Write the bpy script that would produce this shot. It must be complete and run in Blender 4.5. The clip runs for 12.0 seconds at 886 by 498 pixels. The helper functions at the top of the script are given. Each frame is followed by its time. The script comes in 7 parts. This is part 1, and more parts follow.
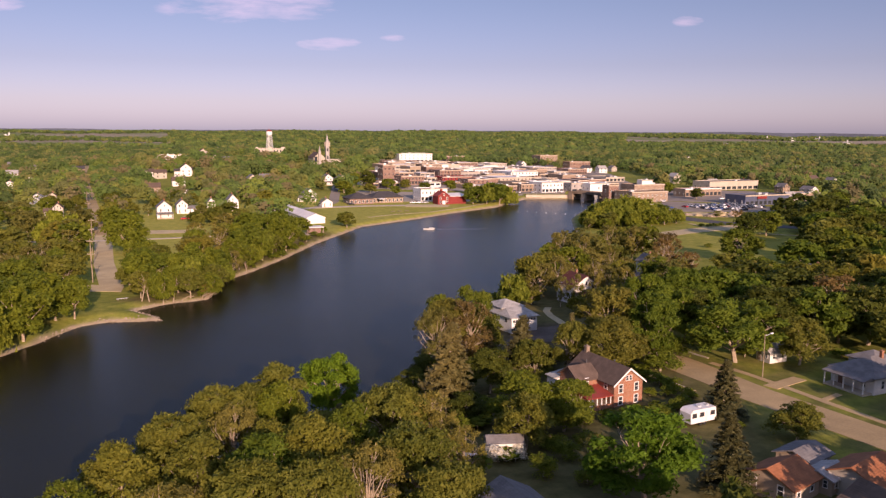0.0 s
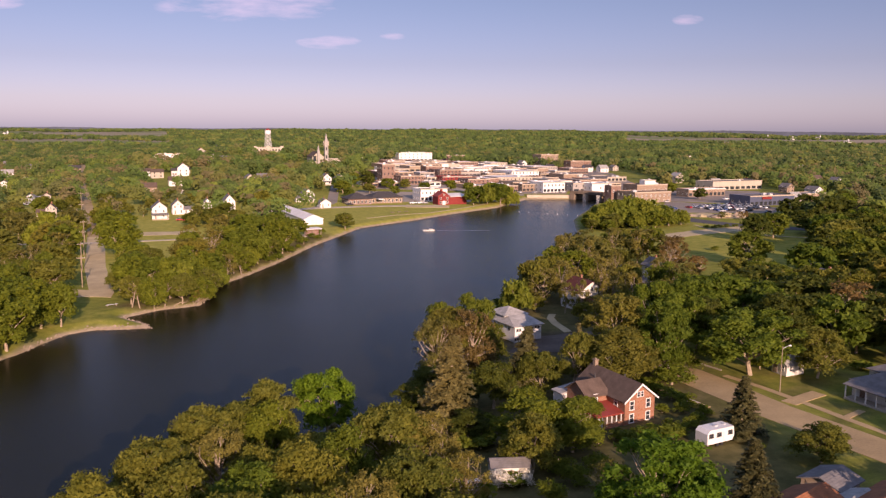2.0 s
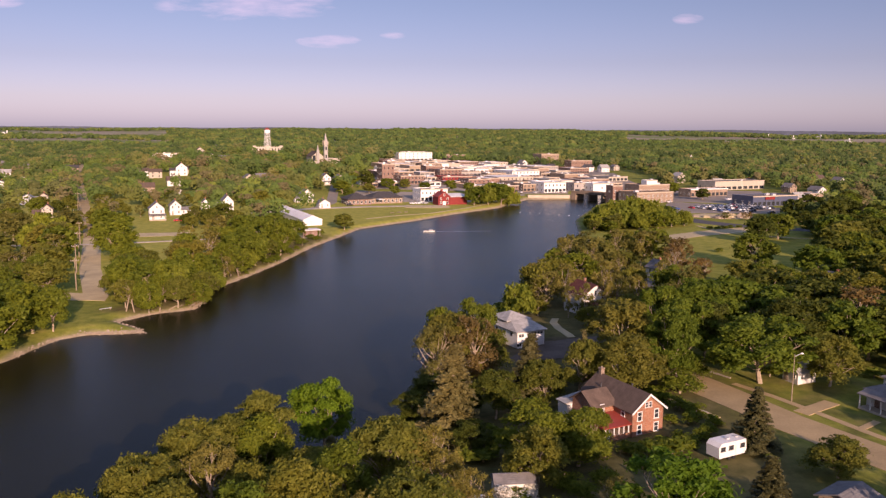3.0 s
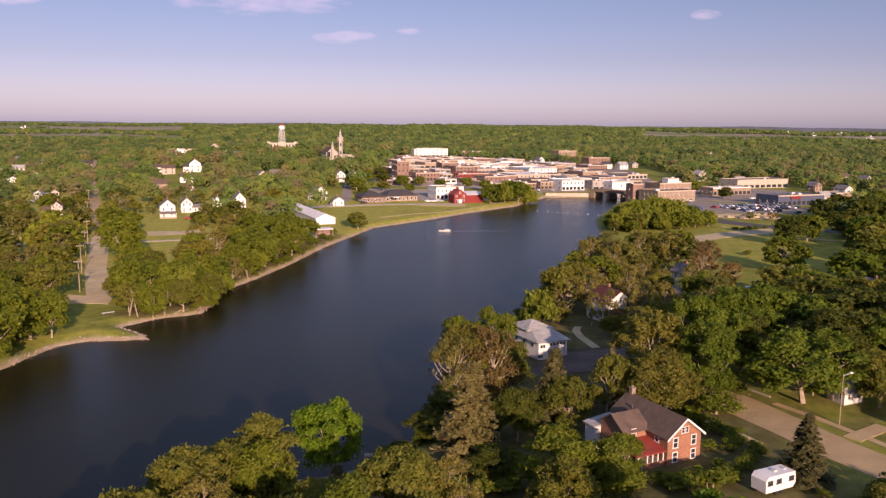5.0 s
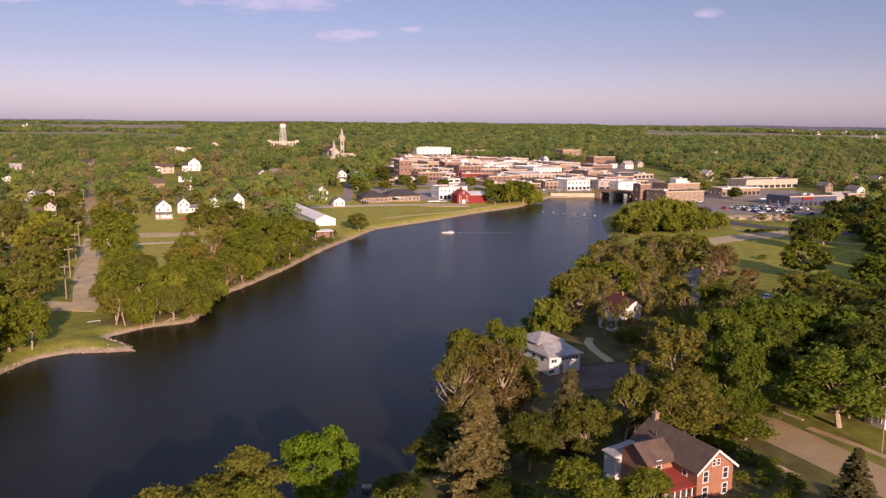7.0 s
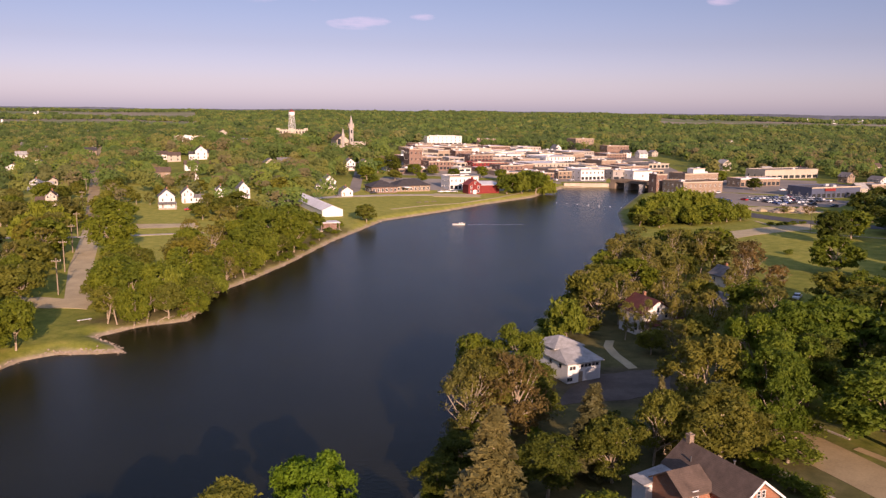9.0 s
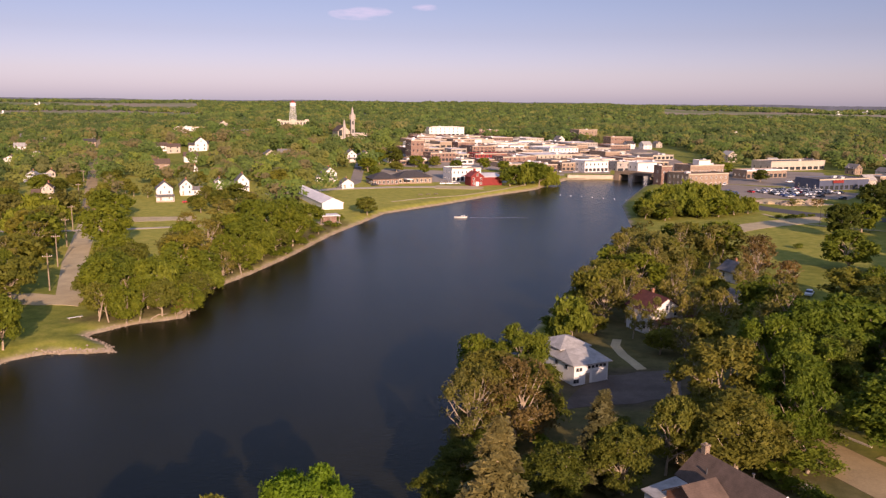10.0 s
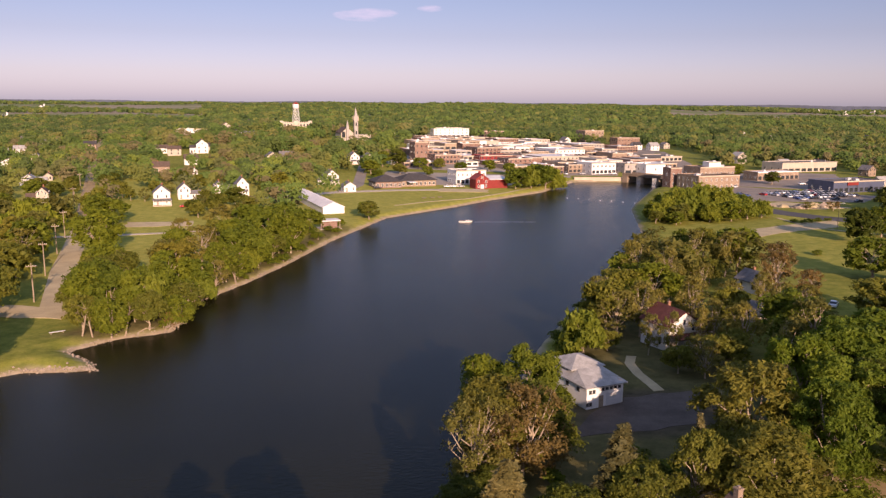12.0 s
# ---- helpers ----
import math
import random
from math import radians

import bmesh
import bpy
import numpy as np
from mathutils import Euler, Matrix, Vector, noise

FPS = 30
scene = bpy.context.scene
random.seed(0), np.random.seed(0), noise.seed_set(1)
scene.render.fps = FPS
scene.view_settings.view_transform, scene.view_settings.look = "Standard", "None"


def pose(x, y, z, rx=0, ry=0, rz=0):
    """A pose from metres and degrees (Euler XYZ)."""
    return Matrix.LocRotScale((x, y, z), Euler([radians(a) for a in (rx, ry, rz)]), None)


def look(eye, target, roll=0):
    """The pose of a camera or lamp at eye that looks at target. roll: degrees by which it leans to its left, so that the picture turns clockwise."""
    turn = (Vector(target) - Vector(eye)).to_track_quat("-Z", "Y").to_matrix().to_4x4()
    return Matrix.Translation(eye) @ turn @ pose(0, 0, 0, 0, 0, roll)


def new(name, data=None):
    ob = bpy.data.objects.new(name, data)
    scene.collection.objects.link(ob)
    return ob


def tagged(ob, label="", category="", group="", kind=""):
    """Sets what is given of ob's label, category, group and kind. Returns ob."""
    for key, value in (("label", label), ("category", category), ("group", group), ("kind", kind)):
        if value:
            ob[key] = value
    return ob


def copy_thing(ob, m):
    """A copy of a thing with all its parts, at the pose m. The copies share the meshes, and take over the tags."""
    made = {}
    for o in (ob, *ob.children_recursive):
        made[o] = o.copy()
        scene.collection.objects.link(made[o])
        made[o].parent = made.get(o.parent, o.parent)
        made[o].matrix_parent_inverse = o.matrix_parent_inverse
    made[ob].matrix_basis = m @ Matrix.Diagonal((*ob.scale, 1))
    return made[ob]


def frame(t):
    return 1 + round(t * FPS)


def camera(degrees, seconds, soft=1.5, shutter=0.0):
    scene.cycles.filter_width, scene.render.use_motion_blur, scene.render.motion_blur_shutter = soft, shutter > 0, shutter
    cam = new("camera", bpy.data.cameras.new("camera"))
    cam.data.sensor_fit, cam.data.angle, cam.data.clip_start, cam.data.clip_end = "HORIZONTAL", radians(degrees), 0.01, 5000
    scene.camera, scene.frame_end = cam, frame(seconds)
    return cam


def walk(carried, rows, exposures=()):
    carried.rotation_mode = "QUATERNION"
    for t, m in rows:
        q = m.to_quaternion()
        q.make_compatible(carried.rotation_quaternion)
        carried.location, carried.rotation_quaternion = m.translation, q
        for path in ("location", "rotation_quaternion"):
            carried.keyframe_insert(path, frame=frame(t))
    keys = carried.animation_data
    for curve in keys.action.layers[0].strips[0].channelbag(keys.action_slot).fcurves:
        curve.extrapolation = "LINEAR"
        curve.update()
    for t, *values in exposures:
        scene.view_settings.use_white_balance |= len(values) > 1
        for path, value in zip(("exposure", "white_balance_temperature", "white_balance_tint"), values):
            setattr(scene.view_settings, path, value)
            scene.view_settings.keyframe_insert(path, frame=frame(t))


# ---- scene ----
cam = camera(58.0, 12.0, soft=1.35)
PATH = [
    (0.0, 0.0, 0.0, 50.0, 81.665, -0.277, 0.0),
    (0.5, 0.01, 1.83, 50.0, 81.635, -0.263, 0.048),
    (1.0, -0.02, 3.74, 50.13, 81.607, -0.283, 0.042),
    (1.5, -0.04, 5.66, 50.36, 81.576, -0.295, 0.032),
    (2.0, -0.17, 7.74, 50.55, 81.56, -0.293, -0.012),
    (2.5, -0.26, 9.97, 50.71, 81.549, -0.288, -0.033),
    (4.5, -0.69, 20.16, 51.15, 81.261, -0.398, 0.659),
    (5.0, -0.81, 22.9, 51.22, 81.207, -0.426, 1.092),
    (5.5, -0.99, 25.66, 51.24, 81.174, -0.439, 1.172),
    (6.0, -1.12, 28.49, 51.3, 81.144, -0.471, 1.22),
    (6.5, -1.27, 31.32, 51.32, 81.114, -0.471, 1.244),
    (7.0, -1.44, 34.11, 51.37, 81.091, -0.487, 1.273),
    (8.8, -1.63, 44.98, 51.2, 80.73, -0.572, 2.035),
    (9.0, -1.64, 46.2, 51.18, 80.268, -0.579, 2.054),
    (9.5, -1.64, 49.15, 51.15, 79.649, -0.566, 2.105),
    (10.0, -1.66, 52.26, 51.14, 79.631, -0.551, 2.222),
    (10.5, -1.64, 55.22, 51.11, 79.629, -0.493, 2.299),
    (11.0, -1.56, 57.92, 51.1, 79.647, -0.471, 2.372),
    (11.5, -1.58, 60.49, 51.18, 79.655, -0.438, 2.42),
    (12.0, -1.54, 62.78, 51.27, 79.691, -0.411, 2.576),
]
walk(cam, [(t, pose(*r)) for t, *r in PATH], exposures=[(0.0, 0.72, 6760, 39), (7.0, 0.72, 6780, 39), (9.5, 0.78, 6840, 37), (12.0, 0.84, 6880, 35)])

# ---- light: low evening sun behind the camera, clear sky ----
SUN_FROM = Vector((17.0, -48.0, 14.2)).normalized()
SUN_ELEV = math.asin(SUN_FROM.z)
SUN_TURN = math.atan2(SUN_FROM.x, SUN_FROM.y)
world = bpy.data.worlds.new("sky")
scene.world = world
world.use_nodes = True
wn, wl = world.node_tree.nodes, world.node_tree.links
wn.clear()
sky = wn.new("ShaderNodeTexSky")
sky.sky_type = "NISHITA"
sky.sun_disc = False
sky.sun_elevation = SUN_ELEV
sky.sun_rotation = SUN_TURN
sky.altitude = 300
sky.air_density = 1.0
sky.dust_density = 1.0
sky.ozone_density = 2.0
back = wn.new("ShaderNodeBackground")
back.inputs["Strength"].default_value = 0.092
wout = wn.new("ShaderNodeOutputWorld")
# evening haze: a lavender band low over the horizon, and thin pink clouds
wdir = wn.new("ShaderNodeTexCoord").outputs["Generated"]
wsep = wn.new("ShaderNodeSeparateXYZ")
wl.new(wdir, wsep.inputs[0])


def sky_ramp(fac, stops):
    r = wn.new("ShaderNodeValToRGB")
    while len(r.color_ramp.elements) < len(stops):
        r.color_ramp.elements.new(0.5)
    for e, (p, c) in zip(r.color_ramp.elements, stops):
        e.position, e.color = p, (*c, 1)
    wl.new(fac, r.inputs["Fac"])
    return r.outputs[0]


def sky_mix(fac, a, b, mode="MIX"):
    m = wn.new("ShaderNodeMix")
    m.data_type, m.blend_type = "RGBA", mode
    for sock, v in ((m.inputs[0], fac), (m.inputs[6], a), (m.inputs[7], b)):
        if isinstance(v, (int, float)):
            sock.default_value = v
        elif isinstance(v, tuple):
            sock.default_value = (*v, 1)
        else:
            wl.new(v, sock)
    return m.outputs[2]


haze = sky_ramp(wsep.outputs[2], ((0.0, (0.735, 0.765, 1.2)), (0.035, (0.695, 0.662, 0.90)), (0.08, (0.59, 0.552, 0.69)), (0.16, (0.54, 0.54, 0.61)), (0.4, (0.62, 0.63, 0.68)), (0.6, (2.0, 1.9, 1.75)), (1.0, (2.5, 2.35, 2.1))))
tone = sky_mix(1.0, sky.outputs[0], haze, "MULTIPLY")


def calc(op, a, b=None):
    m = wn.new("ShaderNodeMath")
    m.operation = op
    for sock, v in zip(m.inputs, (a, b)):
        if isinstance(v, (int, float)):
            sock.default_value = v
        elif v is not None:
            wl.new(v, sock)
    return m.outputs[0]


across, up = calc("DIVIDE", wsep.outputs[0], wsep.outputs[1]), calc("DIVIDE", wsep.outputs[2], wsep.outputs[1])
flat = wn.new("ShaderNodeCombineXYZ")
wl.new(calc("MULTIPLY", across, 9.0), flat.inputs[0])
wl.new(calc("MULTIPLY", up, 42.0), flat.inputs[1])
cloud = wn.new("ShaderNodeTexNoise")
cloud.inputs["Scale"].default_value = 1.7
cloud.inputs["Detail"].default_value = 6
cloud.inputs["Roughness"].default_value = 0.6
wl.new(flat.outputs[0], cloud.inputs["Vector"])
puffs = 0.0
for cu, cv, su, sv in ((-0.235, 0.148, 0.125, 0.022), (-0.14, 0.106, 0.045, 0.010), (0.297, 0.134, 0.022, 0.008), (-0.06, 0.113, 0.02, 0.005), (-0.55, 0.152, 0.05, 0.012)):
    du = calc("DIVIDE", calc("SUBTRACT", across, cu), su)
    dv = calc("DIVIDE", calc("SUBTRACT", up, cv), sv)
    near = calc("SUBTRACT", 1.0, calc("ADD", calc("MULTIPLY", du, du), calc("MULTIPLY", dv, dv)))
    puffs = calc("MAXIMUM", near, puffs)
wisp = calc("ADD", calc("MULTIPLY", puffs, 0.55), calc("MULTIPLY", calc("SUBTRACT", cloud.outputs["Fac"], 0.5), 2.2))
veil = sky_ramp(calc("MULTIPLY", wisp, calc("MINIMUM", calc("MULTIPLY", puffs, 3.0), 1.0)), ((0.08, (0.0, 0.0, 0.0)), (1.0, (0.5, 0.5, 0.5))))
tone = sky_mix(veil, tone, (7.0, 5.7, 6.6))
wl.new(tone, back.inputs["Color"])
wl.new(back.outputs[0], wout.inputs["Surface"])
sun = new("sun", bpy.data.lights.new("sun", "SUN"))
sun.data.energy = 4.6
sun.data.angle = radians(0.6)
sun.data.color = (1.0, 0.80, 0.56)
sun.matrix_world = look(SUN_FROM * 300, (0, 0, 0))


# ---- materials ----
def nodes_of(name):
    m = bpy.data.materials.new(name)
    m.use_nodes = True
    n, l = m.node_tree.nodes, m.node_tree.links
    return m, n, l, n["Principled BSDF"]


def noise_node(n, l, scale, detail=4.0, vec=None, rough=0.6):
    t = n.new("ShaderNodeTexNoise")
    t.inputs["Scale"].default_value = scale
    t.inputs["Detail"].default_value = detail
    t.inputs["Roughness"].default_value = rough
    if vec is not None:
        l.new(vec, t.inputs["Vector"])
    return t


def ramp_node(n, l, fac, stops):
    r = n.new("ShaderNodeValToRGB")
    while len(r.color_ramp.elements) < len(stops):
        r.color_ramp.elements.new(0.5)
    for e, (p, c) in zip(r.color_ramp.elements, stops):
        e.position = p
        e.color = (*c, 1)
    l.new(fac, r.inputs["Fac"])
    return r


def mixed(n, l, fac, a, b, mode="MIX"):
    m = n.new("ShaderNodeMix")
    m.data_type = "RGBA"
    m.blend_type = mode
    for sock, v in ((m.inputs[0], fac), (m.inputs[6], a), (m.inputs[7], b)):
        if isinstance(v, (int, float)):
            sock.default_value = v
        elif isinstance(v, tuple):
            sock.default_value = (*v, 1)
        else:
            l.new(v, sock)
    return m.outputs[2]


def shade(c, k):
    return tuple(min(1.0, max(0.0, v * k)) for v in c)


def surface(name, color, rough=0.8, var=0.25, scale=0.6, fine=9.0, bump=0.15, metal=0.0, stripes=0.0, each=0.0, spec=0.3):
    """A worn surface: blotches at two scales, fine relief, optional level boards, optional change from piece to piece."""
    m, n, l, b = nodes_of(name)
    geo = n.new("ShaderNodeTexCoord").outputs["Object"]
    big = noise_node(n, l, scale, 5, geo)
    small = noise_node(n, l, fine, 3, geo)
    c = ramp_node(n, l, big.outputs["Fac"], ((0.3, shade(color, 1 - var)), (0.7, shade(color, 1 + var * 0.6)))).outputs[0]
    c = mixed(n, l, 0.35, c, ramp_node(n, l, small.outputs["Fac"], ((0.35, (0.55, 0.55, 0.55)), (0.65, (1, 1, 1)))).outputs[0], "MULTIPLY")
    if each:
        info = n.new("ShaderNodeObjectInfo")
        c = mixed(n, l, 1.0, c, ramp_node(n, l, info.outputs["Random"], ((0.0, (1 - each,) * 3), (1.0, (1.0, 1.0, 1.0)))).outputs[0], "MULTIPLY")
    l.new(c, b.inputs["Base Color"])
    b.inputs["Roughness"].default_value = rough
    b.inputs["Metallic"].default_value = metal
    b.inputs["Specular IOR Level"].default_value = spec
    bp = n.new("ShaderNodeBump")
    bp.inputs["Strength"].default_value = bump
    bp.inputs["Distance"].default_value = 0.05
    if stripes:
        w = n.new("ShaderNodeTexWave")
        w.bands_direction = "Z"
        w.inputs["Scale"].default_value = stripes
        w.inputs["Distortion"].default_value = 0.1
        l.new(geo, w.inputs["Vector"])
        l.new(w.outputs["Fac"], bp.inputs["Height"])
    else:
        l.new(small.outputs["Fac"], bp.inputs["Height"])
    l.new(bp.outputs[0], b.inputs["Normal"])
    return m


def brickwork(name, color, mortar):
    m, n, l, b = nodes_of(name)
    geo = n.new("ShaderNodeTexCoord").outputs["Object"]
    sep = n.new("ShaderNodeSeparateXYZ")
    l.new(geo, sep.inputs[0])
    add = n.new("ShaderNodeMath")
    l.new(sep.outputs[0], add.inputs[0])
    l.new(sep.outputs[1], add.inputs[1])
    com = n.new("ShaderNodeCombineXYZ")
    l.new(add.outputs[0], com.inputs[0])
    l.new(sep.outputs[2], com.inputs[1])
    t = n.new("ShaderNodeTexBrick")
    t.inputs["Scale"].default_value = 1.0
    t.inputs["Brick Width"].default_value = 0.22
    t.inputs["Row Height"].default_value = 0.075
    t.inputs["Mortar Size"].default_value = 0.008
    t.inputs["Color1"].default_value = (*shade(color, 0.75), 1)
    t.inputs["Color2"].default_value = (*shade(color, 1.15), 1)
    t.inputs["Mortar"].default_value = (*mortar, 1)
    l.new(com.outputs[0], t.inputs["Vector"])
    big = noise_node(n, l, 0.5, 5, geo)
    c = mixed(n, l, 0.6, t.outputs["Color"], ramp_node(n, l, big.outputs["Fac"], ((0.3, (0.6, 0.6, 0.6)), (0.7, (1.1, 1.05, 1)))).outputs[0], "MULTIPLY")
    l.new(c, b.inputs["Base Color"])
    b.inputs["Roughness"].default_value = 0.85
    return m


def shingles(name, color):
    m = surface(name, color, 0.9, 0.3, 0.8, 6.0, 0.3, stripes=2.2)
    return m


def leaves(name, dark, light, glow=0.54, blot_scale=0.35):
    """Leaf clumps: colour changes from clump to clump and from tree to tree, light shines a little through."""
    m, n, l, b = nodes_of(name)
    geo = n.new("ShaderNodeNewGeometry")
    info = n.new("ShaderNodeObjectInfo")
    low, high = (tuple(a + (c2 - a) * k for a, c2 in zip(dark, light)) for k in (0.15, 0.85))
    c = ramp_node(n, l, geo.outputs["Random Per Island"], ((0.0, low), (1.0, high))).outputs[0]
    t = ramp_node(n, l, info.outputs["Random"], ((0.0, (0.75, 0.82, 0.8)), (0.5, (1.0, 1.0, 1.0)), (1.0, (1.12, 1.08, 0.92)))).outputs[0]
    c = mixed(n, l, 1.0, c, t, "MULTIPLY")
    pos = n.new("ShaderNodeTexCoord").outputs["Object"]
    blot = noise_node(n, l, blot_scale, 2, pos)
    c = mixed(n, l, 0.55, c, ramp_node(n, l, blot.outputs["Fac"], ((0.35, (0.6, 0.66, 0.6)), (0.65, (1.15, 1.08, 1.0)))).outputs[0], "MULTIPLY")
    l.new(c, b.inputs["Base Color"])
    b.inputs["Roughness"].default_value = 0.6
    b.inputs["Specular IOR Level"].default_value = 0.15
    tr = n.new("ShaderNodeBsdfTranslucent")
    l.new(c, tr.inputs["Color"])
    mx = n.new("ShaderNodeMixShader")
    mx.inputs[0].default_value = glow
    l.new(b.outputs[0], mx.inputs[1])
    l.new(tr.outputs[0], mx.inputs[2])
    l.new(mx.outputs[0], n["Material Output"].inputs["Surface"])
    return m


LEAF = {
    "r": leaves("leaf_fresh_green", (0.099, 0.174, 0.013), (0.178, 0.297, 0.022)),
    "o": leaves("leaf_olive", (0.135, 0.148, 0.023), (0.242, 0.242, 0.039)),
    "g": leaves("leaf_green", (0.112, 0.150, 0.017), (0.204, 0.240, 0.025)),
    "m": leaves("leaf_maple", (0.086, 0.136, 0.015), (0.180, 0.237, 0.024)),
    "d": leaves("leaf_dark_green", (0.072, 0.096, 0.016), (0.131, 0.150, 0.023)),
    "y": leaves("leaf_willow_yellow", (0.166, 0.202, 0.025), (0.278, 0.310, 0.036)),
    "w": leaves("leaf_willow_olive", (0.155, 0.149, 0.025), (0.260, 0.238, 0.041)),
    "b": leaves("leaf_budding_brown", (0.169, 0.157, 0.038), (0.281, 0.252, 0.059)),
    "p": leaves("leaf_reddish", (0.196, 0.130, 0.045), (0.297, 0.200, 0.066)),
    "c": leaves("needles", (0.068, 0.062, 0.024), (0.122, 0.108, 0.040), 0.12),
    "k": leaves("needles_pale", (0.092, 0.084, 0.033), (0.171, 0.146, 0.056), 0.1),
    "f": leaves("leaf_blossom_white", (0.5, 0.48, 0.42), (0.75, 0.73, 0.68), 0.2),
}
WOODS_LEAF = {
    "g": leaves("woods_green", (0.098, 0.158, 0.037), (0.146, 0.210, 0.050), 0.42, 0.07),
    "d": leaves("woods_dark", (0.071, 0.112, 0.034), (0.105, 0.148, 0.043), 0.42, 0.07),
    "o": leaves("woods_olive", (0.135, 0.160, 0.044), (0.185, 0.207, 0.055), 0.42, 0.07),
    "w": leaves("woods_pale_olive", (0.150, 0.158, 0.056), (0.197, 0.204, 0.071), 0.42, 0.07),
    "b": leaves("woods_brown", (0.156, 0.138, 0.069), (0.203, 0.178, 0.084), 0.42, 0.07),
    "y": leaves("woods_yellow_green", (0.148, 0.197, 0.037), (0.203, 0.258, 0.052), 0.42, 0.07),
}
BARK = surface("bark", (0.35, 0.28, 0.2), 0.95, 0.35, 1.5, 12.0, 0.5)
WHITE = surface("white_siding", (0.66, 0.64, 0.6), 0.6, 0.1, 0.5, 7.0, 0.25, stripes=1.4)
WHITE_PLAIN = surface("white_paint", (0.7, 0.69, 0.66), 0.55, 0.08, 0.5)
CREAM = surface("cream_wall", (0.42, 0.375, 0.305), 0.8, 0.15, 0.3)
TAN = surface("tan_wall", (0.31, 0.24, 0.17), 0.8, 0.18, 0.3)
BRICK_RED = brickwork("brick_red", (0.29, 0.105, 0.05), (0.3, 0.23, 0.17))
BRICK_TOWN = brickwork("weathered_town_brick", (0.2, 0.11, 0.08), (0.28, 0.24, 0.2))
BRICK_DARK = brickwork("brick_dark_red", (0.18, 0.09, 0.065), (0.3, 0.26, 0.22))
BRICK_TAN = brickwork("brick_tan", (0.25, 0.175, 0.12), (0.34, 0.29, 0.23))
RED_PAINT = surface("red_barn_paint", (0.21, 0.026, 0.022), 0.7, 0.2, 0.5, stripes=1.0)
RED_ROOF = surface("red_metal_roof", (0.26, 0.045, 0.03), 0.6, 0.2, 0.5)
ROOF_MAROON = shingles("maroon_shingles", (0.11, 0.035, 0.028))
ROOF_BROWN = shingles("brown_shingles", (0.115, 0.08, 0.06))
ROOF_GREY = shingles("grey_shingles", (0.17, 0.16, 0.155))
ROOF_DARK = shingles("dark_shingles", (0.06, 0.055, 0.055))
ROOF_PALE = shingles("pale_grey_shingles", (0.34, 0.33, 0.31))
ROOF_ORANGE = shingles("orange_shingles", (0.30, 0.115, 0.05))
ROOF_WHITE = surface("white_membrane", (0.7, 0.67, 0.64), 0.6, 0.12, 0.15, 3.0)
ROOF_TAR = surface("gravel_roof", (0.17, 0.15, 0.135), 0.95, 0.3, 0.12, 8.0)
BRIDGE_CONCRETE = surface("old_bridge_concrete", (0.22, 0.17, 0.125), 0.9, 0.3, 0.2, 5.0)
CONCRETE = surface("concrete", (0.46, 0.39, 0.30), 0.9, 0.18, 0.2, 5.0)
PALE_ROAD = surface("worn_concrete_road", (0.50, 0.395, 0.225), 0.92, 0.22, 0.12, 3.0, each=0.12)
STREET = surface("sandy_worn_street", (0.42, 0.305, 0.155), 0.92, 0.25, 0.12, 3.0, each=0.12)
PAVING = surface("worn_town_paving", (0.31, 0.265, 0.215), 0.92, 0.25, 0.1, 4.0)
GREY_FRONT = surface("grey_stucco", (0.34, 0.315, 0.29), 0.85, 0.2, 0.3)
ASPHALT = surface("asphalt", (0.085, 0.08, 0.078), 0.92, 0.25, 0.15, 6.0)
LOT = surface("parking_asphalt", (0.265, 0.222, 0.178), 0.92, 0.25, 0.1, 4.0)
SAND = surface("sand_and_gravel", (0.47, 0.375, 0.215), 0.95, 0.2, 0.25, 5.0, 0.4)
YARD = surface("packed_yard_dirt", (0.118, 0.090, 0.070), 0.95, 0.35, 0.25, 4.0, 0.4)
STONE = surface("shore_stone", (0.34, 0.27, 0.2), 0.9, 0.3, 0.7, 6.0, 0.4)
WOOD = surface("weathered_wood", (0.30, 0.235, 0.165), 0.9, 0.3, 1.2, 9.0)
METAL = surface("painted_steel", (0.6, 0.6, 0.6), 0.45, 0.1, 0.5, metal=0.3)
STEEL_DARK = surface("dark_steel", (0.10, 0.10, 0.105), 0.5, 0.2, 0.5, metal=0.5)
RUBBER = surface("rubber", (0.02, 0.02, 0.02), 0.8, 0.1)
LIMESTONE = surface("cream_limestone", (0.46, 0.405, 0.325), 0.85, 0.15, 0.3)


SHOW_BLUE = surface("blue_grey_cladding", (0.075, 0.09, 0.14), 0.5, 0.15, 0.4, stripes=1.0)
MILL_ROOF = surface("brown_felt_roof", (0.15, 0.105, 0.075), 0.95, 0.3, 0.15, 6.0)


def glass_dark():
    m, n, l, b = nodes_of("window_glass")
    b.inputs["Base Color"].default_value = (0.03, 0.035, 0.04, 1)
    b.inputs["Roughness"].default_value = 0.08
    b.inputs["Specular IOR Level"].default_value = 0.7
    return m


GLASS = glass_dark()


def car_paint(name, color):
    m, n, l, b = nodes_of(name)
    b.inputs["Base Color"].default_value = (*color, 1)
    b.inputs["Roughness"].default_value = 0.3
    b.inputs["Coat Weight"].default_value = 0.5
    return m


CAR = [car_paint("car_white", (0.75, 0.75, 0.75)), car_paint("car_silver", (0.4, 0.41, 0.42)), car_paint("car_black", (0.02, 0.02, 0.022)),
       car_paint("car_red", (0.4, 0.02, 0.02)), car_paint("car_blue", (0.04, 0.08, 0.25))]


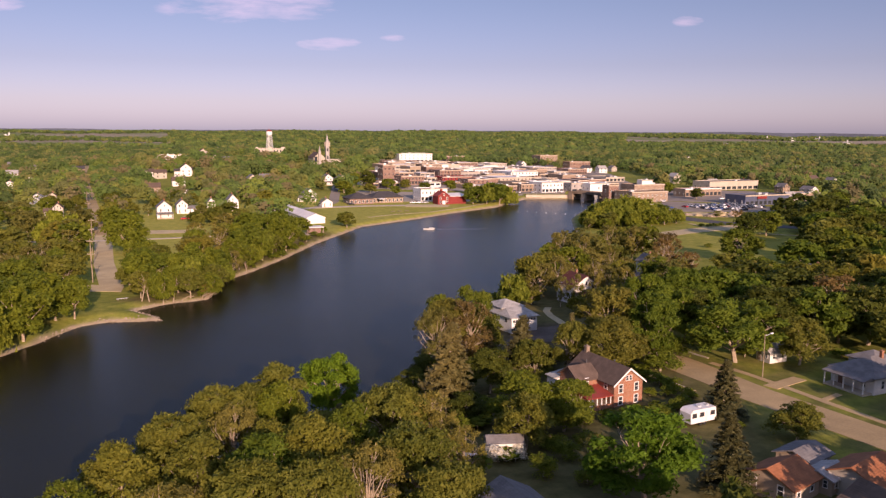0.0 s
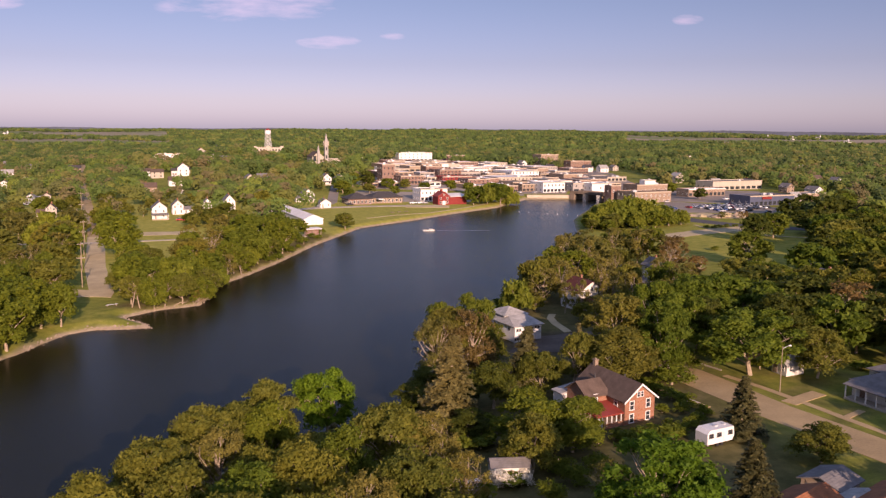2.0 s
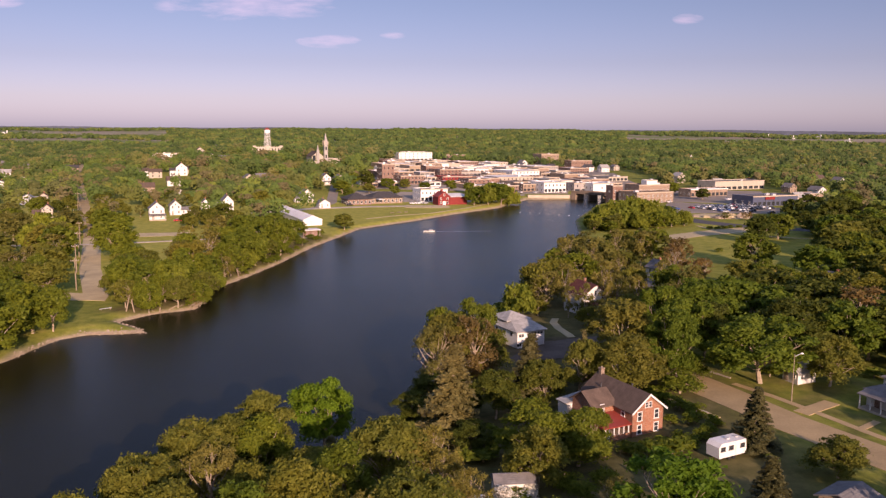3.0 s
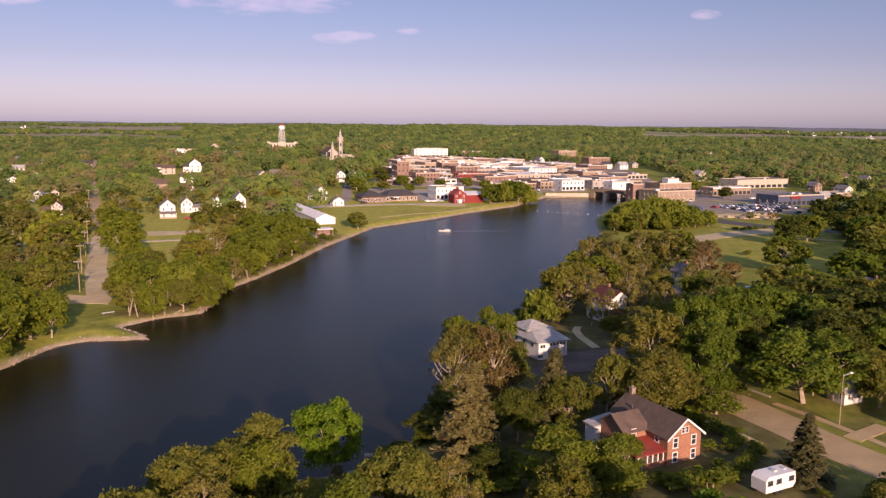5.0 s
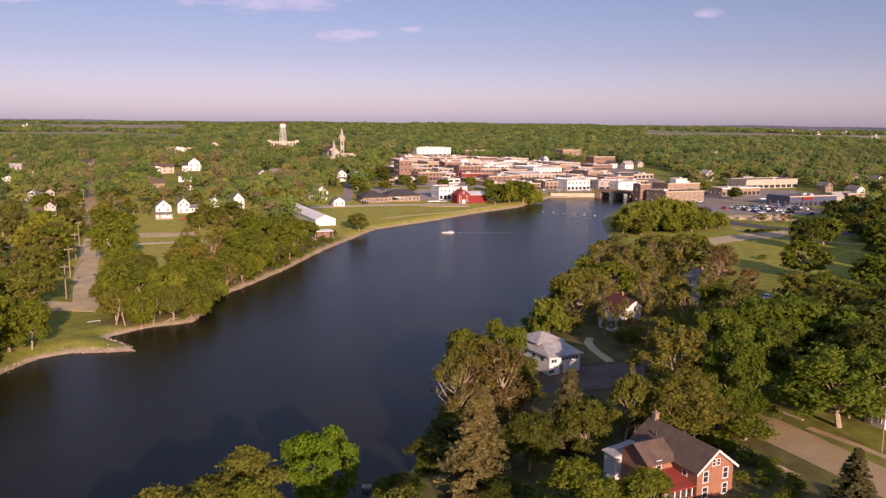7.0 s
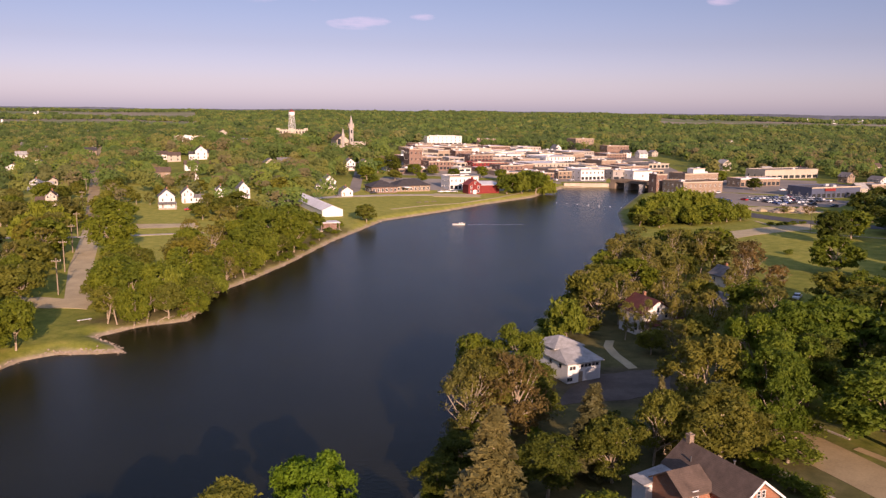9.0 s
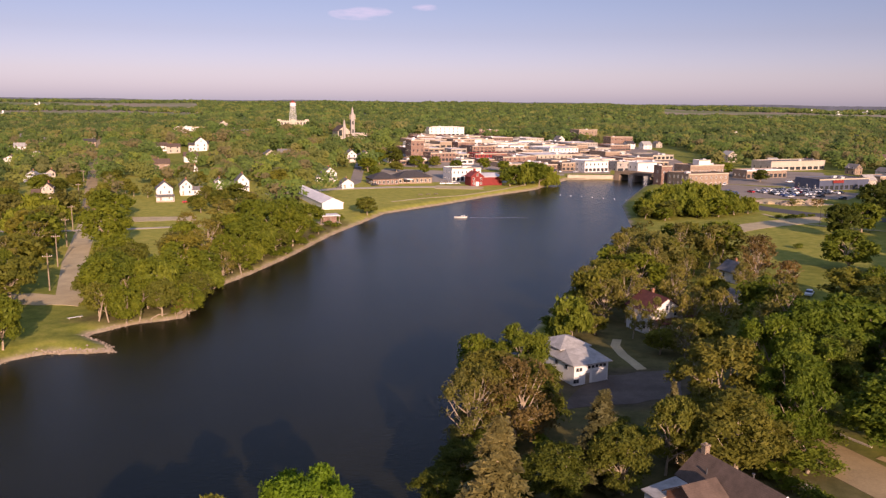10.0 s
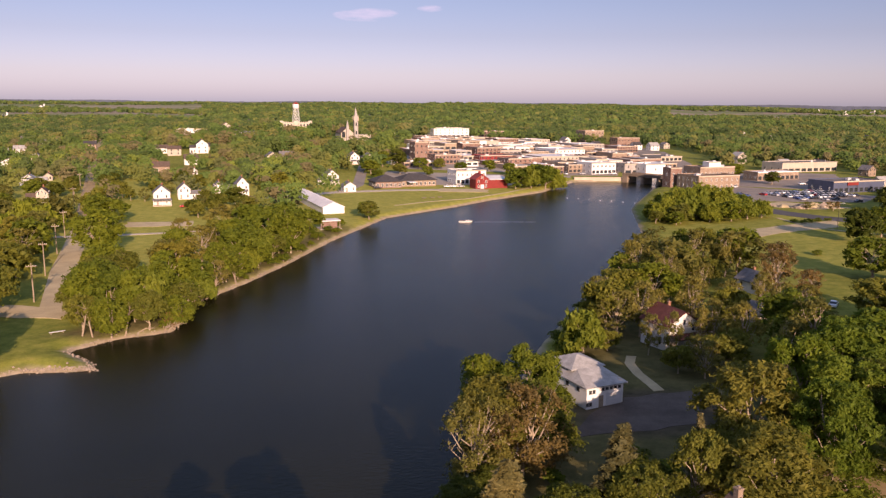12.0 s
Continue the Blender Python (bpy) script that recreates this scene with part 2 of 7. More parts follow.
def river():
    m, n, l, b = nodes_of("river_water")
    pos = n.new("ShaderNodeTexCoord").outputs["Object"]
    silt = noise_node(n, l, 0.012, 4, pos)
    c = ramp_node(n, l, silt.outputs["Fac"], ((0.35, (0.0104, 0.0100, 0.0036)), (0.65, (0.0168, 0.0154, 0.0054)))).outputs[0]
    l.new(c, b.inputs["Base Color"])
    b.inputs["Roughness"].default_value = 0.24
    b.inputs["IOR"].default_value = 1.33
    b.inputs["Specular IOR Level"].default_value = 0.165
    st = n.new("ShaderNodeMapping")
    st.inputs["Scale"].default_value = (1.0, 1.6, 1.0)
    l.new(pos, st.inputs["Vector"])
    rip = noise_node(n, l, 0.9, 4, st.outputs[0])
    calm = noise_node(n, l, 0.02, 3, pos)
    hgt = n.new("ShaderNodeMath")
    hgt.operation = "MULTIPLY"
    l.new(rip.outputs["Fac"], hgt.inputs[0])
    l.new(calm.outputs["Fac"], hgt.inputs[1])
    bp = n.new("ShaderNodeBump")
    bp.inputs["Strength"].default_value = 0.5
    bp.inputs["Distance"].default_value = 0.3
    l.new(hgt.outputs[0], bp.inputs["Height"])
    l.new(bp.outputs[0], b.inputs["Normal"])
    return m


WATER = river()


def ground_cover():
    """Grass, thin soil and far fields; the mesh's cover attribute says where sand and dirt lie, the dirt darkened to
    carry tree shade too.
    """
    m, n, l, b = nodes_of("grass_and_soil")
    pos = n.new("ShaderNodeTexCoord").outputs["Object"]
    big = noise_node(n, l, 0.03, 5, pos)
    mid = noise_node(n, l, 0.35, 5, pos)
    small = noise_node(n, l, 3.0, 3, pos)
    c = ramp_node(n, l, mid.outputs["Fac"], ((0.3, (0.135, 0.155, 0.026)), (0.5, (0.2, 0.212, 0.038)), (0.72, (0.285, 0.262, 0.062)))).outputs[0]
    c = mixed(n, l, 0.7, c, ramp_node(n, l, big.outputs["Fac"], ((0.35, (0.65, 0.72, 0.6)), (0.6, (1.15, 1.1, 1.0)))).outputs[0], "MULTIPLY")
    c = mixed(n, l, 0.5, c, ramp_node(n, l, small.outputs["Fac"], ((0.3, (0.6, 0.6, 0.6)), (0.7, (1.1, 1.1, 1.1)))).outputs[0], "MULTIPLY")
    att = n.new("ShaderNodeAttribute")
    att.attribute_name = "cover"
    sep = n.new("ShaderNodeSeparateColor")
    l.new(att.outputs["Color"], sep.inputs[0])
    sand = ramp_node(n, l, mid.outputs["Fac"], ((0.3, (0.24, 0.185, 0.12)), (0.7, (0.42, 0.34, 0.235)))).outputs[0]
    # very dark brown: bare soil with the shade under trees put into its colour
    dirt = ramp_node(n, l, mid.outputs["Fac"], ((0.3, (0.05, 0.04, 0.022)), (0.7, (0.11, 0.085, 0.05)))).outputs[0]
    field = n.new("ShaderNodeTexVoronoi")
    field.inputs["Scale"].default_value = 0.0035
    l.new(pos, field.inputs["Vector"])
    fsep = n.new("ShaderNodeSeparateColor")
    l.new(field.outputs["Color"], fsep.inputs[0])
    plough = ramp_node(n, l, fsep.outputs[0], ((0.0, (0.24, 0.195, 0.13)), (0.35, (0.30, 0.25, 0.18)), (0.6, (0.2, 0.2, 0.1)), (1.0, (0.15, 0.18, 0.07)))).outputs[0]
    dry = ramp_node(n, l, mid.outputs["Fac"], ((0.3, (0.23, 0.235, 0.04)), (0.7, (0.38, 0.34, 0.07)))).outputs[0]
    c = mixed(n, l, att.outputs["Alpha"], c, dry)
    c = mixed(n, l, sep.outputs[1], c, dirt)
    c = mixed(n, l, sep.outputs[2], c, plough)
    c = mixed(n, l, sep.outputs[0], c, sand)
    l.new(c, b.inputs["Base Color"])
    b.inputs["Roughness"].default_value = 0.95
    b.inputs["Specular IOR Level"].default_value = 0.1
    bp = n.new("ShaderNodeBump")
    bp.inputs["Strength"].default_value = 0.4
    bp.inputs["Distance"].default_value = 0.15
    l.new(small.outputs["Fac"], bp.inputs["Height"])
    l.new(bp.outputs[0], b.inputs["Normal"])
    return m


GROUND = ground_cover()


# ---- mesh helpers ----
def mesh_of(name, verts, faces, material, smooth=False):
    me = bpy.data.meshes.new(name)
    me.from_pydata([tuple(v) for v in verts], [], [tuple(f) for f in faces])
    me.materials.append(material)
    if smooth:
        me.polygons.foreach_set("use_smooth", [True] * len(me.polygons))
    me.update()
    return me


def fast_mesh(name, verts, size, material, smooth=False):
    """A mesh of separate faces with the same number of corners, from an array of corners."""
    verts = np.asarray(verts, dtype=np.float32).reshape(-1, 3)
    k = len(verts)
    me = bpy.data.meshes.new(name)
    me.vertices.add(k)
    me.vertices.foreach_set("co", verts.ravel())
    me.loops.add(k)
    me.loops.foreach_set("vertex_index", np.arange(k, dtype=np.int32))
    me.polygons.add(k // size)
    me.polygons.foreach_set("loop_start", np.arange(0, k, size, dtype=np.int32))
    me.polygons.foreach_set("loop_total", np.full(k // size, size, dtype=np.int32))
    me.materials.append(material)
    if smooth:
        me.polygons.foreach_set("use_smooth", np.ones(k // size, dtype=bool))
    me.update(calc_edges=True)
    me.validate()
    return me


def bm_mesh(name, bm, material):
    me = bpy.data.meshes.new(name)
    bmesh.ops.recalc_face_normals(bm, faces=bm.faces)
    bm.to_mesh(me)
    bm.free()
    me.materials.append(material)
    return me


def part(name, bm, material, parent, label="", at=None):
    """Links a bmesh or a mesh as one object under a thing or a part."""
    me = bm if isinstance(bm, bpy.types.Mesh) else bm_mesh(name, bm, material)
    ob = new(name, me)
    ob.parent = parent
    if at is not None:
        ob.matrix_basis = at
    if label:
        ob["label"] = label
    return ob


def thing(name, label, category, m, group="", kind=""):
    ob = new(name)
    ob.empty_display_size = 0.2
    ob.matrix_basis = m
    return tagged(ob, label, category, group, kind)


def solid(name, bm, material, label, category, m, group="", kind=""):
    me = bm if isinstance(bm, bpy.types.Mesh) else bm_mesh(name, bm, material)
    ob = new(name, me)
    ob.matrix_basis = m
    return tagged(ob, label, category, group, kind)


def add_box(bm, x0, x1, y0, y1, z0, z1, bevel=0.0):
    v = [bm.verts.new(p) for p in ((x0, y0, z0), (x1, y0, z0), (x1, y1, z0), (x0, y1, z0), (x0, y0, z1), (x1, y0, z1), (x1, y1, z1), (x0, y1, z1))]
    fs = [bm.faces.new([v[i] for i in q]) for q in ((0, 3, 2, 1), (4, 5, 6, 7), (0, 1, 5, 4), (1, 2, 6, 5), (2, 3, 7, 6), (3, 0, 4, 7))]
    if bevel:
        es = list({e for f in fs for e in f.edges})
        bmesh.ops.bevel(bm, geom=es, offset=bevel, segments=2, affect="EDGES", profile=0.6)
    return bm


def box(*a, bevel=0.0):
    return add_box(bmesh.new(), *a, bevel=bevel)


def add_prism(bm, low, high):
    """A closed body between two loops with the same number of corners."""
    a = [bm.verts.new(p) for p in low]
    b = [bm.verts.new(p) for p in high]
    bm.faces.new(a[::-1])
    bm.faces.new(b)
    for i in range(len(a)):
        j = (i + 1) % len(a)
        bm.faces.new((a[i], a[j], b[j], b[i]))
    return bm


def ring(r, z, k=12, x=0.0, y=0.0):
    return [(x + r * math.cos(2 * math.pi * i / k), y + r * math.sin(2 * math.pi * i / k), z) for i in range(k)]


def add_lathe(bm, profile, k=16, x=0.0, y=0.0):
    """A turned body from (radius, height) pairs."""
    loops = [[bm.verts.new(p) for p in ring(max(r, 0.001), z, k, x, y)] for r, z in profile]
    bm.faces.new(loops[0][::-1])
    bm.faces.new(loops[-1])
    for a, b in zip(loops, loops[1:]):
        for i in range(k):
            bm.faces.new((a[i], a[(i + 1) % k], b[(i + 1) % k], b[i]))
    return bm


def add_beam(bm, p, q, r, k=6, r2=None):
    """A round bar from p to q that may taper."""
    p, q = Vector(p), Vector(q)
    turn = (q - p).to_track_quat("Z", "Y").to_matrix()
    r2 = r if r2 is None else r2
    low = [p + turn @ Vector(c) for c in ring(r, 0, k)]
    high = [q + turn @ Vector(c) for c in ring(r2, 0, k)]
    return add_prism(bm, low, high)


# ---- the ground ----
RIVER = [(-150, -500), (-112, 60), (-104, 140), (-98.5, 172), (-95.6, 185), (-93.7, 200), (-89, 205), (-75, 207.2), (-77, 211), (-86.2, 218.5), (-80, 228),
         (-70, 234.5), (-75, 257), (-68, 284), (-63, 310), (-57, 355), (-43, 420.5), (-14.5, 461), (5.5, 494), (36.5, 537), (50, 575), (63, 603), (100, 606), (106, 650),
         (112, 690), (135, 686), (133, 640), (126, 592), (106, 560), (80, 480), (75, 462), (67, 400), (62, 364), (41, 310), (22, 256), (13, 231),
         (7, 206), (2, 185), (-3, 164), (-8, 147), (-14, 137), (-24, 131), (-34, 119), (-41, 104), (-46, 84), (-56, 55), (-70, 0), (-90, -500)]
RIV = np.array(RIVER, dtype=float)


def shore_distance(x, y):
    """Metres from the river's edge, negative in the water."""
    x, y = np.asarray(x, dtype=float), np.asarray(y, dtype=float)
    best = np.full(x.shape, 1e9)
    inside = np.zeros(x.shape, dtype=bool)
    for (ax, ay), (bx, by) in zip(RIV, np.roll(RIV, -1, axis=0)):
        dx, dy = bx - ax, by - ay
        s = np.clip(((x - ax) * dx + (y - ay) * dy) / (dx * dx + dy * dy), 0, 1)
        best = np.minimum(best, np.hypot(x - ax - s * dx, y - ay - s * dy))
        if ay != by:
            cross = ((ay > y) != (by > y)) & (x < dx * (y - ay) / dy + ax)
            inside ^= cross
    return np.where(inside, -best, best)


def smooth01(v):
    v = np.clip(v, 0, 1)
    return v * v * (3 - 2 * v)


MID_Y = np.array([-500, 60, 140, 205, 300, 400, 480, 560, 660, 790, 1050, 3000])
MID_X = np.array([-120, -85, -55, -38, -15, 12, 50, 78, 126, 148, 245, 800])


def height(x, y):
    x, y = np.asarray(x, dtype=float), np.asarray(y, dtype=float)
    d = shore_distance(x, y)
    wob = 1.2 * np.sin(x * 0.21 + 1.3 * np.sin(y * 0.13)) + 0.8 * np.sin(y * 0.33 + x * 0.11)
    dd = d + np.where(d > 0, 0.35 * wob, 0) * smooth01((d - 0.2) / 4)
    right = smooth01((x - np.interp(y, MID_Y, MID_X)) / 4 + 0.5)
    left_h = 0.2 + 1.3 * smooth01(dd / 5) + 1.6 * smooth01((dd - 40) / 160)
    right_h = 0.25 + 1.2 * smooth01(dd / 6) + 2.5 * smooth01((dd - 8) / 52)
    land = left_h * (1 - right) + right_h * right
    land = land + 16 * np.exp(-((x + 180) / 230) ** 2 - ((y - 930) / 230) ** 2)
    r = np.hypot(x, y)
    rise = smooth01((r - 1600) / 3000)
    az = x / np.maximum(r, 1)
    land = land + rise * (35 + 9 * np.exp(-((az + 0.02) / 0.22) ** 2) - 9 * smooth01((az - 0.2) / 0.25) + 2.5 * np.sin(az * 40 + r * 0.002) + 1.5 * np.sin(az * 93))
    return np.where(d > 0, land, np.maximum(-2.5, d * 0.45 + 0.12))


def ground_z(x, y):
    return float(height(np.array([x]), np.array([y]))[0])


def grown(start, stop, first, growth):
    out, step = [start], first
    while abs(out[-1] - start) < abs(stop - start):
        out.append(out[-1] + math.copysign(step, stop - start))
        step *= growth
    return out


xs = sorted(set(np.round(grown(-160, -4600, 4, 1.13)[1:] + list(np.arange(-160, 161, 2.0)) + grown(160, 4600, 4, 1.13)[1:], 2)))
ys = sorted(set(np.round(grown(40, -900, 6, 1.3)[1:] + list(np.arange(40, 600, 2.0)) + grown(600, 4700, 4, 1.07)[1:], 2)))
gx, gy = np.meshgrid(np.array(xs), np.array(ys))
gz = height(gx, gy)
gd = shore_distance(gx, gy)
nx, ny = len(xs), len(ys)
idx = np.arange(nx * ny).reshape(ny, nx)
quads = np.stack([idx[:-1, :-1], idx[:-1, 1:], idx[1:, 1:], idx[1:, :-1]], -1).reshape(-1, 4)
gme = bpy.data.meshes.new("ground")
gme.from_pydata(np.stack([gx, gy, gz], -1).reshape(-1, 3).tolist(), [], quads.tolist())
gme.polygons.foreach_set("use_smooth", [True] * len(gme.polygons))
gme.materials.append(GROUND)
cover = gme.color_attributes.new("cover", "FLOAT_COLOR", "POINT")
side = smooth01((gx - np.interp(gy, MID_Y, MID_X)) / 4 + 0.5)
left_bank = (1 - side) * smooth01((1.9 - gd) / 1.4) + side * smooth01((1.6 - gd) / 1.5)
# bare soil and painted-in tree shade share this mask
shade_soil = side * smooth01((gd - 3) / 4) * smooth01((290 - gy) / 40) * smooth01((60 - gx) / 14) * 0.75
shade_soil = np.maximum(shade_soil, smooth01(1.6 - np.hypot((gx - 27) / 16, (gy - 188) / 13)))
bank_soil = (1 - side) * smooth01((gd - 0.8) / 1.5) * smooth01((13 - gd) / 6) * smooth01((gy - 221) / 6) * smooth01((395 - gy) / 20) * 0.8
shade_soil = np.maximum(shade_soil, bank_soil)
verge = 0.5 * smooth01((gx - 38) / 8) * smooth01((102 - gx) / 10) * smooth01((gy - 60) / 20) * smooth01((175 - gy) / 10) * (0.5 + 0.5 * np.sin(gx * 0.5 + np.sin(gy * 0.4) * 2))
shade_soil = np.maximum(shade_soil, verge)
far_field = smooth01((np.hypot(gx, gy) - 1200) / 500)
dry_lawn = 0.75 * (1 - side) * smooth01((gy - 262) / 25) * smooth01((600 - gy) / 60)
dry_lawn = np.maximum(dry_lawn, 0.42 * smooth01((gx - 76) / 8) * smooth01((172 - gx) / 10) * smooth01((gy - 285) / 15) * smooth01((430 - gy) / 20))
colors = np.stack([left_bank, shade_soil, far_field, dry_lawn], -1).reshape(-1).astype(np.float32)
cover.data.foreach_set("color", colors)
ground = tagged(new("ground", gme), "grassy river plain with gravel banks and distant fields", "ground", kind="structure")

wxs, wys = np.linspace(-170, 280, 46), np.linspace(-480, 1050, 100)
wx, wy = np.meshgrid(wxs, wys)
widx = np.arange(wx.size).reshape(wx.shape)
wq = np.stack([widx[:-1, :-1], widx[:-1, 1:], widx[1:, 1:], widx[1:, :-1]], -1).reshape(-1, 4)
wme = mesh_of("water", np.stack([wx, wy, 0 * wx], -1).reshape(-1, 3).tolist(), wq.tolist(), WATER, True)
water = tagged(new("water", wme), "dark blue-brown river water with faint ripples", "river", kind="structure")


def strip(name, pts, width, material, label, category, lift=0.07, step=3.0, thick=0.12, kind="structure"):
    """A band of paving that follows the ground along a line, with its own thickness."""
    line = []
    for (ax, ay), (bx, by) in zip(pts, pts[1:]):
        k = max(1, int(math.hypot(bx - ax, by - ay) / step))
        line += [(ax + (bx - ax) * i / k, ay + (by - ay) * i / k) for i in range(k)]
    line.append(pts[-1])
    bm = bmesh.new()
    rows = []
    cols = max(2, int(width / 2.5) + 1)
    for i, (x, y) in enumerate(line):
        ax, ay = line[max(i - 1, 0)]
        bx, by = line[min(i + 1, len(line) - 1)]
        le = math.hypot(bx - ax, by - ay)
        px, py = (by - ay) / le, -(bx - ax) / le
        row = []
        for j in range(cols + 1):
            o = width * (j / cols - 0.5)
            row.append((x + px * o, y + py * o))
        rows.append(row)
    a = np.array(rows)
    z = height(a[..., 0], a[..., 1])
    top = [[bm.verts.new((x, y, z[i, j] + lift)) for j, (x, y) in enumerate(r)] for i, r in enumerate(rows)]
    for r, s in zip(top, top[1:]):
        for j in range(cols):
            bm.faces.new((r[j], r[j + 1], s[j + 1], s[j]))
    for edge in ([r[0] for r in top], [r[-1] for r in top], top[0], top[-1]):
        low = [bm.verts.new(v.co - Vector((0, 0, thick + lift))) for v in edge]
        for i in range(len(edge) - 1):
            bm.faces.new((edge[i], edge[i + 1], low[i + 1], low[i]))
    me = bm_mesh(name, bm, material)
    return tagged(new(name, me), label, category, kind=kind)


def patch(name, corners, material, label, category, lift=0.06, step=4.0, kind="structure"):
    """A paved or bare area between four corners that follows the ground."""
    c = [Vector((x, y)) for x, y in corners]
    k = max(2, int(max((c[1] - c[0]).length, (c[2] - c[3]).length) / step))
    m2 = max(2, int(max((c[3] - c[0]).length, (c[2] - c[1]).length) / step))
    g = np.array([[tuple(c[0].lerp(c[1], i / k).lerp(c[3].lerp(c[2], i / k), j / m2)) for i in range(k + 1)] for j in range(m2 + 1)])
    edge = np.zeros(g.shape[:2])
    edge[0], edge[-1], edge[:, 0], edge[:, -1] = 1, 1, 1, 1
    jit = np.random.RandomState(len(name) + k).uniform(-0.9, 0.9, g.shape) * edge[..., None] * min(1.0, step / 4)
    g = g + jit
    z = height(g[..., 0], g[..., 1]) + lift
    bm = bmesh.new()
    v = [[bm.verts.new((g[j, i, 0], g[j, i, 1], z[j, i])) for i in range(k + 1)] for j in range(m2 + 1)]
    for j in range(m2):
        for i in range(k):
            bm.faces.new((v[j][i], v[j][i + 1], v[j + 1][i + 1], v[j + 1][i]))
    rim = [v[0][i] for i in range(k + 1)] + [v[j][k] for j in range(1, m2 + 1)] + [v[m2][i] for i in range(k - 1, -1, -1)] + [v[j][0] for j in range(m2 - 1, 0, -1)]
    low = [bm.verts.new(p.co - Vector((0, 0, lift + 0.1))) for p in rim]
    for i in range(len(rim)):
        q = (i + 1) % len(rim)
        bm.faces.new((rim[i], rim[q], low[q], low[i]))
    return tagged(new(name, bm_mesh(name, bm, material)), label, category, kind=kind)


# ---- trees ----
RNG = np.random.RandomState(7)


def unit(v):
    return v / np.maximum(np.linalg.norm(v, axis=-1, keepdims=True), 1e-9)


def leaf_clumps(centres, normals, size, rng, flat=0.36, long=1.3):
    """Small three-cornered leaf clumps round the centres that face roughly along the normals."""
    k = len(centres)
    nrm = unit(normals + rng.normal(0, flat, (k, 3)))
    u = unit(np.cross(nrm, rng.normal(0, 1, (k, 3))))
    v = np.cross(nrm, u)
    s = size * rng.uniform(0.6, 1.35, (k, 1))
    cor = []
    for a, b in ((-1, -0.55), (1, -0.35), (0.1, 1)):
        cor.append(centres + u * s * (a + rng.uniform(-0.35, 0.35, (k, 1))) * 0.62 * long + v * s * (b + rng.uniform(-0.35, 0.35, (k, 1))) * 0.62 + nrm * s * rng.uniform(-0.2, 0.2, (k, 1)))
    return np.stack(cor, 1)


def pads_of(kind, H, W, rng):
    """Bunches of foliage that make a crown of height H and width W: rows of centre, radius and flatness."""
    out = []
    if kind in ("round", "tall"):
        low, wide = (-0.8, 0.40) if kind == "round" else (-0.95, 0.36)
        for i in range(50):
            a, e = rng.uniform(0, 6.28), rng.uniform(low, 1.0)
            c = math.sqrt(max(0, 1 - e * e * 0.9)) * wide * W * rng.choice((0.5, 0.85, 1.0, 1.0, 1.12))
            r = W * rng.uniform(0.075, 0.155)
            out.append((c * math.cos(a), c * math.sin(a), H * (0.56 + 0.35 * e) - 0.4 * r, r, 0.8 if kind == "round" else 0.95))
    elif kind == "broad":
        for i in range(52):
            a, q = rng.uniform(0, 6.28), math.sqrt(rng.uniform(0.03, 1))
            c = 0.40 * W * q * rng.uniform(0.9, 1.12)
            r = W * rng.uniform(0.085, 0.165)
            out.append((c * math.cos(a), c * math.sin(a), H * (0.22 + 0.71 * (1 - 0.45 * q * q) * rng.choice((0.2, 0.45, 0.7, 0.9, 1.0))) - 0.3 * r, r, 0.72))
    elif kind == "willow":
        for i in range(56):
            a, q = rng.uniform(0, 6.28), math.sqrt(rng.uniform(0.02, 1))
            out.append((0.37 * W * q * math.cos(a), 0.37 * W * q * math.sin(a), H * (0.17 + 0.7 * (1 - q * q * 0.6) * rng.uniform(0.15, 1)), W * rng.uniform(0.07, 0.15), 1.3))
    else:
        for i in range(14):
            a, q = rng.uniform(0, 6.28), math.sqrt(rng.uniform(0.02, 1))
            out.append((0.3 * W * q * math.cos(a), 0.3 * W * q * math.sin(a), H * rng.uniform(0.28, 0.75) * (1.1 - 0.4 * q), W * rng.uniform(0.15, 0.24), 0.9))
    return np.array(out)


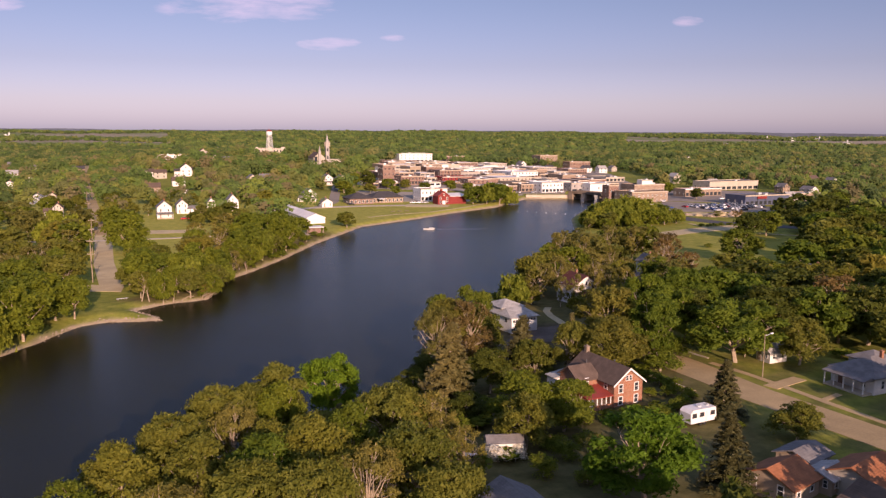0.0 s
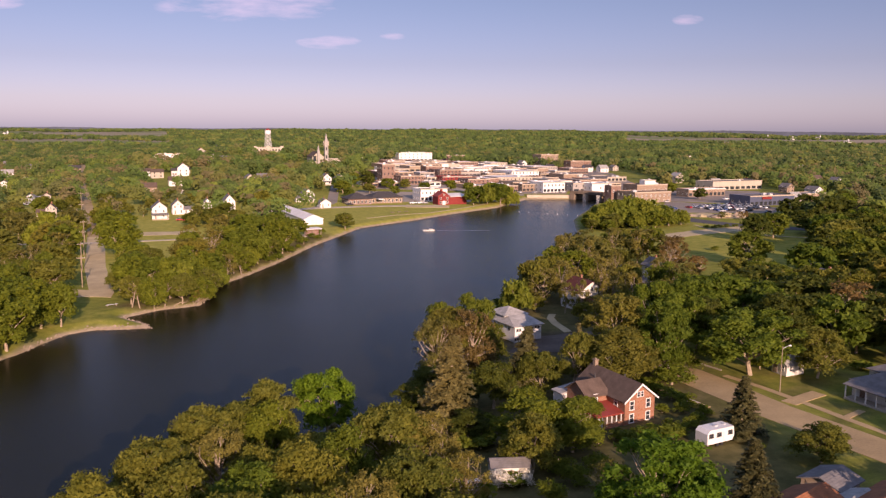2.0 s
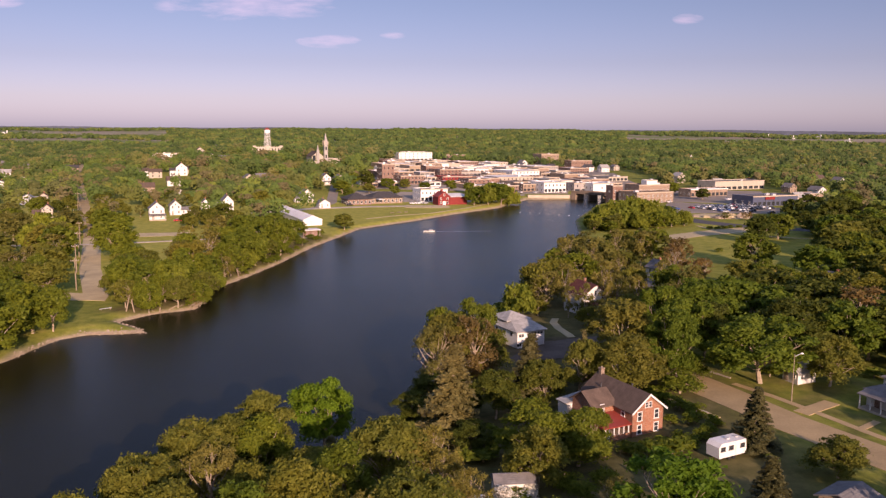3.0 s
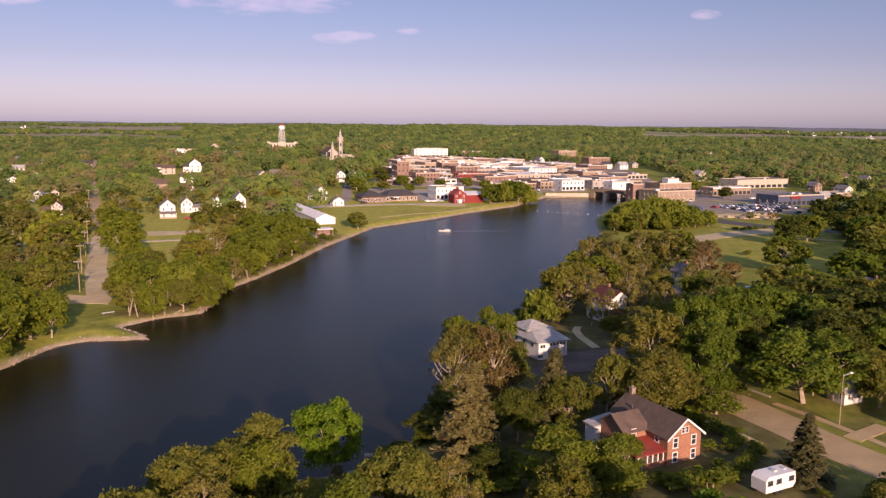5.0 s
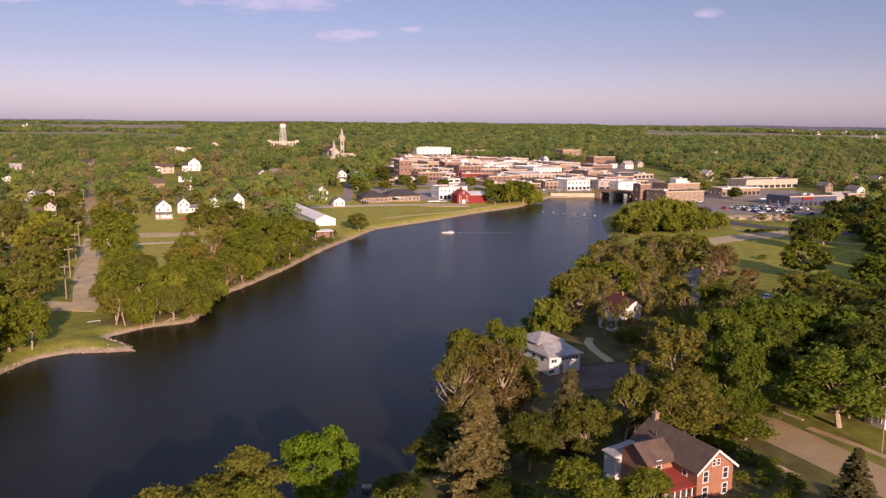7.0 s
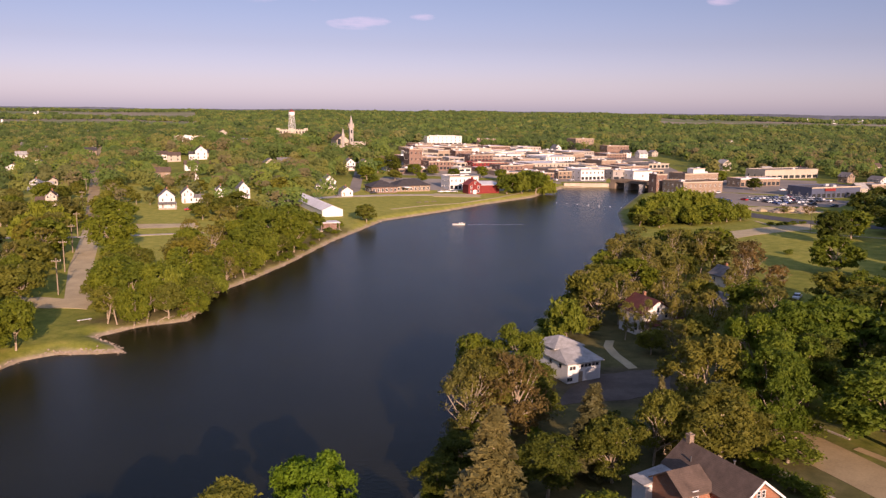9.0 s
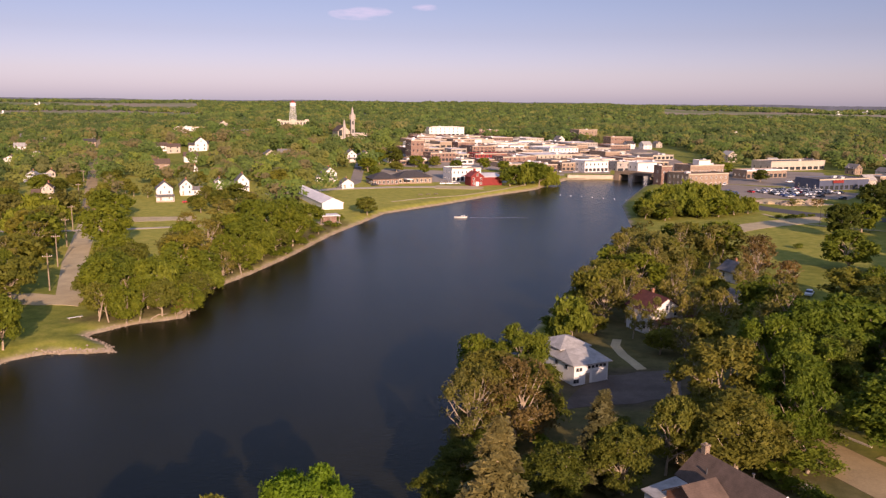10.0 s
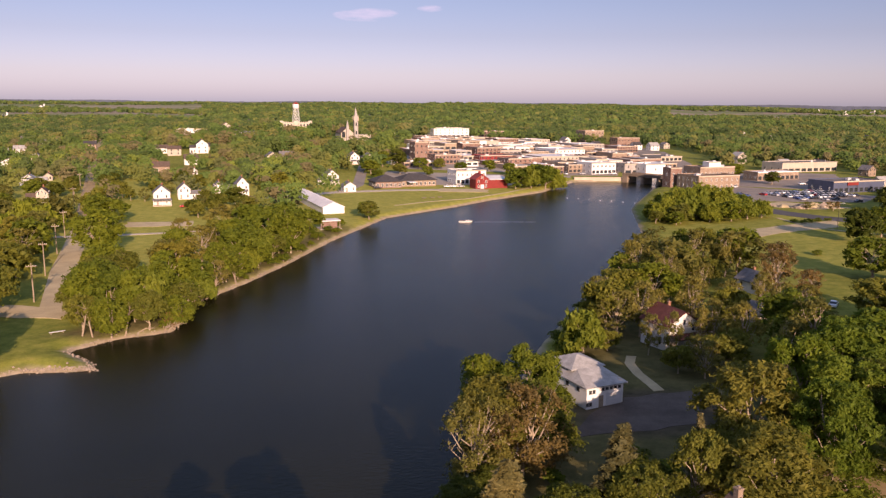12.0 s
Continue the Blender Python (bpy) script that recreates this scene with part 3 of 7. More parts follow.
def crown_mesh(name, kind, H, W, count, size, rng, material, thin=False):
    """Leaf clumps laid over the tops and outsides of the bunches, with open shade beneath each of them."""
    pad = pads_of(kind, H, W, rng)
    if thin:
        pad[:, 3] *= 0.85
    wgt = pad[:, 3] ** 2
    pick = rng.choice(len(pad), count, p=wgt / wgt.sum())
    n = rng.normal(0, 1, (count, 3)) + np.array([0, 0, 0.5 if kind in ("broad", "round", "tall") else 0.3])
    n = unit(n)
    n[:, 2] = np.where(n[:, 2] < -0.45, -n[:, 2], n[:, 2])
    rad = pad[pick, 3] * np.where(rng.uniform(0, 1, count) < 0.2, rng.uniform(0.25, 0.8, count), rng.uniform(0.74, 1.16, count))
    rad = rad * (1 + 0.15 * np.sin(n[:, 0] * 7 + pick) * np.sin(n[:, 1] * 6 + pick * 2.1) + 0.12 * np.sin(n[:, 2] * 11 + pick) + 0.1 * np.sin(n[:, 0] * 15 + n[:, 1] * 13 + pick))
    c = pad[pick, :3] + n * rad[:, None] * np.stack([np.ones(count), np.ones(count), pad[pick, 4]], -1)
    if kind == "willow":
        c[:, 2] -= rng.uniform(0, 0.12, count) * H
    ph = rng.uniform(0, 6.28, 6)
    gap = np.sin(c[:, 0] * 1.9 + ph[0]) * np.sin(c[:, 1] * 1.7 + ph[1]) * np.sin(c[:, 2] * 1.8 + ph[2]) + 0.6 * np.sin(c[:, 0] * 0.9 + c[:, 2] * 1.1 + ph[3]) * np.sin(c[:, 1] * 1.2 + ph[4])
    keep = (c[:, 2] > (0.03 if kind == "willow" else 0.08) * H) & (gap + rng.normal(0, 0.12, count) > (-0.1 if thin else -0.4))
    nn = unit(n * 1.0 + unit(c - np.array([0, 0, H * 0.45])) * 0.45)
    q = leaf_clumps(c[keep], nn[keep], size, rng, 0.62)
    if kind == "willow":
        q[:, :, 2] = c[keep][:, None, 2] + (q[:, :, 2] - c[keep][:, None, 2]) * 1.7
    return fast_mesh(name, q, 3, material), pad


def trunk_mesh(name, H, W, lob, rng, r=None, limbs=9):
    """A leaning, tapered stem; limbs leave it at different heights, bend upwards and carry twigs."""
    bm = bmesh.new()
    r = r or 0.019 * H
    stem = [Vector((0, 0, -0.3))]
    for k in range(1, 5):
        stem.append(Vector((rng.uniform(-0.02, 0.02) * W * k, rng.uniform(-0.02, 0.02) * W * k, H * 0.16 * k)))
    for k in range(4):
        add_beam(bm, stem[k], stem[k + 1], r * (1.3, 1.0, 0.78, 0.5)[k], 7, r * (1.0, 0.78, 0.5, 0.2)[k])
    for i in rng.choice(len(lob), min(limbs, len(lob)), replace=False):
        tip = Vector(lob[i, :3])
        k = min(3, max(1, int(tip.z / H * 4.2 - rng.uniform(0.6, 1.6))))
        root = stem[k].lerp(stem[k + 1], rng.uniform(0, 0.9))
        bend = root.lerp(tip, 0.5) + Vector((rng.uniform(-0.04, 0.04) * W, rng.uniform(-0.04, 0.04) * W, rng.uniform(-0.01, 0.07) * H))
        thick = r * (0.5, 0.5, 0.4, 0.28)[k]
        add_beam(bm, root, bend, thick, 5, thick * 0.65)
        add_beam(bm, bend, tip, thick * 0.65, 5, thick * 0.2)
        if limbs > 15:
            for j in range(2):
                twig = bend.lerp(tip, rng.uniform(0.3, 0.9))
                add_beam(bm, twig, twig + Vector((rng.uniform(-0.12, 0.12) * W, rng.uniform(-0.12, 0.12) * W, rng.uniform(0.05, 0.16) * H)), r * 0.14, 3, r * 0.05)
    return bm_mesh(name, bm, BARK)


def conifer_mesh(name, H, W, count, size, rng, material):
    """Whorls of drooping branches, each a flat spray of needles, with gaps between."""
    tiers = 17
    tier = np.minimum((rng.uniform(0, 1, count) ** 1.25 * tiers).astype(int), tiers - 1)
    arms = 9
    arm = rng.randint(0, arms, count)
    turn = (tier * 2.4)[:] + arm * 6.283 / arms + 0.5 * np.sin(tier * 5.1 + arm * 3.3)
    reach = 0.5 * W * (1 - tier / tiers) ** 0.85 * (0.78 + 0.3 * np.sin(tier * 7.7 + arm * 4.9))
    q = rng.uniform(0.1, 1.0, count) ** 0.7
    a = turn + rng.normal(0, 0.17, count) * (1.15 - 0.5 * q)
    rr = reach * q + 0.08
    z = H * (0.1 + 0.9 * (tier + 0.35) / tiers) - 0.3 * rr + 0.1 * rr * q + rng.normal(0, 0.1, count)
    c = np.stack([rr * np.cos(a), rr * np.sin(a), z], -1)
    n = np.stack([np.cos(a) * 0.55, np.sin(a) * 0.55, np.full(count, 0.85)], -1)
    return fast_mesh(name, leaf_clumps(c, n, size, rng, 0.4, 1.6), 3, material)


LABEL = {
    "r": "round fresh green broadleaf tree in full leaf", "o": "broad olive-green tree with spreading limbs", "g": "full green broadleaf tree",
    "m": "bright green maple with a dense crown", "d": "dark green broadleaf tree", "y": "yellow-green willow with hanging foliage",
    "w": "large soft olive-brown tree with a full rounded crown", "b": "brownish tree with thin budding spring leaves", "p": "reddish-brown leafed ornamental tree",
    "c": "tall dark brownish-green spruce", "k": "tall pale green spruce with cones", "s": "low rounded green garden shrub", "f": "small tree in white blossom",
}
SHAPE = {"r": "round", "o": "broad", "g": "tall", "m": "round", "d": "round", "y": "willow", "w": "round", "b": "tall", "p": "tall", "s": "bush", "f": "bush"}
PROTO = {}


def tree_proto(kind, level, variant):
    """A tree 12 m high and 10 m wide, made once per kind, level of detail and variant."""
    key = (kind, level, variant)
    if key in PROTO:
        return PROTO[key]
    rng = np.random.RandomState(abs(hash_of(kind)) + 31 * level + 7 * variant)
    count, size = ((17500, 0.275), (5800, 0.47), (1700, 0.9))[level]
    if kind in "sf":
        count, size = count // 5, size * 1.5
    name = {"c": "spruce", "k": "spruce", "s": "shrub"}.get(kind, "tree")
    ob = thing(name, LABEL[kind], "shrub" if kind == "s" else "tree", Matrix())
    if kind in "ck":
        cm = conifer_mesh("crown", 12, 5, count * 3 // 4, size * 0.72, rng, LEAF[kind])
        bm = add_lathe(bmesh.new(), [(0.3, -0.3), (0.24, 1.5), (0.05, 11.5)], 7)
        tm = bm_mesh("trunk", bm, BARK)
    else:
        if kind in "bp":
            count = int(count * 0.52)
        elif kind in "rm" and level == 0:
            count = int(count * 1.25)
        cm, lob = crown_mesh("crown", SHAPE[kind], 12, 10, count, size * (0.82 if kind in "bp" else 1), rng, LEAF["g" if kind == "s" else kind], kind in "bp")
        tm = trunk_mesh("trunk", 12, 10, lob, rng, limbs=3 if kind in "sf" else (30, 22, 8)[level] if kind in "bpo" else (18, 12, 6)[level])
    part("trunk", tm, None, ob)
    part("crown", cm, None, ob)
    PROTO[key] = [ob, False]
    return PROTO[key]


def hash_of(s):
    return sum(ord(ch) * 131 for ch in s)


PLANTED = []
FAR = {}


def plant(x, y, h, w, kind, level=None, turn=None, far=False):
    """Sets a tree of height h and crown width w on the ground."""
    d = math.hypot(x, y - 40)
    if level is None:
        level = 0 if d < 160 else 1 if d < 310 else 2
    rec = tree_proto(kind, level, int(RNG.randint(0, 2 if level < 2 else 3)))
    base = 5.0 if kind in "ck" else 10.0
    m = pose(x, y, ground_z(x, y) - 0.05, 0, 0, RNG.uniform(0, 360) if turn is None else turn) @ pose(0, 0, 0, RNG.uniform(-5, 5), RNG.uniform(-5, 5)) @ Matrix.Diagonal((w / base * RNG.uniform(0.88, 1.14), w / base * RNG.uniform(0.88, 1.14), h / 12.0, 1))
    PLANTED.append((x, y, w * 0.5))
    if far:
        FAR.setdefault(kind, []).append((rec[0], m))
        return None
    if not rec[1]:
        rec[1] = True
        rec[0].matrix_basis = m
        return rec[0]
    first = rec[0]
    keep = first.matrix_basis.copy()
    first.matrix_basis = Matrix()
    ob = copy_thing(first, m)
    first.matrix_basis = keep
    return ob


def join_far():
    """The trees of the far groves, one mesh for the crowns of a kind and one for all trunks."""
    for kind, rows in FAR.items():
        out = []
        for first, m in rows:
            crown = [c for c in first.children if c.name.startswith("crown")][0].data
            co = np.empty(len(crown.vertices) * 3, dtype=np.float32)
            crown.vertices.foreach_get("co", co)
            a = np.array(m)
            out.append(co.reshape(-1, 3) @ a[:3, :3].T + a[:3, 3])
        tagged(new("far_tree_crowns", fast_mesh("far_tree_crowns", np.concatenate(out), 3, LEAF["g" if kind == "s" else kind])), LABEL[kind].replace("tree", "trees") + " of a far grove", "trees", kind="stuff")
    bm = bmesh.new()
    for rows in FAR.values():
        for first, m in rows:
            s = m.to_scale()
            x, y, z = m.to_translation()
            add_beam(bm, (x, y, z - 0.2), (x, y, z + 5 * s.z), 0.3 * s.x, 6, 0.15 * s.x)
    tagged(new("far_tree_trunks", bm_mesh("far_tree_trunks", bm, BARK)), "brown trunks of the trees of the far groves", "trees", kind="stuff")
    for first, used in PROTO.values():
        if not used:
            for ob in list(first.children) + [first]:
                bpy.data.objects.remove(ob)


# ---- building kit ----
WINDOW_MESH = {}


def window(parent, w, h, at, trim=None, name="window"):
    """A window: a proud frame with a cross bar, and a pane set back in it. The wall's outside is local -y."""
    trim = trim or WHITE_PLAIN
    key = (round(w, 2), round(h, 2), trim.name)
    if key not in WINDOW_MESH:
        bm, f = bmesh.new(), min(0.12, w * 0.12)
        for a in ((-w / 2, -w / 2 + f, 0, h), (w / 2 - f, w / 2, 0, h), (-w / 2 + f, w / 2 - f, h - f, h), (-w / 2 - 0.06, w / 2 + 0.06, -f, 0), (-w / 2 + f, w / 2 - f, h * 0.5 - 0.03, h * 0.5 + 0.03)):
            add_box(bm, a[0], a[1], -0.08, 0.02, a[2], a[3])
        WINDOW_MESH[key] = (bm_mesh("window", bm, trim), bm_mesh("pane", box(-w / 2 + f * 0.5, w / 2 - f * 0.5, -0.03, -0.005, 0, h), GLASS))
    fm, pm = WINDOW_MESH[key]
    if parent.location.y > 600 or parent.location.x < -240:
        # far off: frame and set-back pane are one piece
        if key + ("far",) not in WINDOW_MESH:
            bm = box(-w / 2, w / 2, -0.08, 0.02, 0, h)
            front = [f for f in bm.faces if abs(f.calc_center_median().y + 0.08) < 0.001]
            bmesh.ops.inset_region(bm, faces=front, thickness=min(0.12, w * 0.12), depth=-0.05)
            for f in front:
                f.material_index = 1
            me = bm_mesh("window", bm, trim)
            me.materials.append(GLASS)
            WINDOW_MESH[key + ("far",)] = me
        return part(name, WINDOW_MESH[key + ("far",)], None, parent, at=at)
    ob = part(name, fm, None, parent, at=at)
    part("pane", pm, None, ob)
    return ob


def door(parent, w, h, at, material):
    bm = box(-w / 2, w / 2, -0.06, 0.02, 0, h)
    for z0, z1 in ((0.15, h * 0.45), (h * 0.52, h - 0.15)):
        add_box(bm, -w / 2 + 0.15, w / 2 - 0.15, -0.09, -0.05, z0, z1)
    return part("door", bm, material, parent, at=at)


def facing(x, y, z, side):
    """A pose on a wall whose outside looks to -y, +x, +y or -x."""
    return pose(x, y, z, 0, 0, {"s": 0, "e": 90, "n": 180, "w": 270}[side])


def gable_walls(w, d, eave, ridge, z0=-1.0):
    """Walls of a house with gables at both ends of y; a solid body under the roof."""
    bm = bmesh.new()
    sec = [(-w / 2, z0), (w / 2, z0), (w / 2, eave), (0, ridge), (-w / 2, eave)]
    return add_prism(bm, [(x, -d / 2, z) for x, z in sec], [(x, d / 2, z) for x, z in sec])


def gable_roof(w, d, eave, ridge, over=0.45, thick=0.18):
    bm = bmesh.new()
    k = (ridge - eave) / (w / 2)
    lo = eave - k * over
    sec = [(-w / 2 - over, lo + 0.03), (0, ridge + 0.03), (w / 2 + over, lo + 0.03), (w / 2 + over, lo + 0.03 + thick), (0, ridge + thick * 1.2), (-w / 2 - over, lo + 0.03 + thick)]
    return add_prism(bm, [(x, -d / 2 - over, z) for x, z in sec], [(x, d / 2 + over, z) for x, z in sec])


def hip_roof(w, d, eave, rise, over=0.5, flat=0.0):
    a, b = w / 2 + over, d / 2 + over
    bm = bmesh.new()
    low = [(-a, -b), (a, -b), (a, b), (-a, b)]
    if d >= w:
        r = (b - a) + 0.02
        top = [(-flat - 0.01, -r), (flat + 0.01, -r), (flat + 0.01, r), (-flat - 0.01, r)]
    else:
        r = (a - b) + 0.02
        top = [(-r, -0.01), (r, -0.01), (r, 0.01), (-r, 0.01)]
    add_prism(bm, [(x, y, eave) for x, y in low], [(x, y, eave + 0.16) for x, y in low])
    add_prism(bm, [(x, y, eave + 0.164) for x, y in low], [(x, y, eave + rise) for x, y in top])
    return bm


def chimney(parent, x, y, z0, z1, s=0.6, material=None):
    bm = box(x - s / 2, x + s / 2, y - s / 2, y + s / 2, z0, z1 - 0.2)
    add_box(bm, x - s / 2 - 0.07, x + s / 2 + 0.07, y - s / 2 - 0.07, y + s / 2 + 0.07, z1 - 0.2, z1)
    add_box(bm, x - s / 5, x + s / 5, y - s / 5, y + s / 5, z1, z1 + 0.2)
    return part("chimney", bm, material or BRICK_RED, parent)


def house(label, x, y, turn, w, d, eave, ridge, wall=None, roof=None, wing=None, porch=None, stack=True, win=1.0, hip=False, name="house", group="houses of the town"):
    """A house with gables to local -y and +y; wing: (side, w, d, eave, ridge, at y); porch: (w, d, h) on the -y front."""
    wall, roof = wall or WHITE, roof or ROOF_GREY
    ob = thing(name, label, "house", pose(x, y, ground_z(x, y), 0, 0, turn), group)
    if hip:
        part("wall", box(-w / 2, w / 2, -d / 2, d / 2, -1, eave), wall, ob)
        part("roof", hip_roof(w, d, eave, ridge - eave), roof, ob)
    else:
        part("wall", gable_walls(w, d, eave, ridge), wall, ob)
        part("roof", gable_roof(w, d, eave, ridge), roof, ob)
    floors = 2 if eave > 4.2 else 1
    ww, wh = 0.95 * win, 1.45 * win
    for fl in range(floors):
        z = 1.0 + fl * 2.8
        for sx in (-0.27, 0.27):
            if not (fl == 0 and porch and sx < 0):
                window(ob, ww, wh, facing(w * sx, -d / 2, z, "s"))
            window(ob, ww, wh, facing(w * sx, d / 2, z, "n"))
        for sy in (-0.28, 0.22):
            window(ob, ww, wh, facing(w / 2, d * sy, z, "e"))
            window(ob, ww, wh, facing(-w / 2, d * sy, z, "w"))
    if ridge - eave > 2.2 and not hip:
        window(ob, ww * 0.8, wh * 0.75, facing(0, -d / 2, eave + 0.2, "s"))
    door(ob, 0.95, 2.05, facing(-w * 0.27, -d / 2, 0.2, "s"), BRICK_DARK if porch else WOOD)
    if stack:
        chimney(ob, 0.4, d * 0.18, ridge - 0.8, ridge + 0.9, 0.55)
    if wing:
        sd, ww2, wd, we, wr, wy = wing
        sgn = 1 if sd == "e" else -1
        at = pose(sgn * (w / 2 + wd / 2 - 0.02), wy, 0, 0, 0, 90)
        wb = part("wing_wall", gable_walls(ww2, wd, we, wr), wall, ob, at=at)
        part("wing_roof", gable_roof(ww2, wd, we, wr, 0.35), roof, ob, at=at)
        for q in (-0.25, 0.25):
            window(ob, ww, wh, facing(sgn * (w / 2 + wd / 2) + wd * q, wy - ww2 / 2, 0.9, "s"))
    if porch:
        pw, pd, ph = porch
        part("porch_floor", box(-pw / 2, pw / 2, -d / 2 - pd, -d / 2 - 0.003, -0.8, 0.35), CONCRETE, ob)
        bm = bmesh.new()
        add_prism(bm, [(-pw / 2 - 0.2, -d / 2 - pd - 0.25, ph), (pw / 2 + 0.2, -d / 2 - pd - 0.25, ph), (pw / 2 + 0.2, -d / 2 - 0.003, ph), (-pw / 2 - 0.2, -d / 2 - 0.003, ph)],
                  [(-pw / 2 - 0.2, -d / 2 - pd - 0.25, ph + 0.15), (pw / 2 + 0.2, -d / 2 - pd - 0.25, ph + 0.15), (pw / 2 + 0.2, -d / 2 - 0.003, ph + 0.75), (-pw / 2 - 0.2, -d / 2 - 0.003, ph + 0.75)])
        part("porch_roof", bm, roof, ob)
        k = max(2, int(pw / 2) + 1)
        for i in range(k):
            px = -pw / 2 + 0.15 + (pw - 0.3) * i / (k - 1)
            part("porch_post", box(px - 0.09, px + 0.09, -d / 2 - pd + 0.06, -d / 2 - pd + 0.24, 0.35, ph), WHITE_PLAIN, ob)
    return ob


def block(label, x, y, turn, w, d, h, wall, roof=None, floors=2, bays=5, side_bays=4, units=1, name="commercial_building", cornice=True, win=(1.0, 1.6), shop=True, trim=None):
    """A flat-roofed town building: walls that rise as a parapet round a sunken roof, cornice, windows bay by bay, roof units."""
    roof = roof or ROOF_TAR
    ob = thing(name, label, "building", pose(x, y, ground_z(x, y), 0, 0, turn), "buildings of the town centre")
    bm = bmesh.new()
    t, p = 0.3, 0.5
    for a in ((-w / 2, w / 2, -d / 2, -d / 2 + t), (-w / 2, w / 2, d / 2 - t, d / 2), (-w / 2, -w / 2 + t, -d / 2 + t, d / 2 - t), (w / 2 - t, w / 2, -d / 2 + t, d / 2 - t)):
        add_box(bm, *a, -1.5, h + p)
    part("wall", bm, wall, ob)
    part("roof", box(-w / 2 + t + 0.002, w / 2 - t - 0.002, -d / 2 + t + 0.002, d / 2 - t - 0.002, h - 0.3, h), roof, ob)
    if cornice:
        bm = box(-w / 2 - 0.2, w / 2 + 0.2, -d / 2 - 0.25, -d / 2 - 0.003, h + p - 0.45, h + p + 0.06)
        add_box(bm, -w / 2 - 0.1, w / 2 + 0.1, -d / 2 - 0.14, -d / 2 - 0.003, h + p - 0.65, h + p - 0.452)
        part("cornice", bm, trim or CONCRETE, ob)
    fh = h / floors
    ww, wh = min(win[0], w / bays * 0.62), min(win[1], fh * 0.6)
    for fl in range(floors):
        for i in range(bays):
            px = -w / 2 + w * (i + 0.5) / bays
            if fl == 0 and shop:
                window(ob, round(w / bays * 0.72, 1), round(min(2.2, fh * 0.62), 1), facing(px, -d / 2, 0.5, "s"), STEEL_DARK, "shop_window")
            else:
                window(ob, ww, wh, facing(px, -d / 2, fl * fh + fh * 0.25, "s"), trim)
        for i in range(side_bays):
            py = -d / 2 + d * (i + 0.5) / side_bays
            window(ob, ww, wh, facing(-w / 2, py, fl * fh + fh * 0.25, "w"), trim)
            window(ob, ww, wh, facing(w / 2, py, fl * fh + fh * 0.25, "e"), trim)
    rr = np.random.RandomState(int(abs(x * 7 + y * 3)) % 9999)
    for i in range(units):
        ux, uy, s = rr.uniform(-0.3, 0.3) * w, rr.uniform(-0.3, 0.3) * d, rr.uniform(0.8, 1.6)
        b = box(ux - s, ux + s, uy - s * 0.7, uy + s * 0.7, h + 0.004, h + 1.1)
        add_lathe(b, [(s * 0.4, h + 1.1), (s * 0.4, h + 1.25)], 10, ux, uy)
        part("roof_unit", b, METAL, ob)
    return ob


# ---- roads and paving ----
strip("road", [(36, 175), (47.5, 158.5), (56, 137.5), (67.7, 116.2), (85, 84), (110, 40)], 8.4, STREET, "pale worn concrete street past the houses", "road")
strip("road", [(-104, 247), (-124.5, 290), (-149, 348), (-157, 366)], 7.0, PALE_ROAD, "pale concrete street running down to the river", "road")
strip("road", [(-157, 366), (-186, 428), (-252, 570), (-335, 745), (-433, 980)], 6.0, STREET, "worn sandy street climbing between trees", "road", lift=0.08, step=8.0)
strip("lane", [(-250, 318), (-185, 338), (-148, 348), (-118, 362), (-98, 372)], 3.2, CONCRETE, "narrow concrete lane beside the grass", "road", lift=0.11)
strip("pavement", [(54.5, 157), (58.8, 150), (62.3, 143), (66.5, 133.5), (73, 120)], 1.4, STREET, "narrow concrete pavement beside the street", "pavement", lift=0.07)
strip("pavement", [(39, 153), (42, 146), (45.5, 139)], 1.2, STREET, "narrow concrete pavement beside the street", "pavement", lift=0.07)
strip("driveway", [(60.2, 141.2), (62, 142.5), (68, 146.6)], 2.8, STREET, "pale concrete driveway crossing the verge", "driveway", lift=0.09)
strip("path", [(66.4, 134), (71, 137.5)], 1.2, STREET, "concrete garden path to a porch", "path", lift=0.08)
strip("road", [(124, 452), (134, 428), (145, 413), (162, 399), (200, 385), (300, 365)], 13.0, ASPHALT, "dark asphalt road beyond the field", "road", lift=0.07)
strip("track", [(29.6, 218), (28.4, 213.5), (28.8, 207), (30.0, 201), (30.6, 197.5)], 1.9, SAND, "sandy track down to the boathouse", "path", lift=0.08, step=1.5)
strip("path", [(-42.7, 453), (-27, 470), (-7, 485), (15, 517), (30, 545)], 1.8, SAND, "pale riverside footpath through the lawn", "path", lift=0.07)
strip("road", [(-118, 470), (-79, 505), (-50, 519), (-17, 527), (2, 529)], 7.0, CONCRETE, "pale concrete street along the riverside lawn", "road", lift=0.09)
strip("road", [(-79, 505), (-74, 540), (-88, 666), (-110, 780)], 7.0, LOT, "worn town street between houses", "road", lift=0.08)
patch("car_park", [(-24, 516), (4, 516), (4, 528), (-24, 532)], SAND, "pale gravel car park before the white building", "car park", lift=0.14)
patch("sand_lot", [(85, 350.5), (143, 385), (150, 405), (89.5, 369)], SAND, "bare sandy lot beside the grass field", "ground")
patch("stone_yard", [(126, 452), (158, 440), (176, 448), (150, 468)], SAND, "pale gravel yard with heaps of stone", "yard", lift=0.1)
strip("path", [(127, 409), (131, 384), (141, 372), (160, 362), (200, 350)], 1.6, SAND, "pale path along the edge of the road", "path", lift=0.1)
patch("bare_patch", [(-143, 372), (-118, 380), (-122, 392), (-146, 384)], SAND, "bare sandy patch in a lawn", "ground")
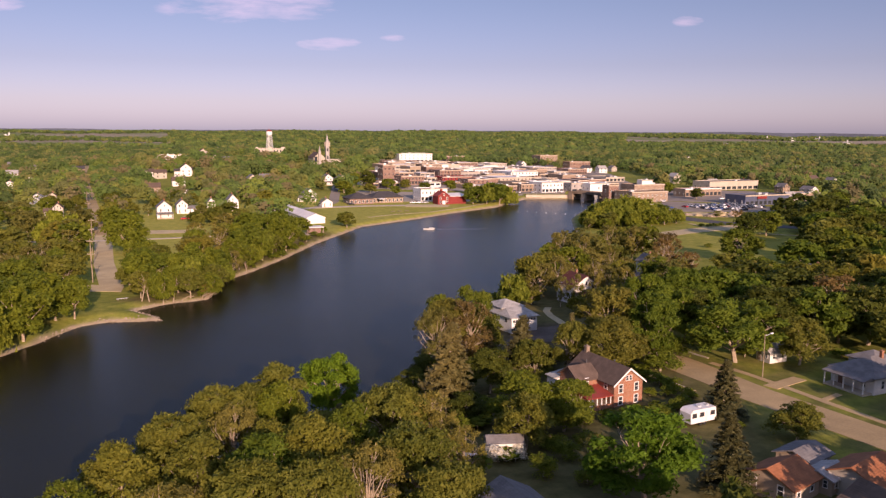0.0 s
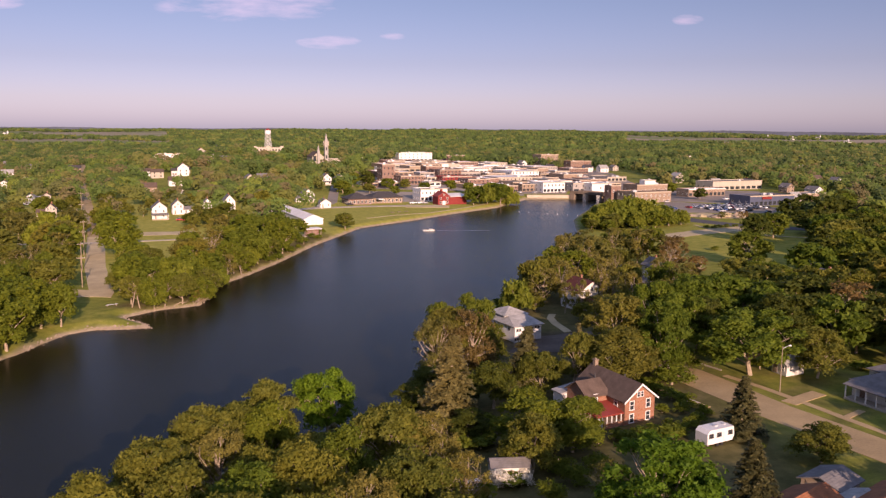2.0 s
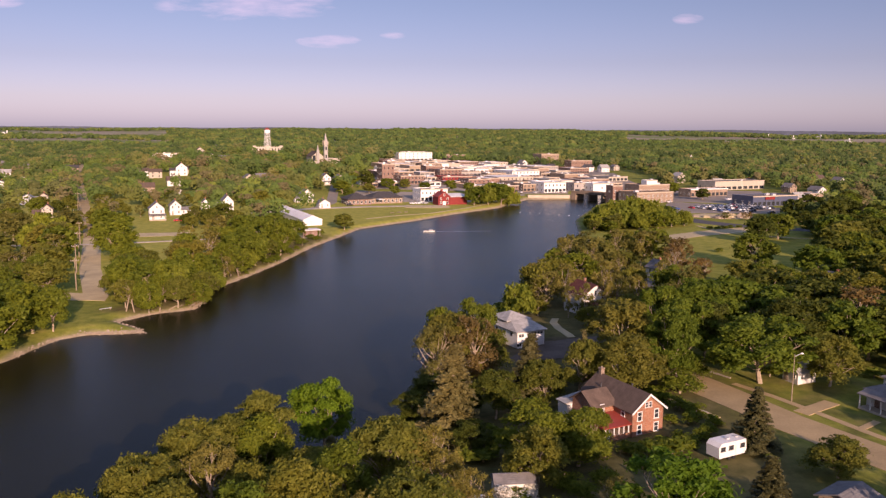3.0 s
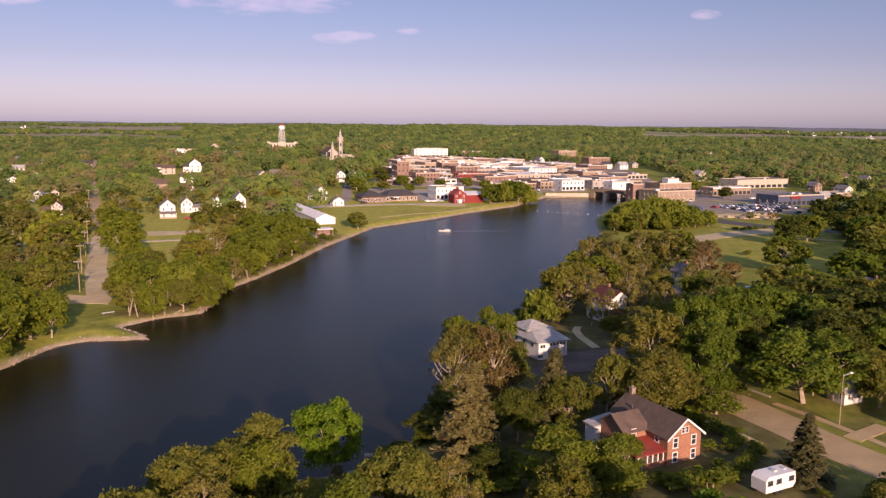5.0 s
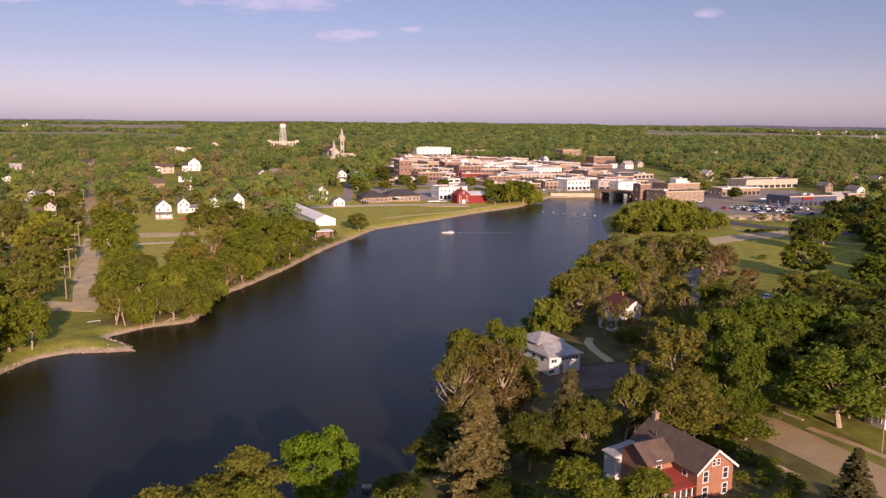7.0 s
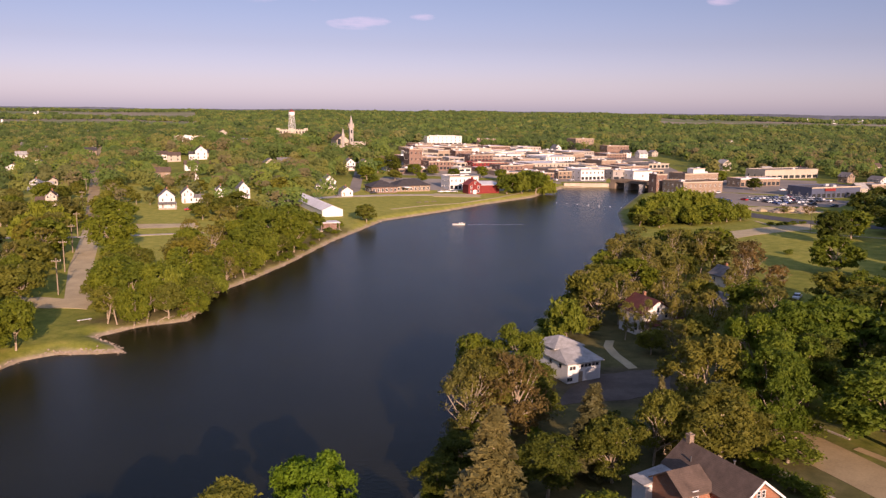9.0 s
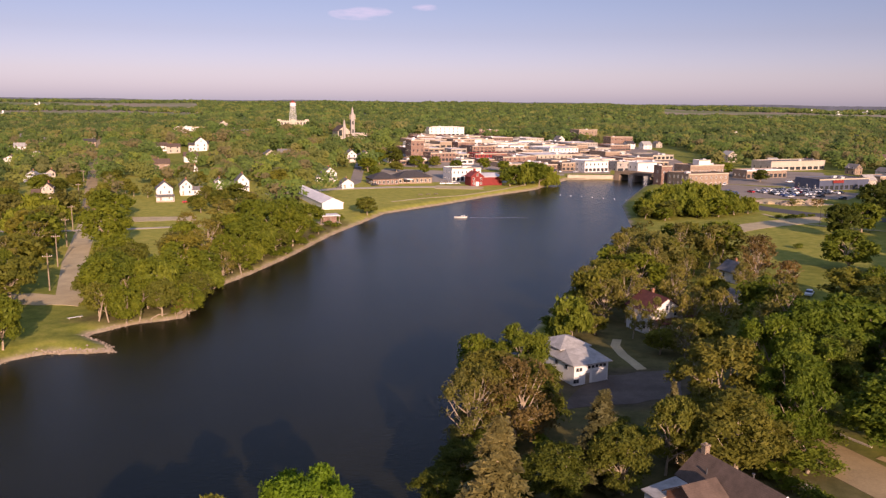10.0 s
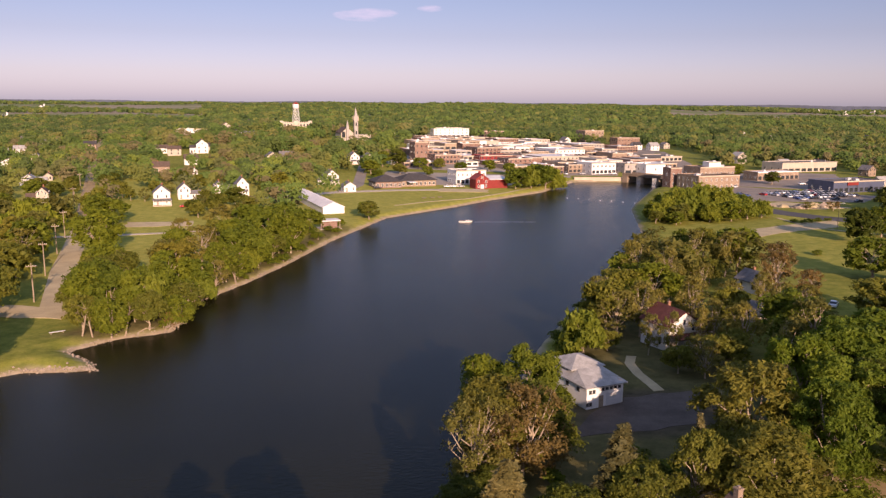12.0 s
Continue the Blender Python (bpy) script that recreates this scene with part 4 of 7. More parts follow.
patch("road_end", [(-118, 238), (-96.5, 238), (-101, 248.5), (-120, 249)], PALE_ROAD, "broad concrete street end by the river", "road", lift=0.09)
patch("boat_yard", [(12, 178), (34, 182), (38, 197), (22, 194.5)], YARD, "packed brown-grey dirt yard before the boathouse", "yard", step=2.5)
patch("car_park", [(126, 470), (192, 470), (214, 500), (150, 545)], LOT, "broad grey car park with rows of cars", "car park", lift=0.07)
patch("car_park", [(150, 548), (214, 520), (250, 640), (185, 660)], LOT, "broad worn car park behind the shops", "car park", lift=0.08)
patch("town_paving", [(60, 625), (165, 640), (190, 960), (-70, 960)], LOT, "worn paved streets of the town centre", "pavement", lift=0.1, step=12)
patch("town_paving", [(-62, 640), (58, 640), (50, 905), (-72, 905)], PAVING, "pale paved streets of the town centre", "pavement", lift=0.05, step=12)
patch("town_paving", [(-62, 548), (62, 560), (62, 622), (-66, 622)], PAVING, "worn paved yards behind the riverside buildings", "pavement", lift=0.07, step=10)


def garden_shed(x, y, turn):
    ob = thing("garden_shed", "white painted garden shed half hidden by trees", "shed", pose(x, y, ground_z(x, y), 0, 0, turn))
    part("wall", box(-2.6, 2.6, -1.5, 1.5, -0.3, 2.5), WHITE, ob)
    part("roof", add_prism(bmesh.new(), [(-2.85, -1.75, 2.45), (2.85, -1.75, 2.45), (2.85, 1.75, 2.45), (-2.85, 1.75, 2.45)], [(-2.8, -0.1, 3.3), (2.8, -0.1, 3.3), (2.8, 0.1, 3.3), (-2.8, 0.1, 3.3)]), ROOF_GREY, ob)
    door = part("door", box(-0.5, 0.45, -1.56, -1.503, 0.05, 2.05, bevel=0.01), WOOD, ob)
    part("handle", box(0.28, 0.34, -1.6, -1.563, 0.95, 1.1), STEEL_DARK, door)
    for px in (-1.7, 1.5):
        win = part("window", box(px - 0.45, px + 0.45, -1.54, -1.503, 1.1, 1.9), WHITE_PLAIN, ob)
        part("pane", box(px - 0.38, px + 0.38, -1.552, -1.543, 1.17, 1.83), GLASS, win)
    return ob


garden_shed(9.2, 112.6, 6)


# ---- the brick house by the street ----
def brick_house(x, y, turn):
    ob = thing("brick_house", "two-storey red brick house with brown shingle roof and red porch", "house", pose(x, y, ground_z(x, y), 0, 0, turn))
    w, d, e, r = 6.2, 12.6, 4.35, 6.75
    part("wall", gable_walls(w, d, e, r), BRICK_RED, ob)
    part("roof", gable_roof(w, d, e, r, 0.45), ROOF_BROWN, ob)
    for s in (-1, 1):
        k = (r - e) / (w / 2)
        bm = bmesh.new()
        a, b2 = (s * (w / 2 + 0.47), e - 0.45 * k + 0.02), (0.0, r + 0.02)
        add_prism(bm, [(a[0], -d / 2 - 0.5, a[1] - 0.12), (b2[0], -d / 2 - 0.5, b2[1] - 0.12), (b2[0], -d / 2 - 0.5, b2[1] + 0.22), (a[0], -d / 2 - 0.5, a[1] + 0.22)],
                  [(a[0], -d / 2 - 0.453, a[1] - 0.12), (b2[0], -d / 2 - 0.453, b2[1] - 0.12), (b2[0], -d / 2 - 0.453, b2[1] + 0.22), (a[0], -d / 2 - 0.453, a[1] + 0.22)])
        part("verge_board", bm, WHITE_PLAIN, ob, "white painted verge board")
    at = pose(-w / 2 - 2.15, 0.9, 0, 0, 0, 90)
    part("wing_wall", gable_walls(5.4, 4.3, e, 6.1), BRICK_RED, ob, at=at)
    part("wing_roof", gable_roof(5.4, 4.3, e, 6.1, 0.4), ROOF_BROWN, ob, at=at)
    bm = bmesh.new()
    add_prism(bm, [(-8.7, 3.62, 3.3), (-3.11, 3.62, 3.3), (-3.11, 6.5, 3.3), (-8.7, 6.5, 3.3)], [(-8.7, 3.62, 3.45), (-3.11, 3.62, 4.15), (-3.11, 6.5, 4.15), (-8.7, 6.5, 3.45)])
    part("lean_to_roof", bm, ROOF_PALE, ob, "pale grey lean-to roof")
    part("lean_to_wall", box(-8.4, -3.11, 3.65, 6.2, -1, 3.3), WHITE, ob)
    bm = bmesh.new()
    add_prism(bm, [(-8.6, -6.2, 2.25), (-3.103, -6.2, 2.25), (-3.103, -1.81, 2.25), (-8.6, -1.81, 2.25)], [(-8.6, -6.2, 2.42), (-3.103, -6.2, 2.42), (-3.103, -1.81, 3.2), (-8.6, -1.81, 3.2)])
    part("porch_roof", bm, RED_ROOF, ob, "dark red metal porch roof")
    part("porch_wall", box(-8.3, -3.103, -5.9, -1.81, -1, 0.9), BRICK_RED, ob)
    for i in range(6):
        px = -8.2 + 0.96 * i
        part("porch_post", box(px - 0.08, px + 0.08, -5.85, -5.69, 0.9, 2.25), WHITE_PLAIN, ob)
    door(ob, 0.95, 2.0, facing(-7.7, -5.92, 0.1, "s"), WHITE_PLAIN)
    for wx2, wz in ((-1.7, 0.55), (1.7, 0.55), (-1.7, 2.7), (1.7, 2.7)):
        window(ob, 1.0, 1.5, facing(wx2, -d / 2, wz, "s"))
        window(ob, 1.0, 1.5, facing(wx2, d / 2, wz, "n"))
    window(ob, 0.62, 0.9, facing(-0.38, -d / 2, 4.7, "s"))
    window(ob, 0.62, 0.9, facing(0.38, -d / 2, 4.7, "s"))
    for wy2 in (-4.2, -0.5, 3.4):
        for wz in (0.55, 2.9):
            window(ob, 1.0, 1.5, facing(w / 2, wy2, wz, "e"))
    window(ob, 0.9, 1.4, facing(-5.6, -1.8, 3.2, "s"))
    window(ob, 0.9, 1.3, facing(-w / 2, -4.0, 3.0, "w"))
    chimney(ob, 0, 5.6, 5.9, 7.9, 0.7, BRICK_TAN)
    part("roof_vent", add_lathe(bmesh.new(), [(0.12, 5.2), (0.12, 6.6), (0.2, 6.62), (0.2, 6.72)], 8, 1.3, -0.8), STEEL_DARK, ob)
    part("roof_vent", add_lathe(bmesh.new(), [(0.1, 5.0), (0.1, 6.2)], 8, -1.9, 3.2), STEEL_DARK, ob)
    return ob


brick_house(29.5, 139.2, 27)


def camper(x, y, turn):
    ob = thing("camper_trailer", "white travel trailer parked on the lawn", "camper", pose(x, y, ground_z(x, y), 0, 0, turn))
    sec = [(-2.7, 0.55), (2.5, 0.55), (2.8, 1.3), (2.6, 2.7), (-2.3, 2.75), (-2.8, 2.2)]
    part("body", add_prism(bmesh.new(), [(a, -1.2, b) for a, b in sec], [(a, 1.2, b) for a, b in sec]), WHITE_PLAIN, ob)
    part("roof_vent", box(-0.4, 0.3, -0.3, 0.3, 2.7, 2.95, bevel=0.05), METAL, ob)
    part("roof_vent", box(1.5, 2.0, -0.25, 0.25, 2.68, 2.85, bevel=0.05), METAL, ob)
    for a in (-2.0, -0.4, 1.9):
        window(ob, 0.9, 0.6, facing(a, -1.2, 1.6, "s"), STEEL_DARK)
    door(ob, 0.65, 1.75, facing(0.8, -1.2, 0.65, "s"), WHITE_PLAIN)
    for sy in (-1.05, 1.05):
        for sx in (-0.5, 0.35):
            part("wheel", add_lathe(bmesh.new(), [(0.2, -0.1), (0.34, -0.1), (0.34, 0.1), (0.2, 0.1)], 12), RUBBER, ob, at=pose(sx, sy, 0.34, 90))
    part("hitch", add_beam(bmesh.new(), (2.5, 0, 0.6), (3.8, 0, 0.45), 0.06), STEEL_DARK, ob)
    return ob


camper(41.2, 123.2, 28)

# ---- houses of the right bank ----
house("single-storey white house with hipped grey roof and pillared porch", 79.5, 143, -66, 9, 10, 3.0, 5.6, WHITE, ROOF_GREY, hip=True, porch=(8.4, 2.4, 2.6))
house("low white annexe with a grey hipped roof", 84, 151, -66, 6, 6, 2.8, 4.6, WHITE, ROOF_GREY, hip=True, stack=False)
house("small white timber garden shed among trees", 67.6, 159, -66, 3.6, 4.6, 2.3, 3.5, WHITE, ROOF_PALE, stack=False, win=0.6, name="shed")
house("low tan house with orange-brown shingle roof", 44.0, 98.2, -52, 6.8, 6.6, 2.4, 4.0, TAN, ROOF_ORANGE, stack=False)
house("low house with an orange shingle roof", 55.2, 98.6, -52, 7.2, 8.0, 2.6, 4.2, CREAM, ROOF_ORANGE, stack=False)
house("low annexe with a pale grey roof", 50.6, 99.6, -52, 3.8, 4.6, 2.2, 2.9, TAN, ROOF_PALE, stack=False, win=0.7)
house("low garage with a grey shingle roof", 50.2, 105.6, -52, 5.0, 5.4, 2.3, 3.2, TAN, ROOF_GREY, stack=False, win=0.7)
house("tan bungalow with a brown shingle roof", 52.5, 88.5, 24, 8, 7, 2.6, 4.6, TAN, ROOF_BROWN, stack=False)
house("bungalow with a grey shingle roof under trees", 9, 88.5, 24, 7.5, 8, 2.6, 4.6, TAN, ROOF_GREY, stack=False)
house("two-storey white house with a dark red roof", 39, 226, 24, 8.5, 8.5, 5.0, 7.8, WHITE, ROOF_MAROON, wing=("e", 5, 4.5, 3.0, 4.8, -0.5), porch=(6, 2, 2.6))
house("grey-roofed white house among thin trees", 72, 272, 24, 6.5, 8, 3.0, 5.2, WHITE, ROOF_GREY)
house("small cream cottage among thin trees", 61.5, 244, 24, 4.5, 6, 2.6, 4.2, CREAM, ROOF_GREY, stack=False)
house("white cottage among dense trees", 118, 246, 24, 6.5, 8, 3.0, 5.2, WHITE, ROOF_GREY)


def boathouse(x, y, turn):
    ob = thing("boathouse", "large white boathouse with stepped pale grey hipped roofs", "boathouse", pose(x, y, ground_z(x, y), 0, 0, turn))
    w, d, e, up = 7.4, 12.5, 3.8, 4.7
    part("wall", box(-w / 2, w / 2, -d / 2, d / 2, -1.5, e), WHITE_PLAIN, ob)
    a, b = w / 2 + 0.55, d / 2 + 0.55
    bm = bmesh.new()
    add_prism(bm, [(-a, -b, e), (a, -b, e), (a, b, e), (-a, b, e)], [(-a, -b, e + 0.15), (a, -b, e + 0.15), (a, b, e + 0.15), (-a, b, e + 0.15)])
    add_prism(bm, [(-a, -b, e + 0.154), (a, -b, e + 0.154), (a, b, e + 0.154), (-a, b, e + 0.154)], [(-a + 1.7, -b + 5.2, up + 0.75), (a - 1.7, -b + 5.2, up + 0.75), (a - 1.7, b - 1.7, up + 0.75), (-a + 1.7, b - 1.7, up + 0.75)])
    part("roof", bm, ROOF_PALE, ob)
    part("upper_wall", box(-3.1, 2.9, -1.0, 5.4, e + 0.2, up + 0.6), WHITE_PLAIN, ob)
    part("upper_roof", hip_roof(6.0, 6.4, up + 0.6, 1.6, 0.55), ROOF_PALE, ob, at=pose(-0.1, 2.2, 0))
    for i in range(5):
        window(ob, 0.55, 0.45, facing(-0.5 + i * 0.85, -d / 2, 3.0, "s"), STEEL_DARK)
    for px in (-3.0, -2.3):
        window(ob, 0.55, 0.6, facing(px, -d / 2, 2.7, "s"), STEEL_DARK)
    for px in (-3.5, -2.9):
        window(ob, 0.5, 0.6, facing(px, -d / 2, 0.6, "s"), STEEL_DARK)
    for i in range(3):
        window(ob, 0.75, 0.7, facing(-w / 2, -3.8 + i * 3.2, 2.6, "w"), STEEL_DARK)
        window(ob, 0.75, 0.7, facing(w / 2, -3.8 + i * 3.2, 2.6, "e"), STEEL_DARK)
    bm = box(-1.6, 1.6, -0.07, 0.01, 0, 2.4)
    for k in range(4):
        add_box(bm, -1.52, 1.52, -0.1, -0.065, 0.08 + k * 0.58, 0.58 + k * 0.58)
    part("garage_door", bm, METAL, ob, at=facing(1.8, -d / 2, 0.1, "s"))
    door(ob, 0.9, 2.05, facing(-0.8, -d / 2, 0.1, "s"), WOOD)
    return ob


boathouse(17.2, 196.4, 28)

dock = thing("dock", "weathered grey plank dock at the water's edge", "dock", pose(-11.5, 140.6, 0, 0, 0, 3))
for i in range(18):
    part("plank", box(-3.4 + i * 0.38, -3.05 + i * 0.38, -0.65, 0.65, 0.5, 0.58), WOOD, dock)
for px in (-3.2, 0, 3.2):
    for py in (-0.5, 0.5):
        part("pile", add_lathe(bmesh.new(), [(0.09, -2.5), (0.09, 0.496)], 8, px, py), WOOD, dock)


def board_fence(x, y, turn, length, h, label, material):
    ob = thing("fence", label, "fence", pose(x, y, ground_z(x, y), 0, 0, turn))
    k = int(length / 0.32)
    slat = bm_mesh("slat", box(-0.14, 0.14, -0.03, 0.0, 0.08, h), material)
    for i in range(k):
        part("slat", slat, None, ob, at=pose(-length / 2 + 0.16 + i * 0.32, 0, 0))
    for i in range(int(length / 2.4) + 1):
        px = -length / 2 + 0.05 + min(i * 2.4, length - 0.1)
        part("post", box(px - 0.06, px + 0.06, 0.003, 0.12, -0.4, h + 0.08), material, ob)
    return ob


board_fence(9.2, 113, 36, 6.6, 2.0, "white board fence overgrown with blossom", WHITE_PLAIN)
board_fence(-8, 99, 10, 7, 1.7, "weathered board fence beneath trees", WOOD)
for wx3, wy3, ln, tn in ((42.2, 146.3, 11.0, -64), (52.5, 164.5, 10.0, -60)):
    bm = box(-ln / 2, ln / 2, -0.15, 0.15, -0.6, 0.22)
    add_box(bm, -ln / 2 - 0.03, ln / 2 + 0.03, -0.18, 0.18, 0.224, 0.28)
    solid("low_wall", bm, CONCRETE, "low pale concrete garden wall beside the street", "wall", pose(wx3, wy3, ground_z(wx3, wy3), 0, 0, tn))

# ---- left bank houses ----
T = 24
for lab, x, y, w, d, e, r, wall, roof, wing, por in (
    ("tall white two-storey house with grey porch roof", -154, 440, 7.5, 9, 6.2, 9.4, WHITE, ROOF_GREY, None, (8.4, 2.6, 2.7)),
    ("white two-storey house with white garage wing", -152, 464, 6.0, 8, 5.2, 8.0, WHITE, ROOF_GREY, ("e", 5, 5, 2.8, 4.2, -2), None),
    ("white gabled farmhouse with a side wing", -128, 484, 6.5, 9, 6.0, 9.6, WHITE, ROOF_GREY, ("w", 5, 5, 3.2, 5.4, 0), (5, 1.8, 2.6)),
    ("small white cottage beside trees", -142, 488, 4.6, 6, 4.4, 6.6, WHITE, ROOF_GREY, None, None),
    ("small white gabled shed with grey roof", -75, 511, 6.8, 8, 3.2, 5.4, WHITE, ROOF_GREY, None, None),
    ("white house with a grey upper roof and porch", -91, 543, 8.0, 9, 5.2, 8.6, WHITE, ROOF_GREY, ("w", 4, 4, 2.6, 4.0, 0), (7.6, 2.2, 2.6)),
    ("white two-storey town house with porch", -95.5, 660, 7.5, 9, 5.6, 8.8, WHITE, ROOF_GREY, None, (6, 2, 2.6)),
    ("pale house with a grey roof among trees", -85, 668, 9, 9, 4.4, 7.6, CREAM, ROOF_GREY, None, None),
    ("white gabled house with a dark roof", -66, 668, 8, 11, 4.6, 8.8, WHITE, ROOF_DARK, None, None),
    ("tan house with a brown roof", -212, 439, 5.4, 8, 4.6, 7.2, CREAM, ROOF_BROWN, ("w", 4.5, 4.5, 2.6, 4.2, 0), None),
    ("white house with a pale roof among trees", -258, 508, 9, 9, 3.6, 6.4, WHITE, ROOF_PALE, ("e", 5, 5, 2.8, 4.6, 0), None),
    ("white house seen between trees", -330, 610, 9, 9, 4.6, 7.0, WHITE, ROOF_GREY, None, None),
    ("white cottage seen between trees", -350, 680, 6, 8, 3.0, 5.0, WHITE, ROOF_GREY, None, None),
    ("small cream cottage seen between trees", -262, 536, 5, 6, 2.8, 4.6, CREAM, ROOF_BROWN, None, None),
    ("tall white house with a dark roof", -231, 720, 9.5, 9, 7.2, 11, WHITE, ROOF_DARK, ("w", 5, 5, 4.5, 6.5, 0), None),
    ("small white outbuilding among green trees", -222, 672, 5, 6, 3.6, 5.6, WHITE, ROOF_GREY, None, None),
    ("small white outbuilding among green trees", -185, 572, 3.6, 5, 3.0, 4.8, WHITE, ROOF_GREY, None, None),
    ("pale house high among trees", -288, 965, 12, 10, 9, 13, CREAM, ROOF_BROWN, None, None),
):
    house(lab, x, y, T, w, d, e, r, wall, roof, wing, por)


def long_shed(x, y, turn):
    ob = thing("long_shed", "long low white gabled storage shed near the river", "shed", pose(x, y, ground_z(x, y), 0, 0, turn))
    w, d = 10.0, 66.0
    part("wall", gable_walls(w, d, 2.9, 5.0), WHITE_PLAIN, ob)
    part("roof", gable_roof(w, d, 2.9, 5.0, 0.3), ROOF_WHITE, ob, "white metal roof")
    for i in range(15):
        yy = -d / 2 + d * i / 14
        bm = bmesh.new()
        for sx in (-1, 1):
            add_beam(bm, (sx * 5.2, yy, 3.0), (0, yy, 5.24), 0.05, 5)
        part("seam", bm, METAL, ob)
    part("door", box(-1.6, 1.6, -d / 2 - 0.08, -d / 2 - 0.003, -0.3, 2.7), METAL, ob)
    for i in range(9):
        window(ob, 0.9, 0.7, facing(w / 2, -d / 2 + 4 + i * 6, 1.4, "e"))
    return ob


long_shed(-81, 451, 25)


def pavilion(x, y, turn):
    ob = thing("pavilion", "brown riverside pavilion with a flat pale roof", "pavilion", pose(x, y, ground_z(x, y), 0, 0, turn))
    part("floor", box(-4.4, 4.4, -4.2, 3.2, -0.8, 0.25), CONCRETE, ob)
    part("wall", box(-3.0, 3.0, -2.0, 2.4, 0.25, 3.2), BRICK_DARK, ob)
    part("roof", box(-4.2, 4.2, -3.4, 3.0, 3.2, 3.55, bevel=0.06), ROOF_WHITE, ob)
    for px in (-3.8, 0, 3.8):
        part("post", box(px - 0.12, px + 0.12, -3.2, -2.96, 0.25, 3.2), WOOD, ob)
    return ob


pavilion(-61.5, 379, 24)


def school(x, y, turn):
    ob = thing("school_building", "low brick building with dark hipped roofs and white windows", "building", pose(x, y, ground_z(x, y), 0, 0, turn))
    for cx, cy, w, d in ((-12, 0, 16, 15), (8, 4, 22, 15)):
        part("wall", box(cx - w / 2, cx + w / 2, cy - d / 2, cy + d / 2, -1, 3.6), BRICK_TOWN if cx < 0 else BRICK_TAN, ob)
        part("roof", hip_roof(w, d, 3.6, 3.8, 0.9), ROOF_DARK, ob, at=pose(cx, cy, 0))
        k = int(w / 2.6)
        for i in range(k):
            window(ob, 1.5, 1.8, facing(cx - w / 2 + w * (i + 0.5) / k, cy - d / 2, 0.9, "s"))
        for i in range(5):
            window(ob, 1.5, 1.8, facing(cx - w / 2, cy - d / 2 + d * (i + 0.5) / 5, 0.9, "w"))
    part("canopy", box(0, 4.2, -10.5, -3.6, 3.0, 3.3), WHITE_PLAIN, ob)
    return ob


school(-46, 541, 24)


def red_barn(x, y, turn):
    ob = thing("red_barn", "red riverside barn with a gabled front and pale roof", "barn", pose(x, y, ground_z(x, y), 0, 0, turn))
    part("wall", gable_walls(8.5, 9, 5.6, 8.6), RED_PAINT, ob)
    part("roof", gable_roof(8.5, 9, 5.6, 8.6), RED_ROOF, ob)
    part("annexe", box(4.253, 17, -3.5, 7.5, -1, 5.0), RED_PAINT, ob)
    bm = bmesh.new()
    add_prism(bm, [(4.26, -4.0, 5.0), (17.4, -4.0, 5.0), (17.4, 8, 5.0), (4.26, 8, 5.0)], [(4.26, -4.0, 5.2), (17.4, -4.0, 5.2), (17.4, 8, 6.6), (4.26, 8, 6.6)])
    part("annexe_roof", bm, ROOF_WHITE, ob, "white metal annexe roof")
    for px in (-2.4, 2.4):
        window(ob, 1.2, 1.6, facing(px, -4.5, 0.9, "s"))
        window(ob, 1.2, 1.6, facing(px, -4.5, 3.5, "s"))
    window(ob, 1.2, 1.4, facing(0, -4.5, 6.0, "s"))
    part("cupola", add_prism(bmesh.new(), [(-0.7, -0.7, 8.3), (0.7, -0.7, 8.3), (0.7, 0.7, 8.3), (-0.7, 0.7, 8.3)], [(-0.6, -0.6, 10), (0.6, -0.6, 10), (0.6, 0.6, 10), (-0.6, 0.6, 10)]), RED_PAINT, ob)
    door(ob, 2.2, 2.4, facing(0, -4.5, 0.1, "s"), WHITE_PLAIN)
    return ob


red_barn(-1, 538, 24)

# ---- the town centre ----
for lab, x, y, w, d, h, wall, roof, fl, bays in (
    ("white two-storey building with small windows", -9, 566, 20, 15, 8, WHITE_PLAIN, ROOF_TAR, 2, 7),
    ("tall three-storey red brick building", -49, 696, 11, 14, 14.5, BRICK_TOWN, ROOF_TAR, 3, 3),
    ("long red brick building with round windows", -29, 688, 21, 18, 6.5, BRICK_TOWN, ROOF_TAR, 2, 7),
    ("pale salmon brick building in the town", -17, 825, 22, 30, 6.2, BRICK_TAN, ROOF_TAR, 2, 6),
    ("low building with a long red front", 9, 712, 28, 18, 5.2, RED_PAINT, ROOF_TAR, 2, 8),
    ("dark brick building with a bare side wall", 26, 680, 20, 20, 6.5, BRICK_DARK, ROOF_DARK, 2, 5),
    ("long white flat-roofed hall", -38, 1010, 44, 22, 10, ROOF_WHITE, ROOF_WHITE, 3, 8),
    ("large red brick building above the town", 12, 1040, 26, 20, 9.5, BRICK_TOWN, ROOF_TAR, 3, 8),
    ("long tan commercial building", 22, 905, 24, 30, 5.6, BRICK_TOWN, ROOF_WHITE, 2, 10),
    ("pale tan commercial building", 58, 940, 22, 30, 5.4, CREAM, ROOF_WHITE, 2, 7)):
    block(lab, x, y, T, w, d, h, wall, roof, fl, bays, 4)
